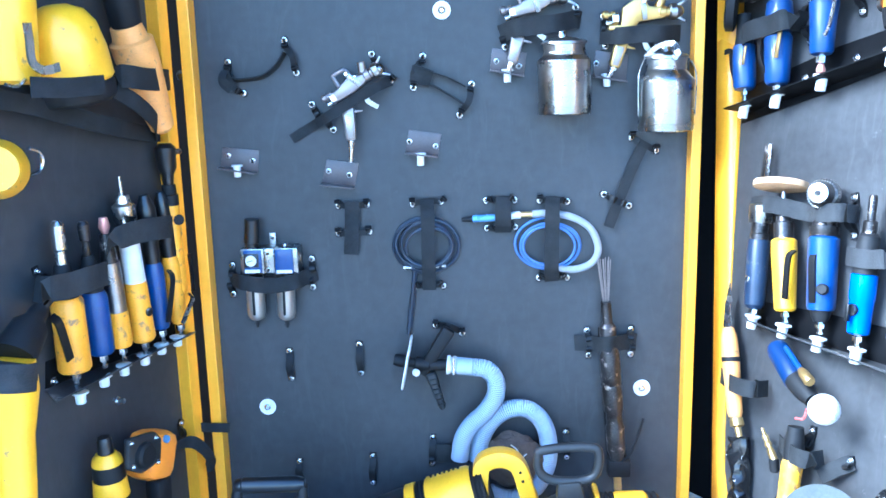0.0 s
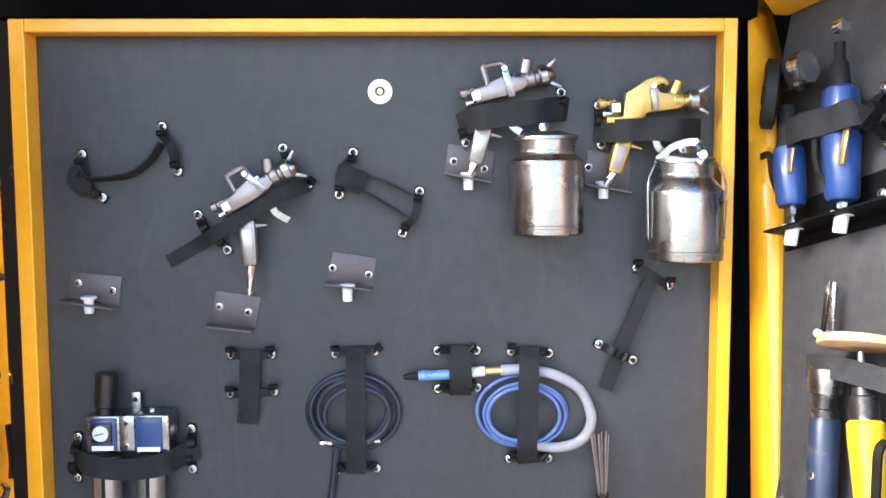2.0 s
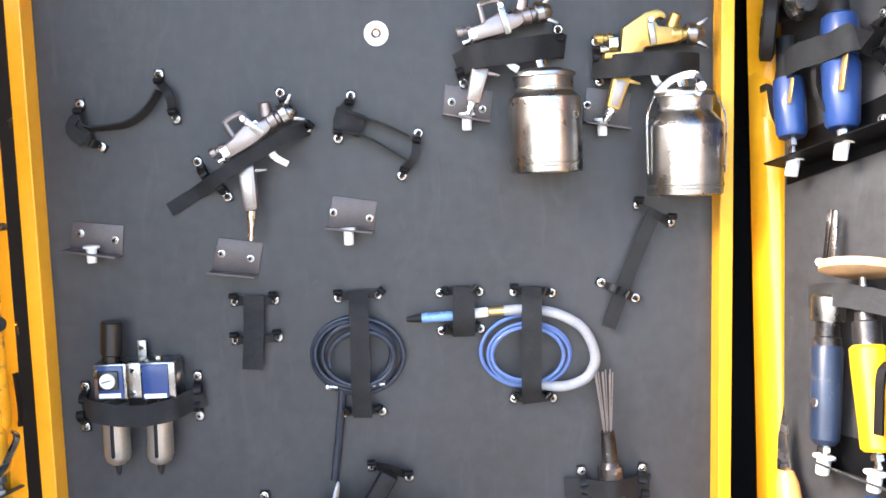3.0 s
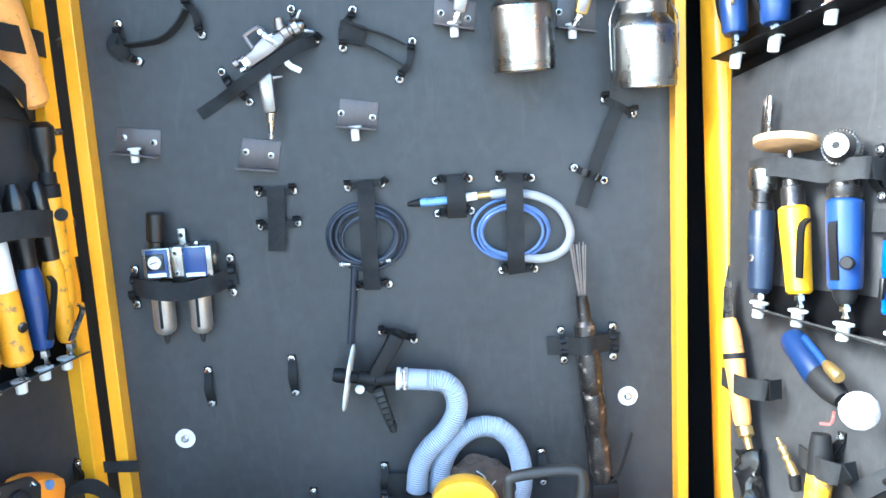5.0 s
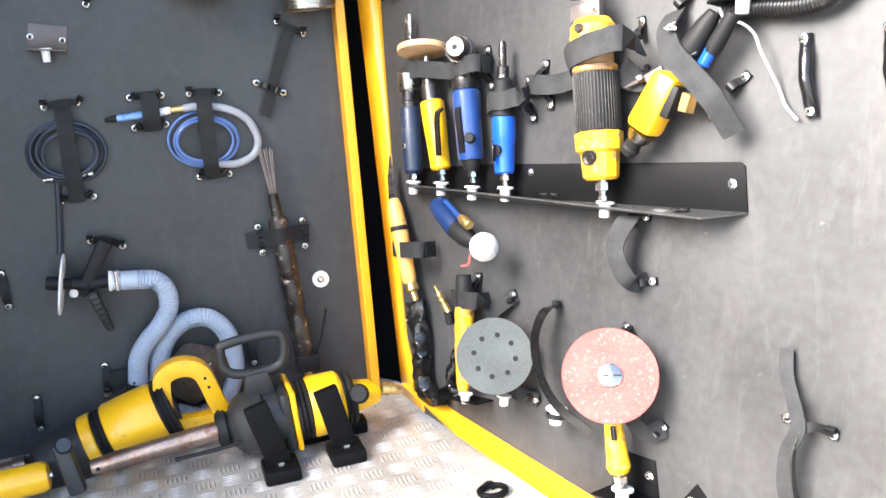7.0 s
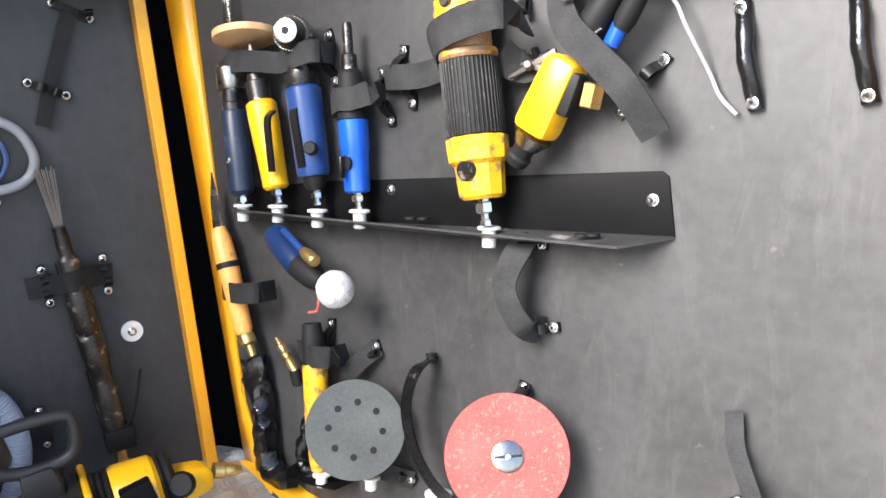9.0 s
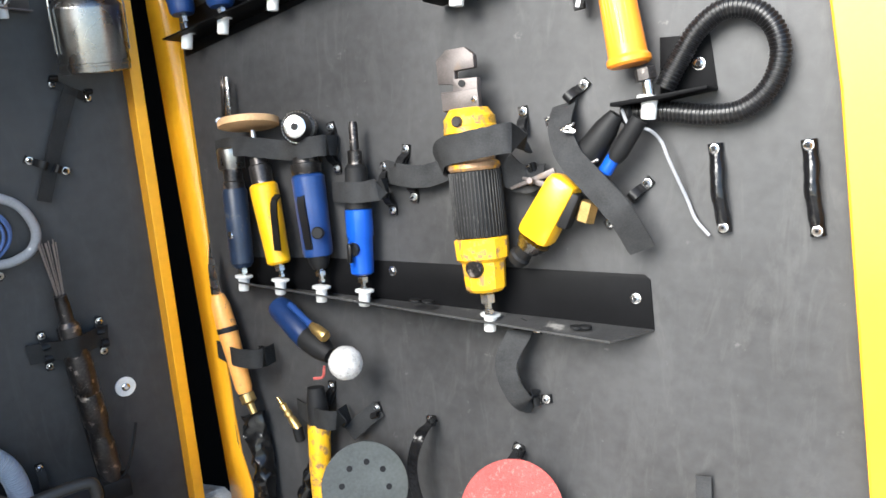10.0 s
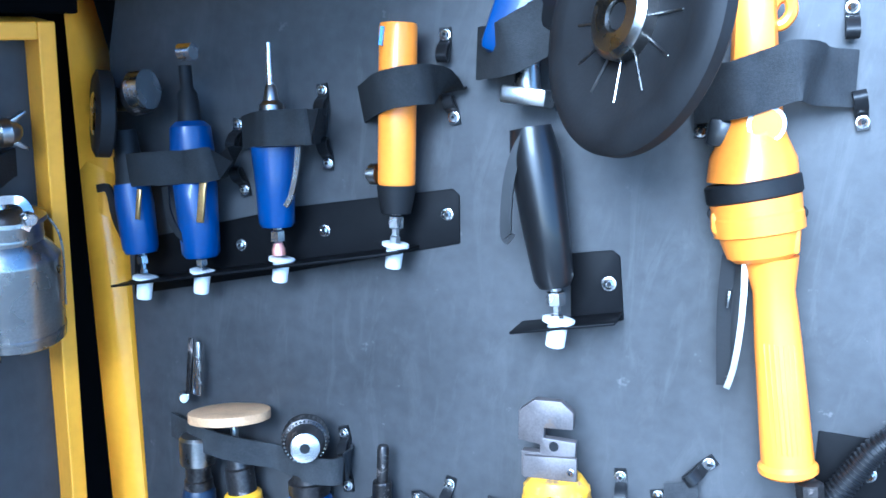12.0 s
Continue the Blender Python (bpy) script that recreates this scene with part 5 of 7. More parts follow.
part("hose", tube([(0.905, 1.205, 0.028), (0.921, 1.239, 0.028), (0.941, 1.275, 0.028), (0.971, 1.300, 0.028), (1.006, 1.299, 0.028), (1.032, 1.278, 0.028), (1.042, 1.243, 0.028), (1.031, 1.205, 0.028), (1.002, 1.179, 0.028), (0.959, 1.172, 0.028), (0.907, 1.175, 0.028), (0.857, 1.172, 0.028)], 0.0135, 14, 8, 0.0016, 0.0052), M_GLOSS, t)
part("end_sleeve", rod((0.867, 1.172, 0.028), (0.851, 1.171, 0.028), 0.0155), M_BLACK, t)
for a, b_ in (((0.969, 1.129, 0), (0.987, 1.030, 0)), ((1.080, 1.138, 0), (1.098, 1.035, 0))):
    keeper(RIGHT, a, b_, "shiny black wrapped strap keeper with two screws", M_FILM)

# ---- upper row of the right door ----
t = thing("upper_ledge", RIGHT, (0.324, 1.393, 0), "black steel angle bracket strip with white hose plugs", "shelf")
part("back_plate", plate([(0.037, 1.327, 0), (0.262, 1.407, 0), (0.461, 1.459, 0), (0.470, 1.453, 0), (0.478, 1.398, 0), (0.270, 1.327, 0), (0.042, 1.255, 0)], 0.0, 0.003, 0.001), M_BRACKET, t)
for p in ((0.196, 1.348, 0), (0.308, 1.385, 0), (0.459, 1.429, 0)):
    screw(t, p, 0.0072, 0.003)
e0, e1 = Vector((0.055, 1.279, 0.035)), Vector((0.430, 1.387, 0.035))
part("ledge", beam(e0, e1, 0.003, 0.064, 0.0008), M_BRACKET, t)
for p in ((0.085, 1.289, 0.04), (0.167, 1.312, 0.04), (0.273, 1.346, 0.04), (0.414, 1.388, 0.04)):
    white_plug(t, p, 0.025, 0.012)
lo_, hi_ = (0.077, 1.322, 0.04), (0.056, 1.407, 0.04)
t = tool_turned("angle_grinder", RIGHT, "small blue air grinder with black wheel seen edge-on", "grinder", lo_, hi_,
                [("barrel", 0.0, 1.0, [(0, 0.017), (0.08, 0.020), (0.7, 0.0215), (1, 0.020)], M_BLUE),
                 ("neck", 1.0, 1.75, [(0, 0.018), (0.3, 0.015), (1, 0.013)], M_BLACK)])
nipple(t, along(lo_, hi_, -0.3), lo_, 0.005)
part("name_plate", box((0.080, 1.368, 0.06)[0], (0.086, 1.405, 0.06)[0], (0.080, 1.368, 0.06)[1], (0.086, 1.405, 0.06)[1], 0.059, 0.0615, 0.0005), M_BRASS, t)
part("throttle_lever", ribbon([(0.013, 1.395, 0.05), (0.030, 1.396, 0.05), (0.043, 1.363, 0.05), (0.060, 1.337, 0.05)], 0.010, 0.004), M_GLOSS, t)
wc = Vector((0.023, 1.489, 0.06))
edge = Vector((0.69, 0.04, -0.72))
part("wheel", lathe(tuple(wc - edge * 0.011), tuple(wc + edge * 0.011), [(0, 0.046), (0.15, 0.053), (0.85, 0.053), (1, 0.044)], 40), M_BLACK, t)
part("wheel_rim", lathe(tuple(wc - edge * 0.0125), tuple(wc - edge * 0.010), [(0, 0.024), (1, 0.028)], 30), M_STEEL, t)
part("gear_head", lathe((0.029, 1.505, 0.05), (0.079, 1.521, 0.05), [(0, 0.012), (0.4, 0.016), (0.55, 0.023), (0.9, 0.023), (1, 0.02)], 24), M_DARKSTEEL, t)
part("lock_ring", lathe((0.065, 1.522, 0.055), (0.083, 1.526, 0.055), [(0, 0.024), (1, 0.024)], 24), M_STEEL, t)
lo_, hi_ = (0.164, 1.332, 0.04), (0.133, 1.494, 0.04)
t = tool_turned("air_grinder", RIGHT, "blue air grinder with name plate under a black strap", "grinder", lo_, hi_,
                [("barrel", 0.0, 0.60, [(0, 0.017), (0.06, 0.021), (0.9, 0.024), (1, 0.020)], M_BLUE),
                 ("front", 0.60, 1.0, [(0, 0.022), (0.5, 0.024), (0.9, 0.022), (1, 0.015)], M_BLUE),
                 ("nose", 1.0, 1.4, [(0, 0.013), (0.5, 0.011), (0.6, 0.007), (1, 0.007)], M_BLACK)])
nipple(t, along(lo_, hi_, -0.12), lo_, 0.005)
q0, q1 = (0.169, 1.379, 0.064), (0.178, 1.431, 0.064)
part("name_plate", box(q0[0], q1[0], q0[1], q1[1], 0.062, 0.065, 0.0005), M_BRASS, t)
part("throttle_lever", ribbon([(0.120, 1.414, 0.06), (0.125, 1.387, 0.06), (0.138, 1.365, 0.06), (0.156, 1.351, 0.06)], 0.008, 0.003), M_GLOSS, t)
part("nose_tip", lathe((0.127, 1.574, 0.06), (0.145, 1.577, 0.06), [(0, 0.010), (1, 0.010)], 16), M_STEEL, t)
strap(RIGHT, "black strap round two blue grinders", [(0.178, 1.496, 0), (0.195, 1.418, 0)],
      [[(0.004, 1.412, 0.006), (0.081, 1.429, 0.066), (0.144, 1.441, 0.066), (0.182, 1.450, 0.066), (0.181, 1.452, 0.01)]], 0.040)
lo_, hi_ = (0.266, 1.387, 0.045), (0.246, 1.514, 0.045)
t = tool_turned("air_drill", RIGHT, "blue air drill with a bit under a black strap", "drill", lo_, hi_,
                [("barrel", 0.0, 0.74, [(0, 0.016), (0.05, 0.019), (0.6, 0.021), (0.98, 0.024), (1, 0.018)], M_BLUE),
                 ("spindle", 0.74, 1.0, [(0, 0.011), (0.6, 0.010), (1, 0.008)], M_ALU),
                 ("chuck", 1.0, 1.28, [(0, 0.008), (0.2, 0.013), (0.35, 0.013), (0.5, 0.008), (0.9, 0.006), (1, 0.004)], M_ALU),
                 ("bit", 1.28, 1.65, [(0, 0.004), (1, 0.003)], M_STEEL)])
nipple(t, along(lo_, hi_, -0.26), lo_, 0.006)
part("copper_ring", lathe((0.272, 1.354, 0.045), (0.269, 1.368, 0.045), [(0, 0.008), (0.5, 0.008), (1, 0.005)], 10), M_RED, t)
part("throttle_lever", ribbon([(0.294, 1.486, 0.065), (0.294, 1.460, 0.065), (0.291, 1.430, 0.065), (0.285, 1.416, 0.065)], 0.006, 0.003), M_STEEL, t)
strap(RIGHT, "black strap round the blue drill", [(0.287, 1.550, 0), (0.304, 1.466, 0)],
      [[(0.187, 1.487, 0.006), (0.251, 1.500, 0.078), (0.280, 1.505, 0.078), (0.311, 1.510, 0.078), (0.298, 1.510, 0.02), (0.297, 1.510, 0.004)]], 0.040)
lo_, hi_ = (0.409, 1.458, 0.045), (0.390, 1.632, 0.045)
t = tool_turned("air_hammer", RIGHT, "straight orange air file under a black strap", "air tool", lo_, hi_,
                [("barrel", 0.0, 1.0, [(0, 0.0180), (0.02, 0.0192), (0.98, 0.0192), (1, 0.018)], M_ORANGE),
                 ("tail", -0.18, 0.0, [(0, 0.015), (0.5, 0.018), (1, 0.020)], M_BLACK)])
part("side_button", lathe((0.385, 1.467, 0.045), (0.372, 1.465, 0.045), [(0, 0.012), (0.6, 0.012), (0.65, 0.006), (1, 0.006)], 16), M_ALU, t)
nipple(t, (0.415, 1.393, 0.045), along(lo_, hi_, -0.17), 0.006)
part("sticker", box((0.379, 1.606, 0.06)[0], (0.383, 1.626, 0.06)[0], (0.379, 1.606, 0.06)[1], (0.383, 1.626, 0.06)[1], 0.064, 0.068, 0), M_LIGHTBLUE, t)
strap(RIGHT, "black strap round the orange air file", [(0.431, 1.628, 0), (0.453, 1.539, 0)],
      [[(0.339, 1.540, 0.004), (0.393, 1.558, 0.078), (0.430, 1.569, 0.078), (0.442, 1.572, 0.04), (0.444, 1.568, 0.006)]], 0.042)

# black grinder with the big wheel
t = thing("wheel_grinder", RIGHT, (0.575, 1.469, 0.05), "black air grinder with a large black contact wheel", "grinder", "air tools")
part("handle", lathe((0.602, 1.378, 0.05), (0.552, 1.540, 0.05), [(0, 0.016), (0.05, 0.021), (0.4, 0.025), (0.8, 0.027), (1, 0.022)], 24), M_GLOSS, t)
part("collar", box((0.521, 1.562, 0.05)[0], (0.569, 1.580, 0.05)[0], (0.521, 1.562, 0.05)[1], (0.569, 1.580, 0.05)[1], 0.025, 0.075, 0.003), M_ALU, t)
part("neck", rod((0.545, 1.573, 0.05), (0.537, 1.611, 0.05), 0.014), M_ALU, t)
part("throttle_lever", ribbon([(0.555, 1.535, 0.07), (0.546, 1.513, 0.07), (0.542, 1.478, 0.07), (0.546, 1.430, 0.07), (0.553, 1.423, 0.07)], 0.012, 0.004), M_GLOSS, t)
part("blue_head", beam((0.519, 1.607, 0.05), (0.535, 1.685, 0.05), 0.06, 0.05, 0.010), M_BLUE, t)
nipple(t, (0.610, 1.341, 0.05), (0.602, 1.378, 0.05), 0.007)
wc = Vector((0.650, 1.643, 0.203))
hub = Vector((-0.72, 0.05, 0.69)).normalized()
wheel_part = part("wheel", lathe(tuple(wc - hub * 0.024), tuple(wc + hub * 0.001), [(0, 0.098), (0.1, 0.110), (0.3, 0.115), (0.7, 0.115), (0.9, 0.110), (1, 0.100), (0.9, 0.084), (0.76, 0.078), (0.60, 0.040), (0.60, 0.001)], 64), M_BLACK, t, "large black rubber contact wheel")
part("hub", lathe(tuple(wc - hub * 0.010), tuple(wc + hub * 0.008), [(0, 0.036), (0.7, 0.036), (0.85, 0.034), (1, 0.030), (0.9, 0.014), (0.5, 0.012), (0.5, 0.001)], 36), M_ALU, wheel_part, "bright aluminium hub washer")
part("hub_bore", lathe(tuple(wc + hub * 0.0005), tuple(wc + hub * 0.003), [(0, 0.0115), (1, 0.0115)], 18), M_BLACK, wheel_part)
m, length = axis_frame(wc - hub * 0.008, wc)
for i in range(12):
    a = math.pi * 2 * i / 12 + 0.12
    part("spoke_slit", rod(tuple(m @ Vector((0.036 * math.cos(a), 0.036 * math.sin(a), 0.0012))), tuple(m @ Vector((0.070 * math.cos(a), 0.070 * math.sin(a), 0.0022))), 0.0011, 6), M_ALU, wheel_part)
part("wheel_spindle", rod(tuple(wc - hub * 0.020), tuple(wc - hub * 0.060), 0.018), M_GLOSS, t)
part("spindle_arm", beam((0.545, 1.660, 0.05), tuple(wc - hub * 0.050), 0.040, 0.036, 0.008), M_GLOSS, t)
strap(RIGHT, "wide black strap over the wheel grinder", [(0.740, 1.570, 0)],
      [[(0.479, 1.610, 0.03), (0.521, 1.615, 0.085), (0.548, 1.632, 0.085), (0.567, 1.648, 0.08)]], 0.055)
t = thing("corner_bracket", RIGHT, (0.642, 1.376, 0), "small black steel angle bracket with a white plug", "bracket", "angle brackets")
part("back_plate", plate([(0.605, 1.409, 0), (0.650, 1.420, 0), (0.659, 1.415, 0), (0.674, 1.346, 0), (0.618, 1.327, 0)], 0.0, 0.003, 0.001), M_BRACKET, t)
part("ledge", beam((0.563, 1.322, 0.034), (0.671, 1.354, 0.034), 0.003, 0.06, 0.001), M_BRACKET, t)
screw(t, (0.652, 1.383, 0), 0.008, 0.003)
white_plug(t, (0.611, 1.341, 0.05), 0.027, 0.0135)

# long orange-yellow angle grinder
t = thing("long_grinder", RIGHT, (0.795, 1.474, 0.042), "long orange-yellow air grinder with lever throttle", "grinder", "air tools")
g1, g0 = (0.862, 1.232, 0.042), (0.808, 1.445, 0.042)
part("grip", lathe(g1, g0, [(0, 0.025), (0.015, 0.029), (0.04, 0.029), (0.06, 0.0255), (0.6, 0.0225), (0.85, 0.020), (1, 0.026)], 30), M_ORANGE, t)
for i in range(-3, 4):
    a, c = Vector(along(g1, g0, 0.12, 0.0245)), Vector(along(g1, g0, 0.62, 0.022))
    off = Vector((i * 0.0045, i * 0.0006, -abs(i) ** 2 * 0.0005))
    part("grip_rib", rod(tuple(a + off), tuple(c + off), 0.0012, 5), M_ORANGE, t)
part("lower_housing", lathe((0.801, 1.442, 0.042), (0.782, 1.503, 0.042), [(0, 0.027), (0.08, 0.034), (0.40, 0.039), (0.43, 0.0435), (0.70, 0.0445), (0.73, 0.0432), (1, 0.0438)], 30), M_ORANGE, t)
part("band", lathe((0.783, 1.500, 0.042), (0.777, 1.518, 0.042), [(0, 0.044), (0.1, 0.046), (0.9, 0.046), (1, 0.044)], 32), M_BLACK, t)
part("upper_housing", lathe((0.778, 1.516, 0.042), (0.766, 1.592, 0.042), [(0, 0.0435), (0.3, 0.041), (0.55, 0.032), (0.75, 0.027), (1, 0.026)], 30), M_ORANGE, t)
part("head", beam((0.768, 1.582, 0.042), (0.745, 1.718, 0.042), 0.048, 0.044, 0.012, wide1=0.036), M_ORANGE, t)
badge = part("badge", lathe((0.780, 1.572, 0.064), (0.781, 1.572, 0.070), [(0, 0.018), (0.8, 0.018), (1, 0.016)], 28), M_PALE, t, "pale round badge")
part("badge_face", lathe((0.7805, 1.572, 0.069), (0.781, 1.572, 0.0712), [(0, 0.0145), (1, 0.0145)], 28), M_ORANGE, badge)
part("side_latch", box(0.728, 0.752, 1.545, 1.572, 0.03, 0.06, 0.004), M_GLOSS, t)
for sp in ((0.747, 1.480), (0.827, 1.494)):
    part("flange_screw", rod((sp[0], sp[1], 0.03), (sp[0], sp[1], 0.052), 0.006), M_BLACK, t)
part("hang_ring", tube([(0.765, 1.675, 0.042), (0.770, 1.689, 0.042), (0.780, 1.692, 0.042), (0.785, 1.679, 0.042), (0.779, 1.667, 0.042), (0.768, 1.665, 0.042)], 0.006, 8), M_ORANGE, t)
part("window", box((0.779, 1.470, 0.07)[0], (0.790, 1.482, 0.07)[0], (0.779, 1.470, 0.07)[1], (0.790, 1.482, 0.07)[1], 0.068, 0.084, 0.001), M_DARKSTEEL, t)
part("throttle_lever", ribbon([(0.784, 1.441, 0.042), (0.789, 1.405, 0.042), (0.792, 1.364, 0.042), (0.792, 1.329, 0.042), (0.789, 1.307, 0.042)], 0.006, 0.012), M_STEEL, t)
part("lever_guard", ribbon([(0.769, 1.440, 0.03), (0.773, 1.388, 0.03), (0.780, 1.341, 0.03), (0.786, 1.306, 0.03)], 0.014, 0.008), M_BLACK, t)
part("trigger_housing", plate([(0.744, 1.482), (0.748, 1.462), (0.758, 1.458), (0.771, 1.441), (0.786, 1.443), (0.792, 1.452), (0.832, 1.454), (0.828, 1.485)], 0.020, 0.062, 0.004), M_ORANGE, t)
part("latch", box((0.774, 1.389, 0.035)[0], (0.777, 1.406, 0.035)[0], (0.774, 1.389, 0.035)[1], (0.777, 1.406, 0.035)[1], 0.03, 0.05, 0.001), M_ALU, t)
part("inlet_nut", lathe((0.886, 1.213, 0.045), (0.882, 1.229, 0.045), [(0, 0.012), (0.05, 0.0135), (0.95, 0.0135), (1, 0.012)], 6), M_DARKSTEEL, t)
part("inlet_tail", rod((0.891, 1.190, 0.045), (0.885, 1.216, 0.045), 0.007), M_STEEL, t)
strap(RIGHT, "wide black strap over the long orange grinder", [(0.840, 1.693, 0), (0.869, 1.586, 0), (0.720, 1.558, 0)],
      [[(0.709, 1.592, 0.02), (0.747, 1.600, 0.072), (0.775, 1.613, 0.072), (0.802, 1.625, 0.072), (0.823, 1.623, 0.04), (0.855, 1.626, 0.01)]], 0.055, M_STRAPG)

# ---- below the ledge ----
t = thing("stone_grinder", RIGHT, (0.350, 0.803, 0.06), "blue air grinder with a white ball grinding stone", "grinder", "air tools")
part("barrel", lathe((0.280, 0.843, 0.04), (0.365, 0.797, 0.06), [(0, 0.018), (0.1, 0.021), (0.9, 0.021), (1, 0.018)], 24), M_DEEPBLUE, t)
part("sleeve", lathe((0.357, 0.803, 0.06), (0.413, 0.784, 0.072), [(0, 0.020), (0.6, 0.019), (1, 0.013)], 22), M_BLACK, t)
part("blue_arm", rod((0.321, 0.854, 0.06), (0.383, 0.825, 0.075), 0.0055), M_BLUE, t)
part("brass_end", lathe((0.378, 0.829, 0.075), (0.413, 0.817, 0.085), [(0, 0.006), (0.3, 0.009), (0.9, 0.010), (1, 0.008)], 14), M_BRASS, t)
sb = mesh()
c0 = Vector((0.451, 0.782, 0.085))
bmesh.ops.create_icosphere(sb, subdivisions=4, radius=0.0265, matrix=Matrix.Translation(c0))
for v in sb.verts:
    v.co += (v.co - c0).normalized() * 0.0012 * noise.noise(v.co * 260)
part("stone", sb, M_STONE, t, "white rough ball stone")
t = thing("carving_knife", RIGHT, (0.156, 0.774, 0.03), "orange-handled steel blade strapped by the hinge", "knife")
part("blade", plate([(0.119, 0.933, 0.03), (0.134, 0.886, 0.03), (0.147, 0.844, 0.03), (0.122, 0.840, 0.03), (0.116, 0.886, 0.03)], 0.028, 0.032, 0.001), M_STEEL, t)
part("handle", lathe((0.141, 0.843, 0.035), (0.202, 0.676, 0.035), [(0, 0.011), (0.1, 0.016), (0.35, 0.018), (0.6, 0.016), (0.95, 0.015), (1, 0.012)], 20), M_PALEORANGE, t)
part("band", lathe((0.162, 0.788, 0.035), (0.165, 0.779, 0.035), [(0, 0.019), (1, 0.019)], 20), M_BLACK, t)
part("tail_fitting", lathe((0.204, 0.674, 0.035), (0.222, 0.642, 0.035), [(0, 0.014), (0.4, 0.014), (0.5, 0.007), (1, 0.006)], 12), M_BRASS, t)
strap(RIGHT, "black strap round the orange handle", [(0.231, 0.748, 0)], [[(0.112, 0.734, 0.006), (0.207, 0.746, 0.06), (0.257, 0.752, 0.06), (0.247, 0.750, 0.01)]], 0.032)
t = thing("wrapped_cable", RIGHT, (0.234, 0.552, 0.02), "black cable in shiny plastic wrap hanging by the hinge", "cable")
part("wrap", crumple(tube([(0.212, 0.636, 0.025), (0.223, 0.586, 0.025), (0.234, 0.542, 0.025), (0.238, 0.497, 0.025), (0.254, 0.454, 0.025), (0.303, 0.455, 0.025)], 0.019, 14, 12), 0.011, 55), M_FILM, t)
part("second_wrap", crumple(tube([(0.342, 0.569, 0.025), (0.330, 0.523, 0.025), (0.323, 0.489, 0.025), (0.342, 0.464, 0.025)], 0.012, 14, 12), 0.009, 65), M_FILM, t)
t = thing("brass_jet", RIGHT, (0.294, 0.651, 0.03), "small brass air jet on a black stub", "air nozzle")
part("nozzle", lathe((0.271, 0.678, 0.03), (0.319, 0.633, 0.035), [(0, 0.003), (0.2, 0.004), (0.25, 0.007), (0.4, 0.005), (0.5, 0.0075), (0.6, 0.005), (0.7, 0.0075), (1, 0.0075)], 12), M_BRASS, t)
part("stub", rod((0.316, 0.637, 0.035), (0.320, 0.611, 0.03), 0.009), M_BLACK, t)
t = thing("orbital_sander", RIGHT, (0.365, 0.575, 0.04), "yellow air sander with a grey eight-hole disc", "sander", "air tools")
part("neck", lathe((0.359, 0.715, 0.04), (0.366, 0.652, 0.04), [(0, 0.014), (0.5, 0.018), (1, 0.018)], 20), M_BLACK, t)
part("handle", lathe((0.366, 0.659, 0.04), (0.372, 0.490, 0.04), [(0, 0.017), (0.05, 0.019), (0.5, 0.018), (0.9, 0.013), (1, 0.010)], 22), M_YWORN, t)
part("red_wire", tube([(0.363, 0.733, 0.05), (0.381, 0.739, 0.05), (0.384, 0.758, 0.05)], 0.0022, 6), M_REDDISC, t)
dc = Vector((0.490, 0.590, 0.085))
ax = facing(dc)
m, _ = axis_frame(dc, dc + ax)
part("backing_pad", lathe(tuple(dc - ax * 0.034), tuple(dc - ax * 0.002), [(0, 0.030), (0.5, 0.055), (0.9, 0.060), (1, 0.060)], 40), M_BLACK, t)
disc = part("disc", lathe(tuple(dc - ax * 0.002), tuple(dc + ax * 0.002), [(0, 0.0685), (0.6, 0.069), (1, 0.0683)], 56), M_GREYDISC, t, "grey abrasive disc with eight holes")
for i in range(8):
    a = 2 * math.pi * i / 8 + 0.39
    h = m @ Vector((0.0375 * math.cos(a), 0.0375 * math.sin(a), 0.001))
    part("hole", lathe(tuple(h), tuple(h + ax * 0.0016), [(0, 0.0048), (1, 0.0048)], 14), M_BLACK, disc)
strap(RIGHT, "black strap round the yellow sander", [(0.366, 0.710, 0)], [[(0.296, 0.658, 0.006), (0.379, 0.671, 0.06), (0.415, 0.675, 0.06), (0.405, 0.670, 0.01)]], 0.032)
t = thing("disc_sander", RIGHT, (0.735, 0.477, 0.06), "yellow air sander with a worn red fibre disc", "sander", "air tools")
dc = Vector((0.745, 0.613, 0.095))
tilt = facing(dc)
part("backing_pad", lathe(tuple(dc - tilt * 0.02), tuple(dc - tilt * 0.002), [(0, 0.04), (0.6, 0.062), (1, 0.066)], 40), M_BLACK, t)
disc = part("disc", lathe(tuple(dc - tilt * 0.002), tuple(dc + tilt * 0.002), [(0, 0.0752), (0.6, 0.0757), (1, 0.0748)], 64), M_REDDISC, t, "worn red abrasive fibre disc")
part("centre_nut", lathe(tuple(dc + tilt * 0.0022), tuple(dc + tilt * 0.0055), [(0, 0.0195), (0.6, 0.019), (1, 0.016)], 30), M_ALU, disc)
part("nut_slot", beam(dc + tilt * 0.0058 + tilt.cross(Vector((0, 1, 0.1))).normalized() * 0.017, dc + tilt * 0.0058 - tilt.cross(Vector((0, 1, 0.1))).normalized() * 0.017, 0.003, 0.0008, 0), M_DARKSTEEL, disc)
part("nut_pin", rod(tuple(dc + tilt * 0.005), tuple(dc + tilt * 0.008), 0.0045), M_STEEL, disc)
part("handle", lathe((0.729, 0.540, 0.06), (0.751, 0.447, 0.06), [(0, 0.013), (0.3, 0.0155), (0.75, 0.018), (0.9, 0.020), (1, 0.015)], 22), M_YWORN, t)
part("safety_catch", beam((0.744, 0.527, 0.078), (0.748, 0.504, 0.076), 0.009, 0.006, 0.002), M_DARKSTEEL, t)
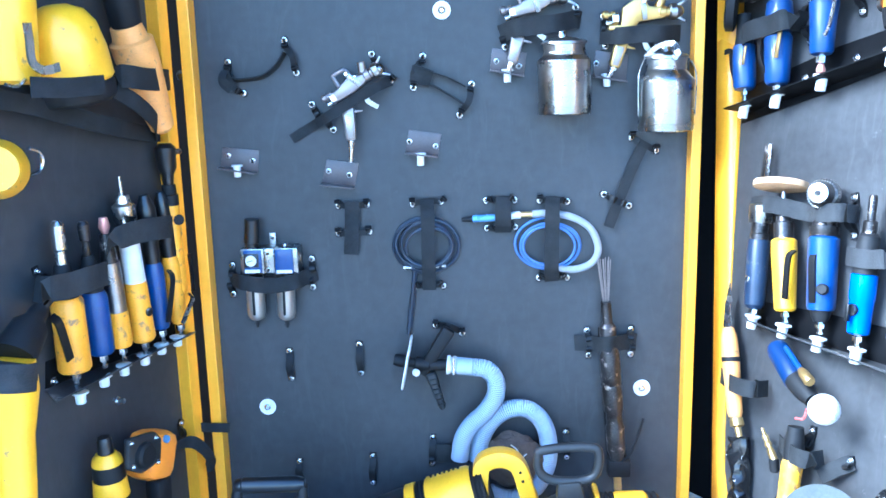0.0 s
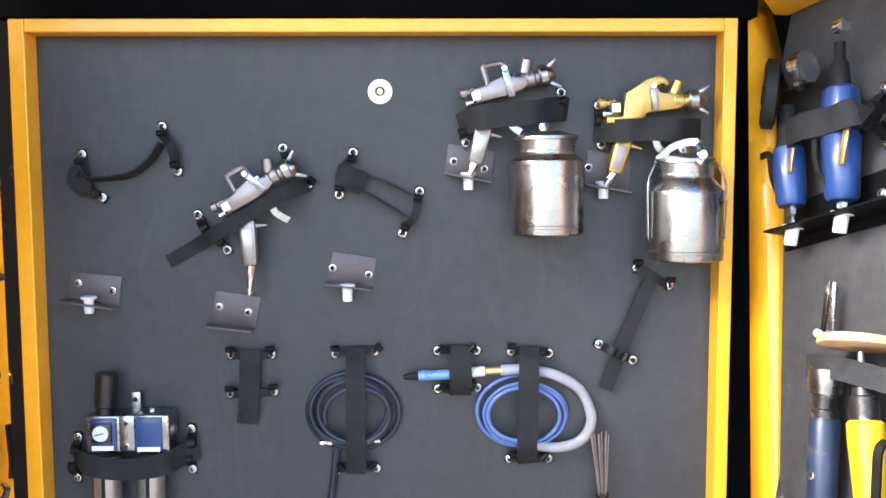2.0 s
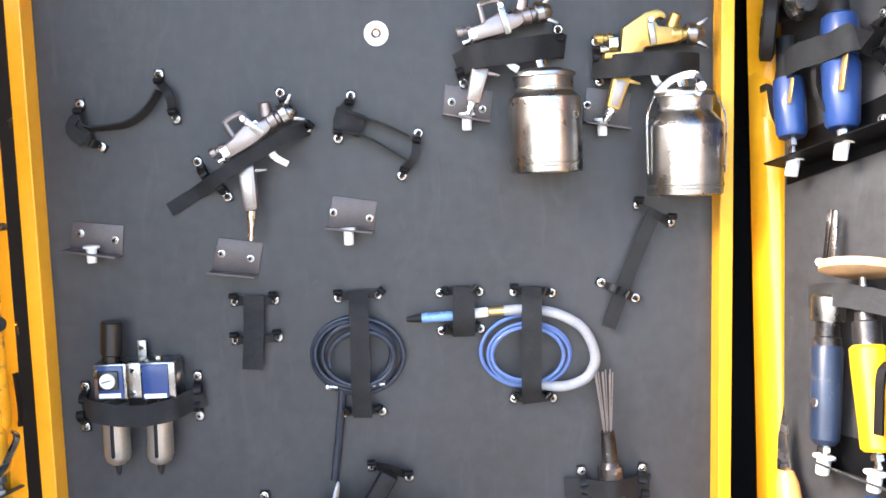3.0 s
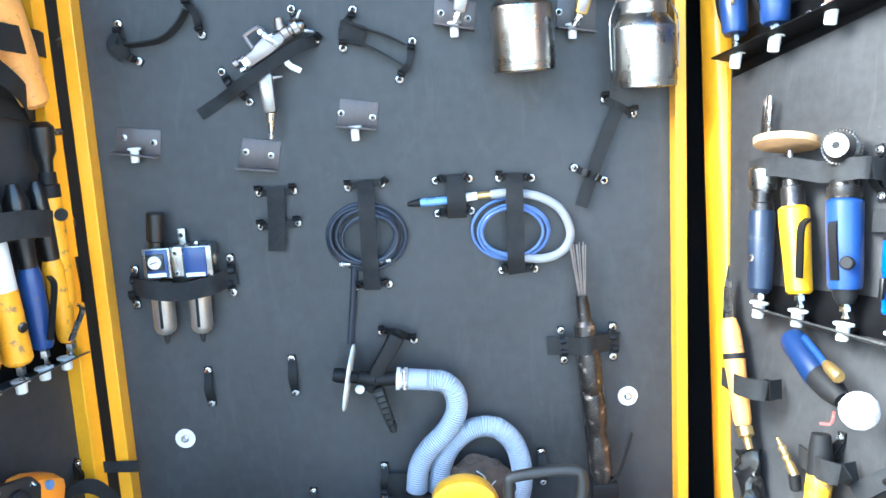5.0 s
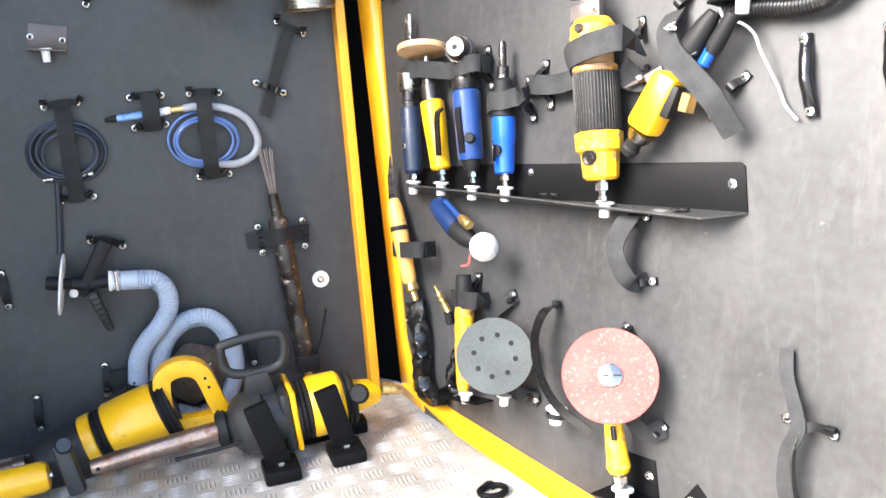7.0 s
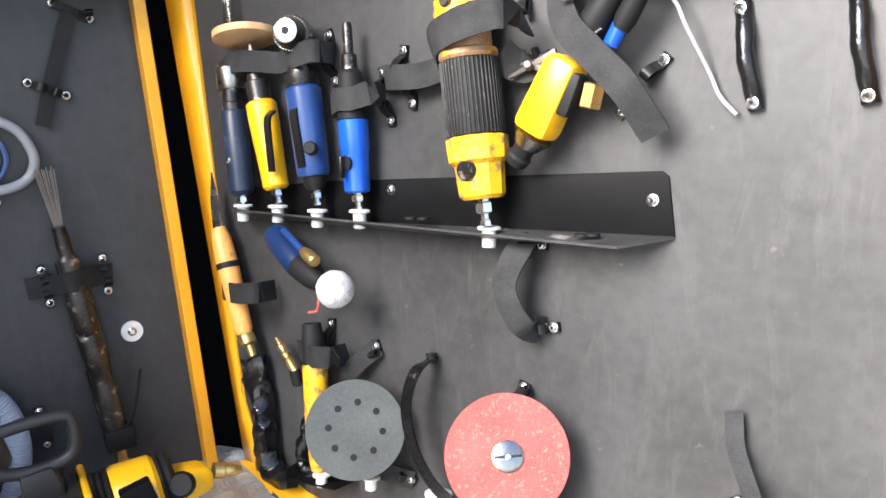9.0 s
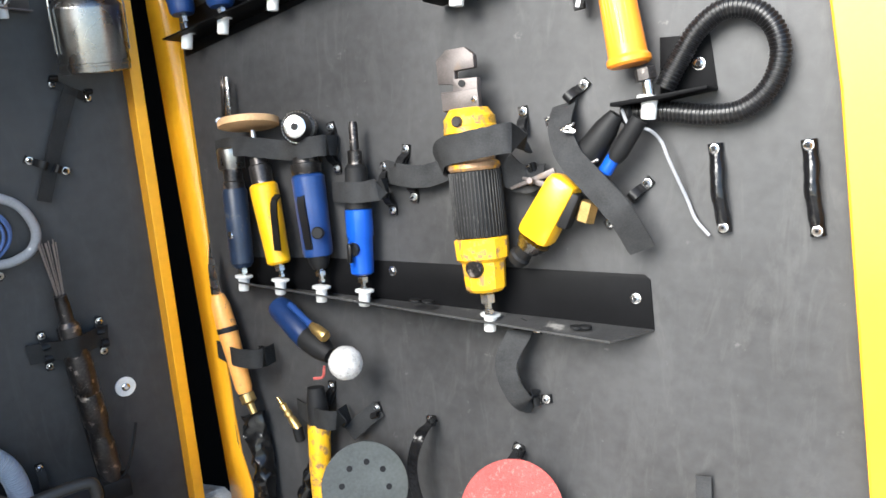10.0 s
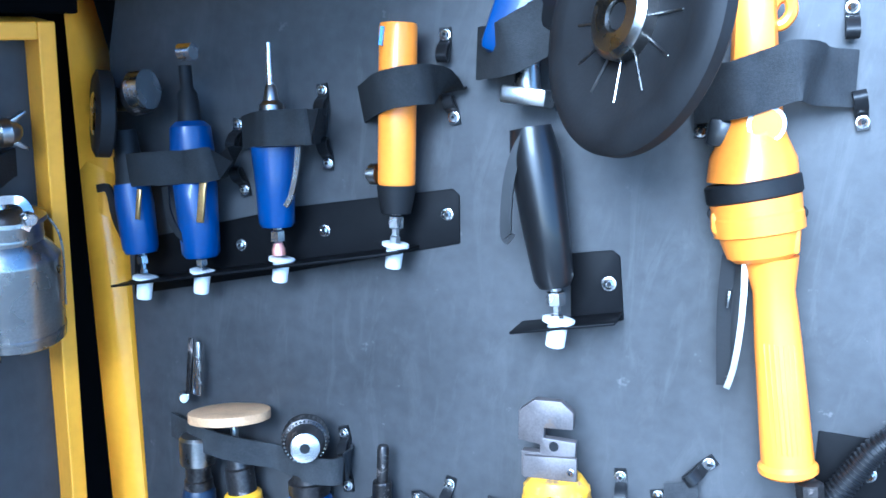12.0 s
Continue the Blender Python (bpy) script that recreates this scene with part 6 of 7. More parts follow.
nipple(t, (0.755, 0.417, 0.055), (0.752, 0.448, 0.06), 0.008)
t = thing("corner_bracket", RIGHT, (0.751, 0.417, 0), "black steel angle bracket near the door's foot", "bracket", "angle brackets")
part("back_plate", plate([(0.699, 0.463, 0), (0.780, 0.462, 0), (0.793, 0.399, 0), (0.701, 0.395, 0)], 0.0, 0.003, 0.001), M_BRACKET, t)
part("ledge", beam((0.700, 0.396, 0.032), (0.804, 0.400, 0.032), 0.003, 0.062, 0.001), M_BRACKET, t)
screw(t, (0.772, 0.434, 0), 0.008, 0.003)
white_plug(t, (0.753, 0.415, 0.05), 0.02, 0.014)
t = thing("corner_bracket", RIGHT, (0.871, 0.419, 0), "black steel plate bracket near the door's foot", "bracket", "angle brackets")
part("back_plate", plate([(0.857, 0.448, 0), (0.908, 0.400, 0), (0.887, 0.378, 0), (0.831, 0.409, 0)], 0.0, 0.003, 0.001), M_BRACKET, t)
screw(t, (0.850, 0.417, 0), 0.008, 0.003)
t = thing("plug_row", RIGHT, (0.473, 0.487, 0.04), "row of white hose plugs on a low black ledge", "shelf")
part("ledge", beam((0.324, 0.468, 0.03), (0.420, 0.476, 0.03), 0.003, 0.05, 0.001), M_BRACKET, t)
for p in ((0.384, 0.484, 0.045), (0.483, 0.504, 0.045)):
    white_plug(t, p, 0.015, 0.0105)
plug = white_plug(t, (0.605, 0.512, 0.045), 0.026, 0.0145)
part("black_collar", lathe((0.605, 0.506, 0.045), (0.605, 0.498, 0.045), [(0, 0.0165), (0.1, 0.018), (0.9, 0.018), (1, 0.0165)], 20), M_BLACK, plug)
strap(RIGHT, "black strap behind the grey disc", [(0.457, 0.689, 0), (0.526, 0.503, 0)], [[(0.421, 0.645, 0.03), (0.443, 0.669, 0.02), (0.462, 0.688, 0.006)], [(0.477, 0.515, 0.03), (0.531, 0.503, 0.006)]], 0.028)
strap(RIGHT, "long black strap bowed between the two discs", [(0.559, 0.688, 0)],
      [[(0.565, 0.689, 0.008), (0.566, 0.677, 0.05), (0.559, 0.627, 0.06), (0.576, 0.570, 0.06), (0.619, 0.524, 0.06), (0.676, 0.489, 0.04)]], 0.017, M_FILM)
strap(RIGHT, "black strap behind the red disc", [(0.710, 0.673, 0), (0.792, 0.522, 0)], [[(0.711, 0.662, 0.03), (0.714, 0.674, 0.006)], [(0.748, 0.540, 0.04), (0.774, 0.515, 0.03), (0.795, 0.523, 0.006)]], 0.03)
strap(RIGHT, "stiff black strap standing out below the ledge", [(0.732, 0.859, 0), (0.752, 0.757, 0)],
      [[(0.718, 0.859, 0.006), (0.719, 0.854, 0.04), (0.706, 0.809, 0.05), (0.727, 0.760, 0.04), (0.736, 0.754, 0.006)]], 0.034, M_STRAPG)
twisted = strap(RIGHT, "long loose black strap hanging twisted on the board", [(1.059, 0.585, 0), (0.992, 0.592, 0)],
      [[(0.984, 0.694, 0.01), (0.990, 0.655, 0.014), (1.015, 0.609, 0.03), (1.023, 0.588, 0.04), (1.010, 0.549, 0.04), (1.014, 0.492, 0.04), (1.036, 0.452, 0.03), (1.068, 0.434, 0.03)],
       [(1.063, 0.588, 0.008), (1.041, 0.597, 0.03), (1.023, 0.587, 0.035)]], 0.021, M_STRAPG)
part("folded_edge", ribbon([(1.024, 0.588, 0.03), (1.018, 0.552, 0.035), (1.024, 0.500, 0.035), (1.044, 0.462, 0.03), (1.076, 0.440, 0.02)], 0.024, 0.003, side=(0.2, 0, 1)), M_FILM, twisted)
sticker = thing("white_notice", RIGHT, (1.184, 1.208, 0.043), "white notice stuck on the yellow door edge", "notice")
part("sheet", plate([(1.152, 1.351, 0.043), (1.217, 1.356, 0.043), (1.269, 1.092, 0.043), (1.205, 1.080, 0.043)], 0.0425, 0.0435, 0), M_STICKER, sticker)


# ---- things on the left door ----
t = thing("tool_ledge", LEFT, (-0.278, 0.831, 0.03), "long black steel angle ledge with white hose plugs", "shelf")
e0, e1 = Vector((-0.456, 0.830, 0.06)), Vector((-0.051, 0.837, 0.06))
f0, f1 = Vector((-0.422, 0.834, 0.002)), Vector((-0.008, 0.816, 0.002))
lb = mesh()
lq = [e0, e1, f1, f0]
lower = [lb.verts.new(p - Vector((0, 0.0015, 0))) for p in lq]
upper = [lb.verts.new(p + Vector((0, 0.0015, 0))) for p in lq]
lb.faces.new(lower)
lb.faces.new(upper)
for i in range(4):
    lb.faces.new((lower[i], lower[(i + 1) % 4], upper[(i + 1) % 4], upper[i]))
part("ledge", lb, M_LEDGE, t, "scuffed steel ledge")
part("back_plate", plate([(-0.412, 0.884, 0), (0.003, 0.879, 0), (-0.006, 0.815, 0), (-0.420, 0.833, 0)], 0.0, 0.003, 0.001), M_BRACKET, t)
screw(t, (-0.402, 0.843, 0), 0.008, 0.003)
LP = [(-0.375, 0.812, 0.036), (-0.311, 0.822, 0.036), (-0.254, 0.825, 0.036), (-0.192, 0.826, 0.036), (-0.138, 0.831, 0.036), (-0.085, 0.832, 0.036)]
for p in LP:
    white_plug(t, p, 0.018, 0.012)


def left_tool(name, label, category, low, high, pieces):
    ob = tool_turned(name, LEFT, label, category, low, high, pieces)
    nipple(ob, along(low, high, -0.12), low, 0.006)
    return ob


lo_, hi_ = (-0.384, 0.862, 0.04), (-0.388, 1.138, 0.04)
t = left_tool("air_drill", "yellow air drill with bright chuck on the ledge", "drill", lo_, hi_,
              [("barrel", 0.0, 0.50, [(0, 0.024), (0.04, 0.027), (0.95, 0.026), (1, 0.022)], M_YAMBER),
               ("collar", 0.50, 0.72, [(0, 0.021), (0.5, 0.020), (1, 0.012)], M_BLACK),
               ("chuck", 0.72, 1.0, [(0, 0.009), (0.3, 0.008), (0.35, 0.011), (0.9, 0.011), (1, 0.006)], M_STEEL)])
lever(t, LEFT, (-0.446, 0.983, 0.06), (-0.422, 0.897, 0.06), wide=0.016)
lo_, hi_ = (-0.312, 0.872, 0.04), (-0.327, 1.127, 0.04)
left_tool("die_grinder", "blue die grinder with worn white marks", "grinder", lo_, hi_,
          [("barrel", 0.0, 0.48, [(0, 0.019), (0.05, 0.022), (0.9, 0.022), (1, 0.018)], M_BLUE),
           ("nose", 0.48, 0.75, [(0, 0.018), (0.6, 0.015), (1, 0.010)], M_BLACK),
           ("bit", 0.75, 1.0, [(0, 0.006), (0.4, 0.006), (0.45, 0.009), (0.9, 0.010), (1, 0.006)], M_DARKSTEEL)])
lo_, hi_ = (-0.258, 0.869, 0.04), (-0.274, 1.125, 0.04)
left_tool("die_grinder", "worn yellow and steel die grinder", "grinder", lo_, hi_,
          [("barrel", 0.0, 0.28, [(0, 0.017), (0.1, 0.020), (1, 0.019)], M_YAMBER),
           ("sleeve", 0.28, 0.66, [(0, 0.018), (1, 0.017)], M_ALU),
           ("nose", 0.66, 0.88, [(0, 0.015), (1, 0.010)], M_DARKSTEEL), ("tip", 0.88, 1.0, [(0, 0.005), (0.4, 0.010), (1, 0.007)], M_RED)])
lo_, hi_ = (-0.194, 0.861, 0.04), (-0.218, 1.171, 0.04)
t = left_tool("die_grinder", "long yellow and white die grinder with chrome chuck", "grinder", lo_, hi_,
              [("barrel", 0.0, 0.40, [(0, 0.018), (0.05, 0.022), (0.7, 0.021), (1, 0.020)], M_YAMBER),
               ("white_sleeve", 0.40, 0.66, [(0, 0.0195), (1, 0.018)], M_WHITE),
               ("collet", 0.66, 0.96, [(0, 0.014), (0.4, 0.016), (0.5, 0.020), (0.8, 0.020), (0.85, 0.014), (1, 0.012)], M_STEEL),
               ("bit", 0.96, 1.08, [(0, 0.004), (1, 0.003)], M_STEEL)])
part("throttle_button", rod(along(lo_, hi_, 0.20, 0.016), along(lo_, hi_, 0.20, 0.027), 0.009), M_DARKSTEEL, t)
lo_, hi_ = (-0.137, 0.870, 0.04), (-0.154, 1.151, 0.04)
t = left_tool("die_grinder", "blue and black slim die grinder", "grinder", lo_, hi_,
              [("barrel", 0.0, 0.50, [(0, 0.014), (0.05, 0.017), (0.9, 0.018), (1, 0.014)], M_BLUE),
               ("nose", 0.50, 1.0, [(0, 0.014), (0.3, 0.015), (0.35, 0.019), (0.8, 0.018), (1, 0.008)], M_GLOSS)])
lever(t, LEFT, (-0.124, 0.991, 0.06), (-0.150, 0.888, 0.06))
lo_, hi_ = (-0.077, 0.865, 0.04), (-0.105, 1.150, 0.04)
t = left_tool("die_grinder", "yellow slim die grinder with black nose", "grinder", lo_, hi_,
              [("barrel", 0.0, 0.52, [(0, 0.013), (0.05, 0.016), (0.9, 0.017), (1, 0.014)], M_YAMBER),
               ("nose", 0.52, 1.0, [(0, 0.014), (0.5, 0.015), (0.9, 0.012), (1, 0.006)], M_GLOSS)])
lever(t, LEFT, (-0.076, 0.930, 0.07), (-0.104, 0.872, 0.06), M_STEEL, 0.010)
lo_, hi_ = (-0.073, 0.928, 0.04), (-0.074, 1.234, 0.04)
t = thing("ratchet_wrench", LEFT, lo_, "yellow air ratchet with black knob head by the hinge", "ratchet", "air tools")
part("barrel", lathe(lo_, along(lo_, hi_, 0.64), [(0, 0.016), (0.05, 0.020), (0.9, 0.018), (1, 0.016)], 22), M_YAMBER, t)
part("collar", lathe(along(lo_, hi_, 0.62), along(lo_, hi_, 0.76), [(0, 0.018), (0.5, 0.018), (0.55, 0.015), (1, 0.014)], 20), M_BLACK, t)
part("head", lathe(along(lo_, hi_, 0.74), along(lo_, hi_, 1.04), [(0, 0.010), (0.3, 0.013), (0.45, 0.020), (0.9, 0.021), (1, 0.012)], 24), M_GLOSS, t)
part("drive_stub", rod((-0.066, 1.227, 0.05), (-0.039, 1.227, 0.05), 0.006), M_DARKSTEEL, t)
part("badge", lathe((-0.074, 1.088, 0.058), (-0.079, 1.088, 0.062), [(0, 0.011), (1, 0.011)], 20), M_BLACK, t)
part("throttle_lever", ribbon([(-0.052, 1.010, 0.06), (-0.048, 0.955, 0.06), (-0.050, 0.928, 0.06)], 0.008, 0.004), M_GLOSS, t)
strap(LEFT, "black strap round two standing air tools", [(-0.412, 1.051, 0)],
      [[(-0.421, 1.021, 0.006), (-0.460, 1.035, 0.075), (-0.409, 1.030, 0.075), (-0.353, 1.030, 0.075), (-0.270, 1.019, 0.04)]], 0.045, M_STRAPG)
strap(LEFT, "black strap round the slim standing air tools", [(0.008, 1.064, 0)],
      [[(-0.250, 1.049, 0.02), (-0.286, 1.086, 0.075), (-0.230, 1.090, 0.075), (-0.172, 1.087, 0.075), (-0.109, 1.078, 0.06), (-0.010, 1.061, 0.01)]], 0.045, M_STRAPG)

# large tools above
t = thing("chipping_hammer", LEFT, (-0.331, 1.410, 0.05), "large yellow air tool with chrome clip and black base", "air tool", "air tools")
p, q = (-0.336, 1.342, 0.07), (-0.370, 1.503, 0.07)
part("housing", lathe(p, q, [(0.22, 0.066), (0.25, 0.070), (0.55, 0.068), (0.8, 0.060), (0.93, 0.045), (1, 0.02)], 36), M_YTOOL, t)
part("base", lathe(p, q, [(0, 0.058), (0.04, 0.066), (0.16, 0.069), (0.22, 0.066)], 36), M_BLACK, t)
part("clip", ribbon([(-0.503, 1.467, 0.14), (-0.502, 1.442, 0.14), (-0.501, 1.409, 0.14), (-0.480, 1.396, 0.14), (-0.447, 1.401, 0.14)], 0.014, 0.004), M_STEEL, t)
p, q = (-0.474, 1.375, 0.07), (-0.468, 1.557, 0.07)
t = thing("air_hammer", LEFT, p, "large yellow air hammer beside the strap", "air tool", "air tools")
part("housing", lathe(p, q, [(0, 0.030), (0.03, 0.040), (0.9, 0.045), (1, 0.03)], 30), M_YTOOL, t)
part("clip", tube([(-0.529, 1.376, 0.11), (-0.507, 1.373, 0.11), (-0.489, 1.383, 0.11)], 0.003, 6), M_STEEL, t)
t = thing("impact_driver", LEFT, (-0.116, 1.343, 0.05), "pale orange air driver strapped by the hinge", "air tool", "air tools")
p, q = (-0.086, 1.272, 0.05), (-0.172, 1.478, 0.05)
part("housing", lathe(p, q, [(0, 0.014), (0.04, 0.024), (0.45, 0.036), (0.72, 0.042), (0.86, 0.042), (0.88, 0.034), (1, 0.030)], 30), M_PALEORANGE, t)
part("head", lathe((-0.165, 1.463, 0.05), (-0.186, 1.564, 0.05), [(0, 0.022), (0.2, 0.030), (0.9, 0.036), (1, 0.03)], 26), M_BLACK, t)
strap(LEFT, "black strap round the pale orange driver", [(0.049, 1.386, 0)], [[(-0.239, 1.380, 0.02), (-0.257, 1.384, 0.1), (-0.187, 1.377, 0.1), (-0.076, 1.374, 0.06), (-0.001, 1.373, 0.01)]], 0.042)
strap(LEFT, "long sagging black strap under the large yellow tools", [(-0.259, 1.314, 0)],
      [[(-0.508, 1.357, 0.05), (-0.440, 1.342, 0.06), (-0.355, 1.319, 0.06), (-0.260, 1.296, 0.06), (-0.123, 1.271, 0.03), (-0.050, 1.263, 0.01)],
       [(-0.263, 1.359, 0.09), (-0.218, 1.332, 0.1), (-0.136, 1.295, 0.07), (-0.067, 1.264, 0.02)], [(-0.510, 1.371, 0.14), (-0.445, 1.368, 0.15), (-0.360, 1.371, 0.15)]], 0.032)
t = thing("yellow_grinder", LEFT, (-0.564, 0.827, 0.08), "yellow air grinder with black neck hanging at the board's edge", "grinder", "air tools")
part("grip", lathe((-0.593, 0.703, 0.09), (-0.572, 0.946, 0.09), [(0, 0.032), (0.5, 0.034), (0.8, 0.044), (1, 0.04)], 28), M_YTOOL, t)
part("band", lathe((-0.584, 0.903, 0.09), (-0.573, 0.946, 0.09), [(0, 0.047), (1, 0.044)], 28), M_STRAPG, t)
part("neck", lathe((-0.551, 0.947, 0.08), (-0.475, 1.006, 0.07), [(0, 0.036), (0.6, 0.030), (0.75, 0.018), (1, 0.014)], 24), M_BLACK, t)
part("lever", beam((-0.463, 0.995, 0.06), (-0.419, 1.028, 0.06), 0.010, 0.008, 0.002), M_DARKSTEEL, t)
t = thing("polisher", LEFT, (-0.494, 1.232, 0.05), "yellow air polisher with a steel guard ring", "polisher", "air tools")
part("head", lathe((-0.485, 1.240, 0.03), (-0.551, 1.249, 0.09), [(0, 0.045), (0.5, 0.048), (1, 0.035)], 30), M_YTOOL, t)
part("guard", tube([(-0.441, 1.271, 0.05), (-0.420, 1.262, 0.05), (-0.414, 1.247, 0.05), (-0.423, 1.231, 0.05), (-0.446, 1.226, 0.05)], 0.004, 8), M_STEEL, t)
t = thing("bolt", LEFT, (-0.237, 0.743, 0), "bright bolt standing out of the black board", "bolt")
part("shank", lathe((-0.247, 0.746, 0), (-0.245, 0.748, 0.02), [(0, 0.009), (0.3, 0.009), (0.35, 0.005), (1, 0.005)], 12), M_STEEL, t)

# lower left: banded tool, orange saw, strap over the hinge
p, q = (-0.349, 0.602, 0.06), (-0.354, 0.709, 0.06)
t = thing("banded_hammer", LEFT, p, "black and yellow banded air tool near the deck", "air tool", "air tools")
part("body", lathe((-0.353, 0.496, 0.06), p, [(0, 0.034), (0.5, 0.036), (1, 0.034)], 28), M_BLACK, t)
part("lower_band", lathe(along(p, q, 0.0), along(p, q, 0.33), [(0, 0.034), (1, 0.031)], 28), M_YTOOL, t)
part("middle_band", lathe(along(p, q, 0.33), along(p, q, 0.62), [(0, 0.030), (1, 0.029)], 28), M_BLACK, t)
part("upper_band", lathe(along(p, q, 0.62), along(p, q, 0.82), [(0, 0.029), (0.5, 0.027), (1, 0.018)], 28), M_YTOOL, t)
part("top", lathe(along(p, q, 0.82), along(p, q, 1.12), [(0, 0.015), (0.8, 0.014), (1, 0.011)], 22), M_GLOSS, t)
t = thing("white_cap_can", LEFT, (-0.375, 0.568, 0.06), "dirty white round cap beside the banded tool", "cap")
part("cap", lathe((-0.410, 0.515, 0.09), (-0.403, 0.608, 0.09), [(0, 0.040), (0.7, 0.040), (0.9, 0.034), (1, 0.02)], 28), M_WASHER, t)
part("orange_stripe", beam((-0.458, 0.635, 0.128), (-0.430, 0.621, 0.128), 0.004, 0.002, 0), M_ORANGE, t)
t = thing("impact_wrench", LEFT, (-0.235, 0.631, 0.06), "orange impact wrench with a black face plate", "impact wrench", "air tools")
part("housing", beam((-0.246, 0.585, 0.06), (-0.212, 0.678, 0.06), 0.085, 0.075, 0.022), M_ORANGE, t)
part("face_plate", plate([(-0.347, 0.720, 0.11), (-0.271, 0.705, 0.11), (-0.254, 0.684, 0.11), (-0.262, 0.640, 0.11), (-0.318, 0.637, 0.11), (-0.355, 0.662, 0.11)], 0.098, 0.112, 0.005), M_GREYPL, t)
fc = (-0.310, 0.673, 0.112)
part("boss", lathe((fc[0], fc[1], 0.110), (fc[0], fc[1], 0.124), [(0, 0.026), (0.7, 0.025), (1, 0.020)], 28), M_BLACK, t)
for s in ((-0.343, 0.711, 0.11), (-0.274, 0.693, 0.11), (-0.274, 0.643, 0.11), (-0.343, 0.663, 0.11)):
    screw(t, s, 0.005, 0.111, "cover_screw")
part("handle", beam((-0.227, 0.583, 0.07), (-0.235, 0.459, 0.07), 0.046, 0.04, 0.012), M_BLACK, t)
part("foot", beam((-0.240, 0.483, 0.07), (-0.242, 0.416, 0.07), 0.052, 0.046, 0.012), M_ORANGE, t)
dot = (-0.226, 0.668, 0.1)
part("badge", lathe((dot[0], dot[1], 0.095), (dot[0], dot[1], 0.101), [(0, 0.008), (1, 0.008)], 16), M_LIGHTBLUE, t)
strap(LEFT, "black strap with a ring across the hinge gap", [(-0.059, 0.623, 0)],
      [[(-0.121, 0.584, 0.01), (-0.092, 0.598, 0.05), (-0.050, 0.562, 0.055), (-0.019, 0.516, 0.05), (-0.034, 0.509, 0.045)]], 0.026)
t = thing("latch_strap", BACK, (-0.462, 0.598, 0.05), "short black rubber latch strap across the hinge gap", "strap")
part("webbing", ribbon([(-0.513, 0.602, 0.055), (-0.467, 0.599, 0.052), (-0.421, 0.594, 0.044)], 0.022, 0.003), M_STRAP, t)


# ---- tools on the deck ----
def wd(p, w):
    return (p[0], p[1], w)


# rear yellow tool with a closed handle
t = thing("rock_drill", BACK, (0.116, 0.445, 0.14), "yellow and black jackhammer with a closed handle lying on the deck", "jackhammer", "jackhammers")
p, q = (-0.091, 0.411, 0.15), (0.178, 0.495, 0.15)
part("nose", lathe(along(p, q, -0.12), along(p, q, 0.34), [(0, 0.030), (0.2, 0.038), (0.3, 0.052), (0.9, 0.058), (1, 0.056)], 30), M_GREYPL, t)
part("front_ring", lathe(along(p, q, 0.33), along(p, q, 0.42), [(0, 0.058), (0.1, 0.062), (0.9, 0.062), (1, 0.058)], 34), M_YTOOL, t)
part("seal", lathe(along(p, q, 0.42), along(p, q, 0.50), [(0, 0.059), (0.25, 0.062), (0.4, 0.058), (0.6, 0.062), (0.8, 0.058), (1, 0.061)], 34), M_BLACK, t)
part("cylinder", lathe(along(p, q, 0.50), along(p, q, 0.86), [(0, 0.062), (0.05, 0.065), (0.9, 0.065), (1, 0.061)], 36), M_YTOOL, t)
part("rear_seal", lathe(along(p, q, 0.86), along(p, q, 0.95), [(0, 0.061), (0.25, 0.064), (0.4, 0.060), (0.6, 0.064), (0.8, 0.060), (1, 0.062)], 34), M_BLACK, t)
for i in range(7):
    c0 = Vector((0.044, 0.551, 0.2)).lerp(Vector((0.101, 0.570, 0.2)), i / 6)
    part("vent", rod(tuple(c0), tuple(c0 + Vector((0, 0, 0.006))), 0.0028, 8), M_BLACK, t)
hp = [(0.154, 0.461, 0.16), (0.148, 0.539, 0.16), (0.161, 0.565, 0.16), (0.196, 0.572, 0.16), (0.227, 0.554, 0.16), (0.245, 0.499, 0.16), (0.254, 0.457, 0.16), (0.209, 0.449, 0.16)]
handle = part("handle", ring_plate(hp, 0.034, 0.036), M_YTOOL, t, "flat yellow loop handle with bolt holes")
for bp in ((0.232, 0.545), (0.237, 0.525), (0.247, 0.470)):
    part("bolt_hole", lathe((bp[0], bp[1], 0.176), (bp[0], bp[1], 0.1795), [(0, 0.0032), (1, 0.0032)], 10), M_BLACK, handle)
part("throttle", beam((0.153, 0.526, 0.165), (0.173, 0.464, 0.165), 0.012, 0.02, 0.003), M_DARKSTEEL, t)

# front impact wrench with its long anvil
t = thing("impact_wrench", BACK, (0.313, 0.466, 0.27), "large yellow and black impact wrench with a long steel anvil", "impact wrench", "impact wrenches")
p, q = (0.007, 0.446, 0.27), (0.247, 0.470, 0.27)
part("anvil", lathe(p, q, [(0, 0.0125), (0.02, 0.0150), (0.12, 0.0155), (0.14, 0.0175), (0.97, 0.0185), (1, 0.0185)], 28), M_SHAFT, t, "long copper-stained steel anvil")
part("anvil_hole", rod(along(p, q, 0.05, 0.008), along(p, q, 0.05, 0.0166), 0.004), M_BLACK, t)
p, q = (0.245, 0.465, 0.26), (0.504, 0.480, 0.26)
part("nose", lathe(along(p, q, -0.03), along(p, q, 0.12), [(0, 0.026), (0.1, 0.034), (0.5, 0.036), (0.6, 0.030), (1, 0.040)], 30), M_BLACK, t)
part("clutch_case", lathe(along(p, q, 0.08), along(p, q, 0.48), [(0, 0.040), (0.15, 0.055), (0.35, 0.062), (0.4, 0.066), (0.6, 0.066), (0.65, 0.060), (1, 0.058)], 36), M_GREYPL, t)
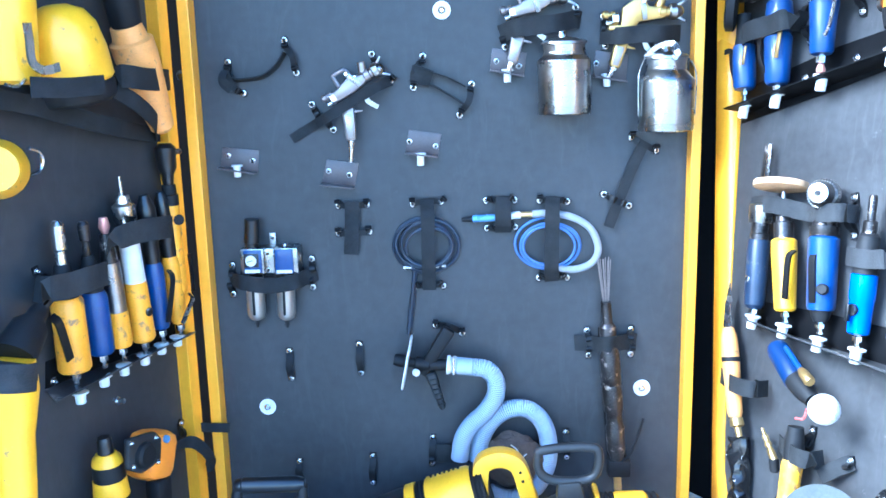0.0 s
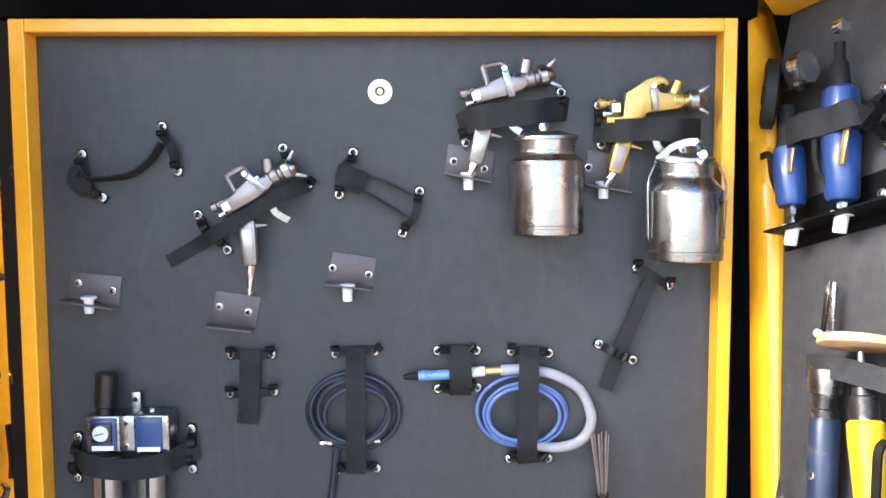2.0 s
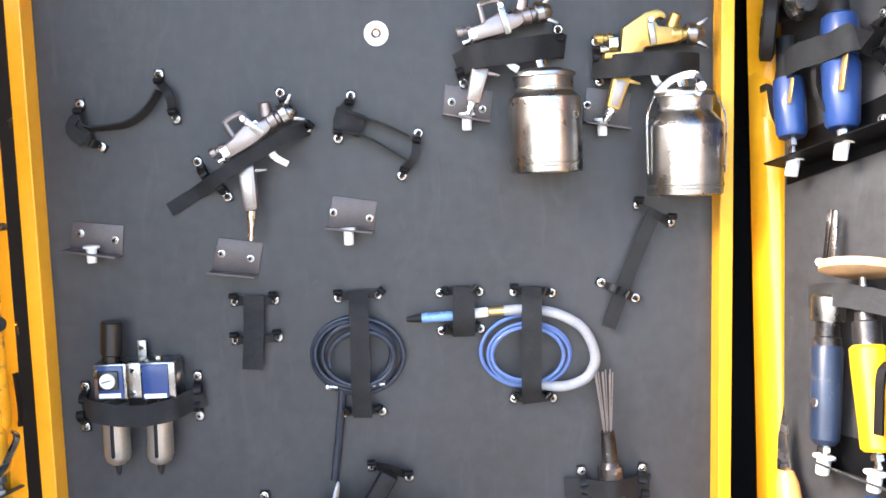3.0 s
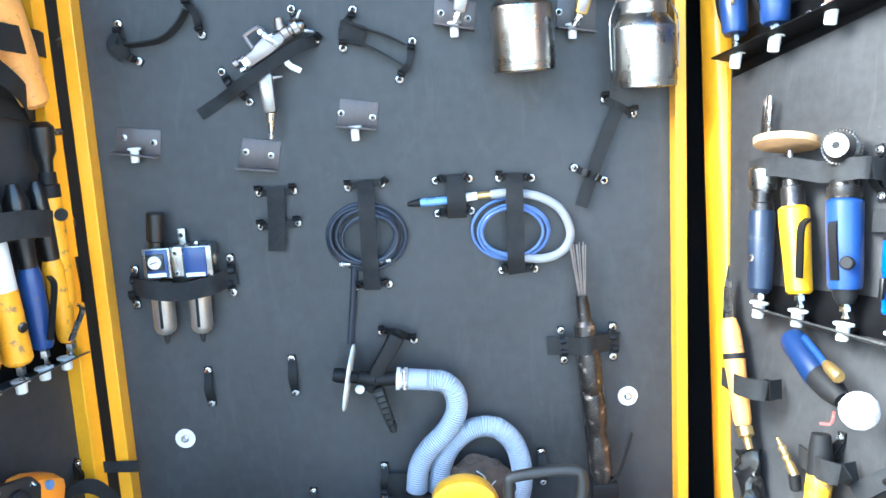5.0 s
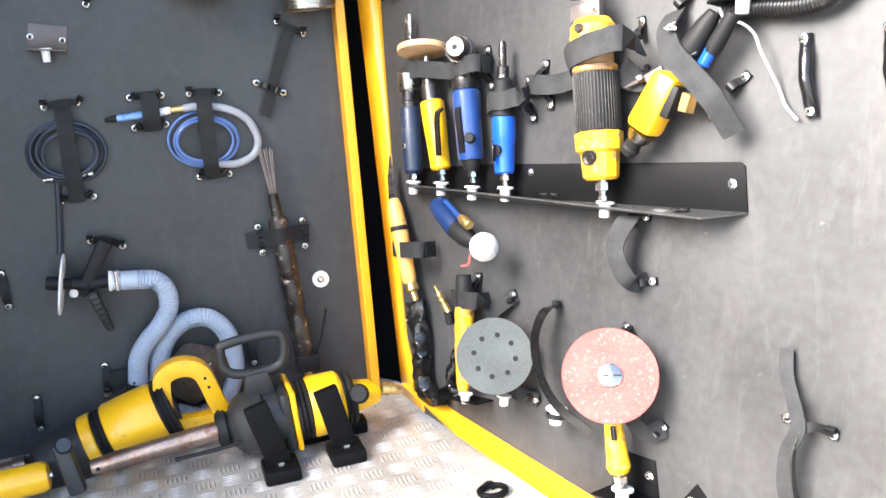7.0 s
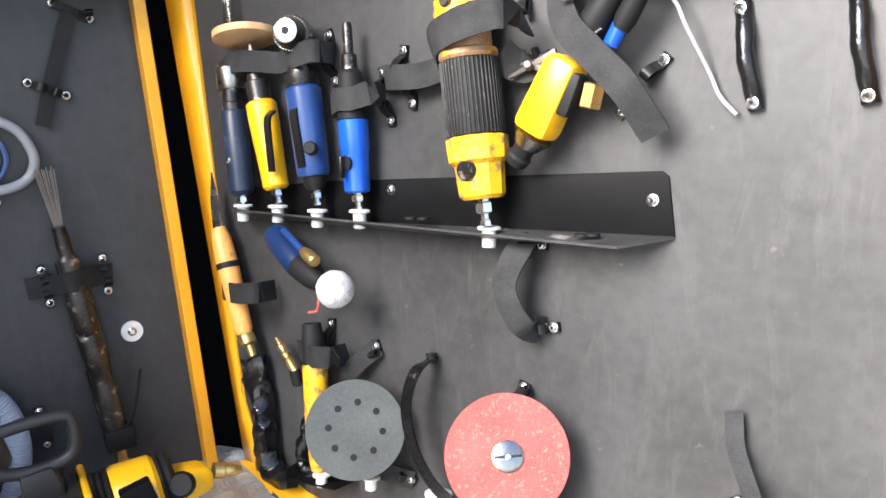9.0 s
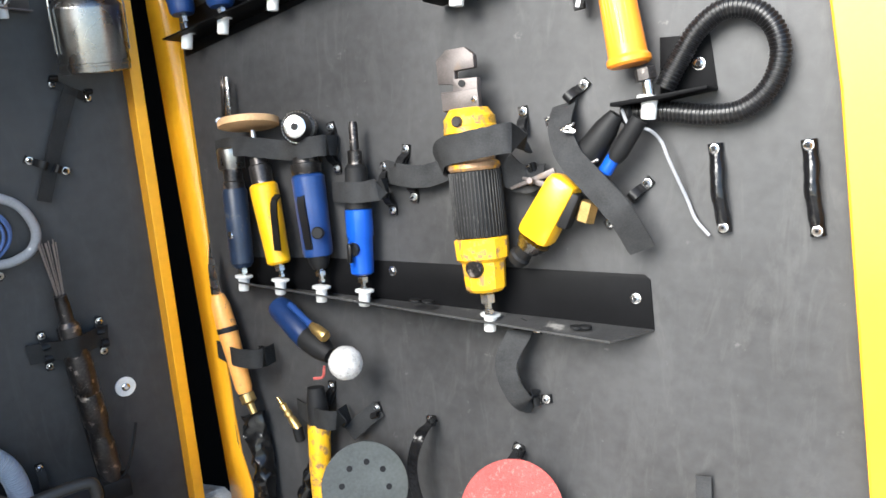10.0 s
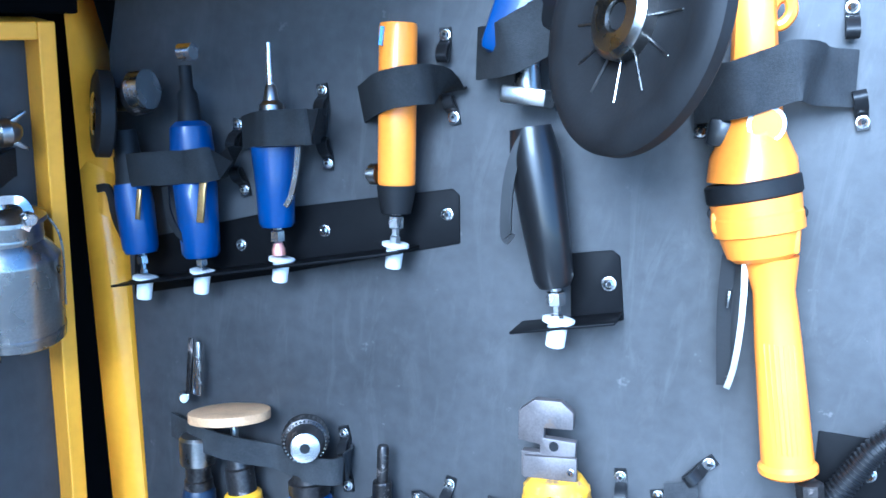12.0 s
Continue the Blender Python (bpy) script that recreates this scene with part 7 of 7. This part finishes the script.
part("front_flange", beam(along(p, q, 0.44), along(p, q, 0.52), 0.125, 0.115, 0.012), M_GREYPL, t)
part("yellow_flange", beam(along(p, q, 0.52), along(p, q, 0.565), 0.125, 0.115, 0.012), M_YTOOL, t)
part("gasket", lathe(along(p, q, 0.56), along(p, q, 0.68), [(0, 0.056), (0.2, 0.062), (0.35, 0.057), (0.5, 0.062), (0.65, 0.057), (0.8, 0.062), (1, 0.056)], 34), M_BLACK, t)
part("motor_case", lathe(along(p, q, 0.67), along(p, q, 0.93), [(0, 0.058), (0.1, 0.062), (0.9, 0.060), (1, 0.054)], 34), M_YTOOL, t)
part("rear_gasket", lathe(along(p, q, 0.92), along(p, q, 1.02), [(0, 0.052), (0.25, 0.058), (0.45, 0.053), (0.7, 0.058), (1, 0.05)], 34), M_BLACK, t)
part("rear_case", beam(along(p, q, 1.0), (0.565, 0.480, 0.25), 0.062, 0.060, 0.014, wide1=0.036), M_YTOOL, t)
part("selector_knob", lathe((0.516, 0.498, 0.3), (0.509, 0.508, 0.32), [(0, 0.019), (0.5, 0.020), (1, 0.016)], 22), M_BLACK, t)
part("air_inlet", lathe((0.572, 0.481, 0.25), (0.615, 0.470, 0.25), [(0, 0.013), (0.35, 0.014), (0.4, 0.010), (0.6, 0.012), (0.8, 0.010), (1, 0.007)], 16), M_BRASS, t)
hq = [(0.263, 0.625, 0.27), (0.268, 0.636, 0.27), (0.315, 0.643, 0.27), (0.369, 0.643, 0.27), (0.382, 0.631, 0.27), (0.381, 0.599, 0.27), (0.366, 0.577, 0.27), (0.322, 0.571, 0.27), (0.282, 0.577, 0.27), (0.264, 0.597, 0.27)]
part("side_handle", tube(hq, 0.0095, 12, 6, closed=True), M_GREYPL, t, "charcoal loop handle")
part("handle_stem", beam((0.323, 0.574, 0.27), (0.329, 0.516, 0.265), 0.046, 0.030, 0.006, wide1=0.062), M_GREYPL, t)
# cradle feet
for a, c in (((0.308, 0.522, 0.335), (0.341, 0.386, 0.345)), ((0.443, 0.525, 0.33), (0.471, 0.399, 0.33))):
    foot_v = DECK + 0.004
    top = (a[0], a[1] + 0.01, a[2])
    part("cradle_post", beam(top, (c[0], foot_v + 0.02, c[2]), 0.046, 0.022, 0.004), M_BRACKET, t, "black steel cradle post")
    part("cradle_foot", box(c[0] - 0.034, c[0] + 0.034, foot_v - 0.004, foot_v + 0.024, c[2] - 0.035, c[2] + 0.04, 0.006), M_BRACKET, t)
    part("foot_bolt", lathe((c[0], foot_v + 0.022, c[2] + 0.01), (c[0], foot_v + 0.030, c[2] + 0.01), [(0, 0.010), (1, 0.009)], 6), M_STEEL, t)
c = (0.519, 0.349, 0.2)
part("cradle_rail", box(c[0] - 0.19, c[0] + 0.02, DECK, DECK + 0.03, 0.20, 0.24, 0.004), M_BRACKET, t)
part("loose_rod", tube([(0.155, 0.445, 0.31), (0.252, 0.450, 0.31), (0.307, 0.458, 0.31)], 0.004, 6), M_BLACK, t)

# tools at the left of the deck
t = thing("jackhammer", BACK, (-0.294, 0.472, 0.22), "black and yellow breaker with a black bow handle on the deck", "jackhammer", "jackhammers")
part("cross_grip", lathe((-0.355, 0.556, 0.25), (-0.211, 0.559, 0.25), [(0, 0.011), (0.04, 0.014), (0.1, 0.014), (0.12, 0.0165), (0.9, 0.0165), (0.94, 0.013), (1, 0.011)], 22), M_GLOSS, t)
for side in ([(-0.346, 0.556, 0.25), (-0.354, 0.522, 0.25), (-0.340, 0.486, 0.25), (-0.311, 0.459, 0.25)], [(-0.216, 0.556, 0.25), (-0.221, 0.510, 0.25), (-0.240, 0.471, 0.25), (-0.267, 0.447, 0.25)]):
    part("handle_bow", tube(side, 0.0115, 12), M_GREYPL, t)
part("head_block", beam((-0.347, 0.409, 0.24), (-0.241, 0.429, 0.24), 0.075, 0.08, 0.010), M_GREYPL, t)
for x0 in ((-0.289, 0.493, 0.285), (-0.252, 0.496, 0.285)):
    part("bolt_head", rod(wd(x0, 0.25), wd(x0, 0.287), 0.009, 6), M_BLACK, t)
part("yellow_cowl", lathe((-0.367, 0.408, 0.18), (-0.206, 0.431, 0.18), [(0, 0.034), (0.3, 0.046), (0.8, 0.045), (1, 0.030)], 30), M_YTOOL, t)
part("arm", beam((-0.214, 0.473, 0.24), (-0.170, 0.423, 0.24), 0.028, 0.03, 0.006), M_GREYPL, t)
t = thing("chipping_hammer", BACK, (-0.123, 0.420, 0.22), "yellow chipping hammer with steel nose on the deck", "hammer", "jackhammers")
part("body", lathe((-0.197, 0.430, 0.24), (-0.070, 0.435, 0.24), [(0, 0.026), (0.05, 0.030), (0.92, 0.029), (1, 0.024)], 28), M_YTOOL, t)
part("end_screw", rod((-0.070, 0.435, 0.24), (-0.062, 0.436, 0.24), 0.006), M_STEEL, t)
part("rear_barrel", lathe((-0.178, 0.424, 0.16), (-0.117, 0.427, 0.16), [(0, 0.018), (0.6, 0.018), (0.65, 0.023), (1, 0.023)], 22), M_SHAFT, t)
part("yellow_rear", lathe((-0.223, 0.419, 0.15), (-0.142, 0.425, 0.15), [(0, 0.016), (1, 0.016)], 20), M_YTOOL, t)
part("black_lever", beam((-0.176, 0.500, 0.22), (-0.177, 0.437, 0.22), 0.026, 0.020, 0.006), M_BLACK, t)
t = thing("deck_bar", BACK, (-0.029, 0.451, 0.25), "black jointed steel bracket standing on the deck", "bracket")
part("arm", beam((-0.041, 0.498, 0.25), (-0.021, 0.401, 0.27), 0.030, 0.03, 0.006), M_GREYPL, t)
part("pivot", rod((-0.035, 0.485, 0.24), (-0.031, 0.505, 0.28), 0.016), M_GLOSS, t)
ring = (0.674, -0.592, 0.391)
t = tagged(new("lashing_ring"), "black steel lashing ring lying on the tread plate", "ring")
t.matrix_world = Matrix.Translation((ring[0], ring[1], DECK))
part("ring", tube([(0.024 * math.cos(a * 0.785), 0.019 * math.sin(a * 0.785), 0.008) for a in range(8)], 0.0055, 10, 4, closed=True), M_BRACKET, t)
part("staple", tube([(-0.008, 0.019, 0.0), (-0.006, 0.019, 0.012), (0.006, 0.019, 0.012), (0.008, 0.019, 0.0)], 0.004, 8), M_BRACKET, t)
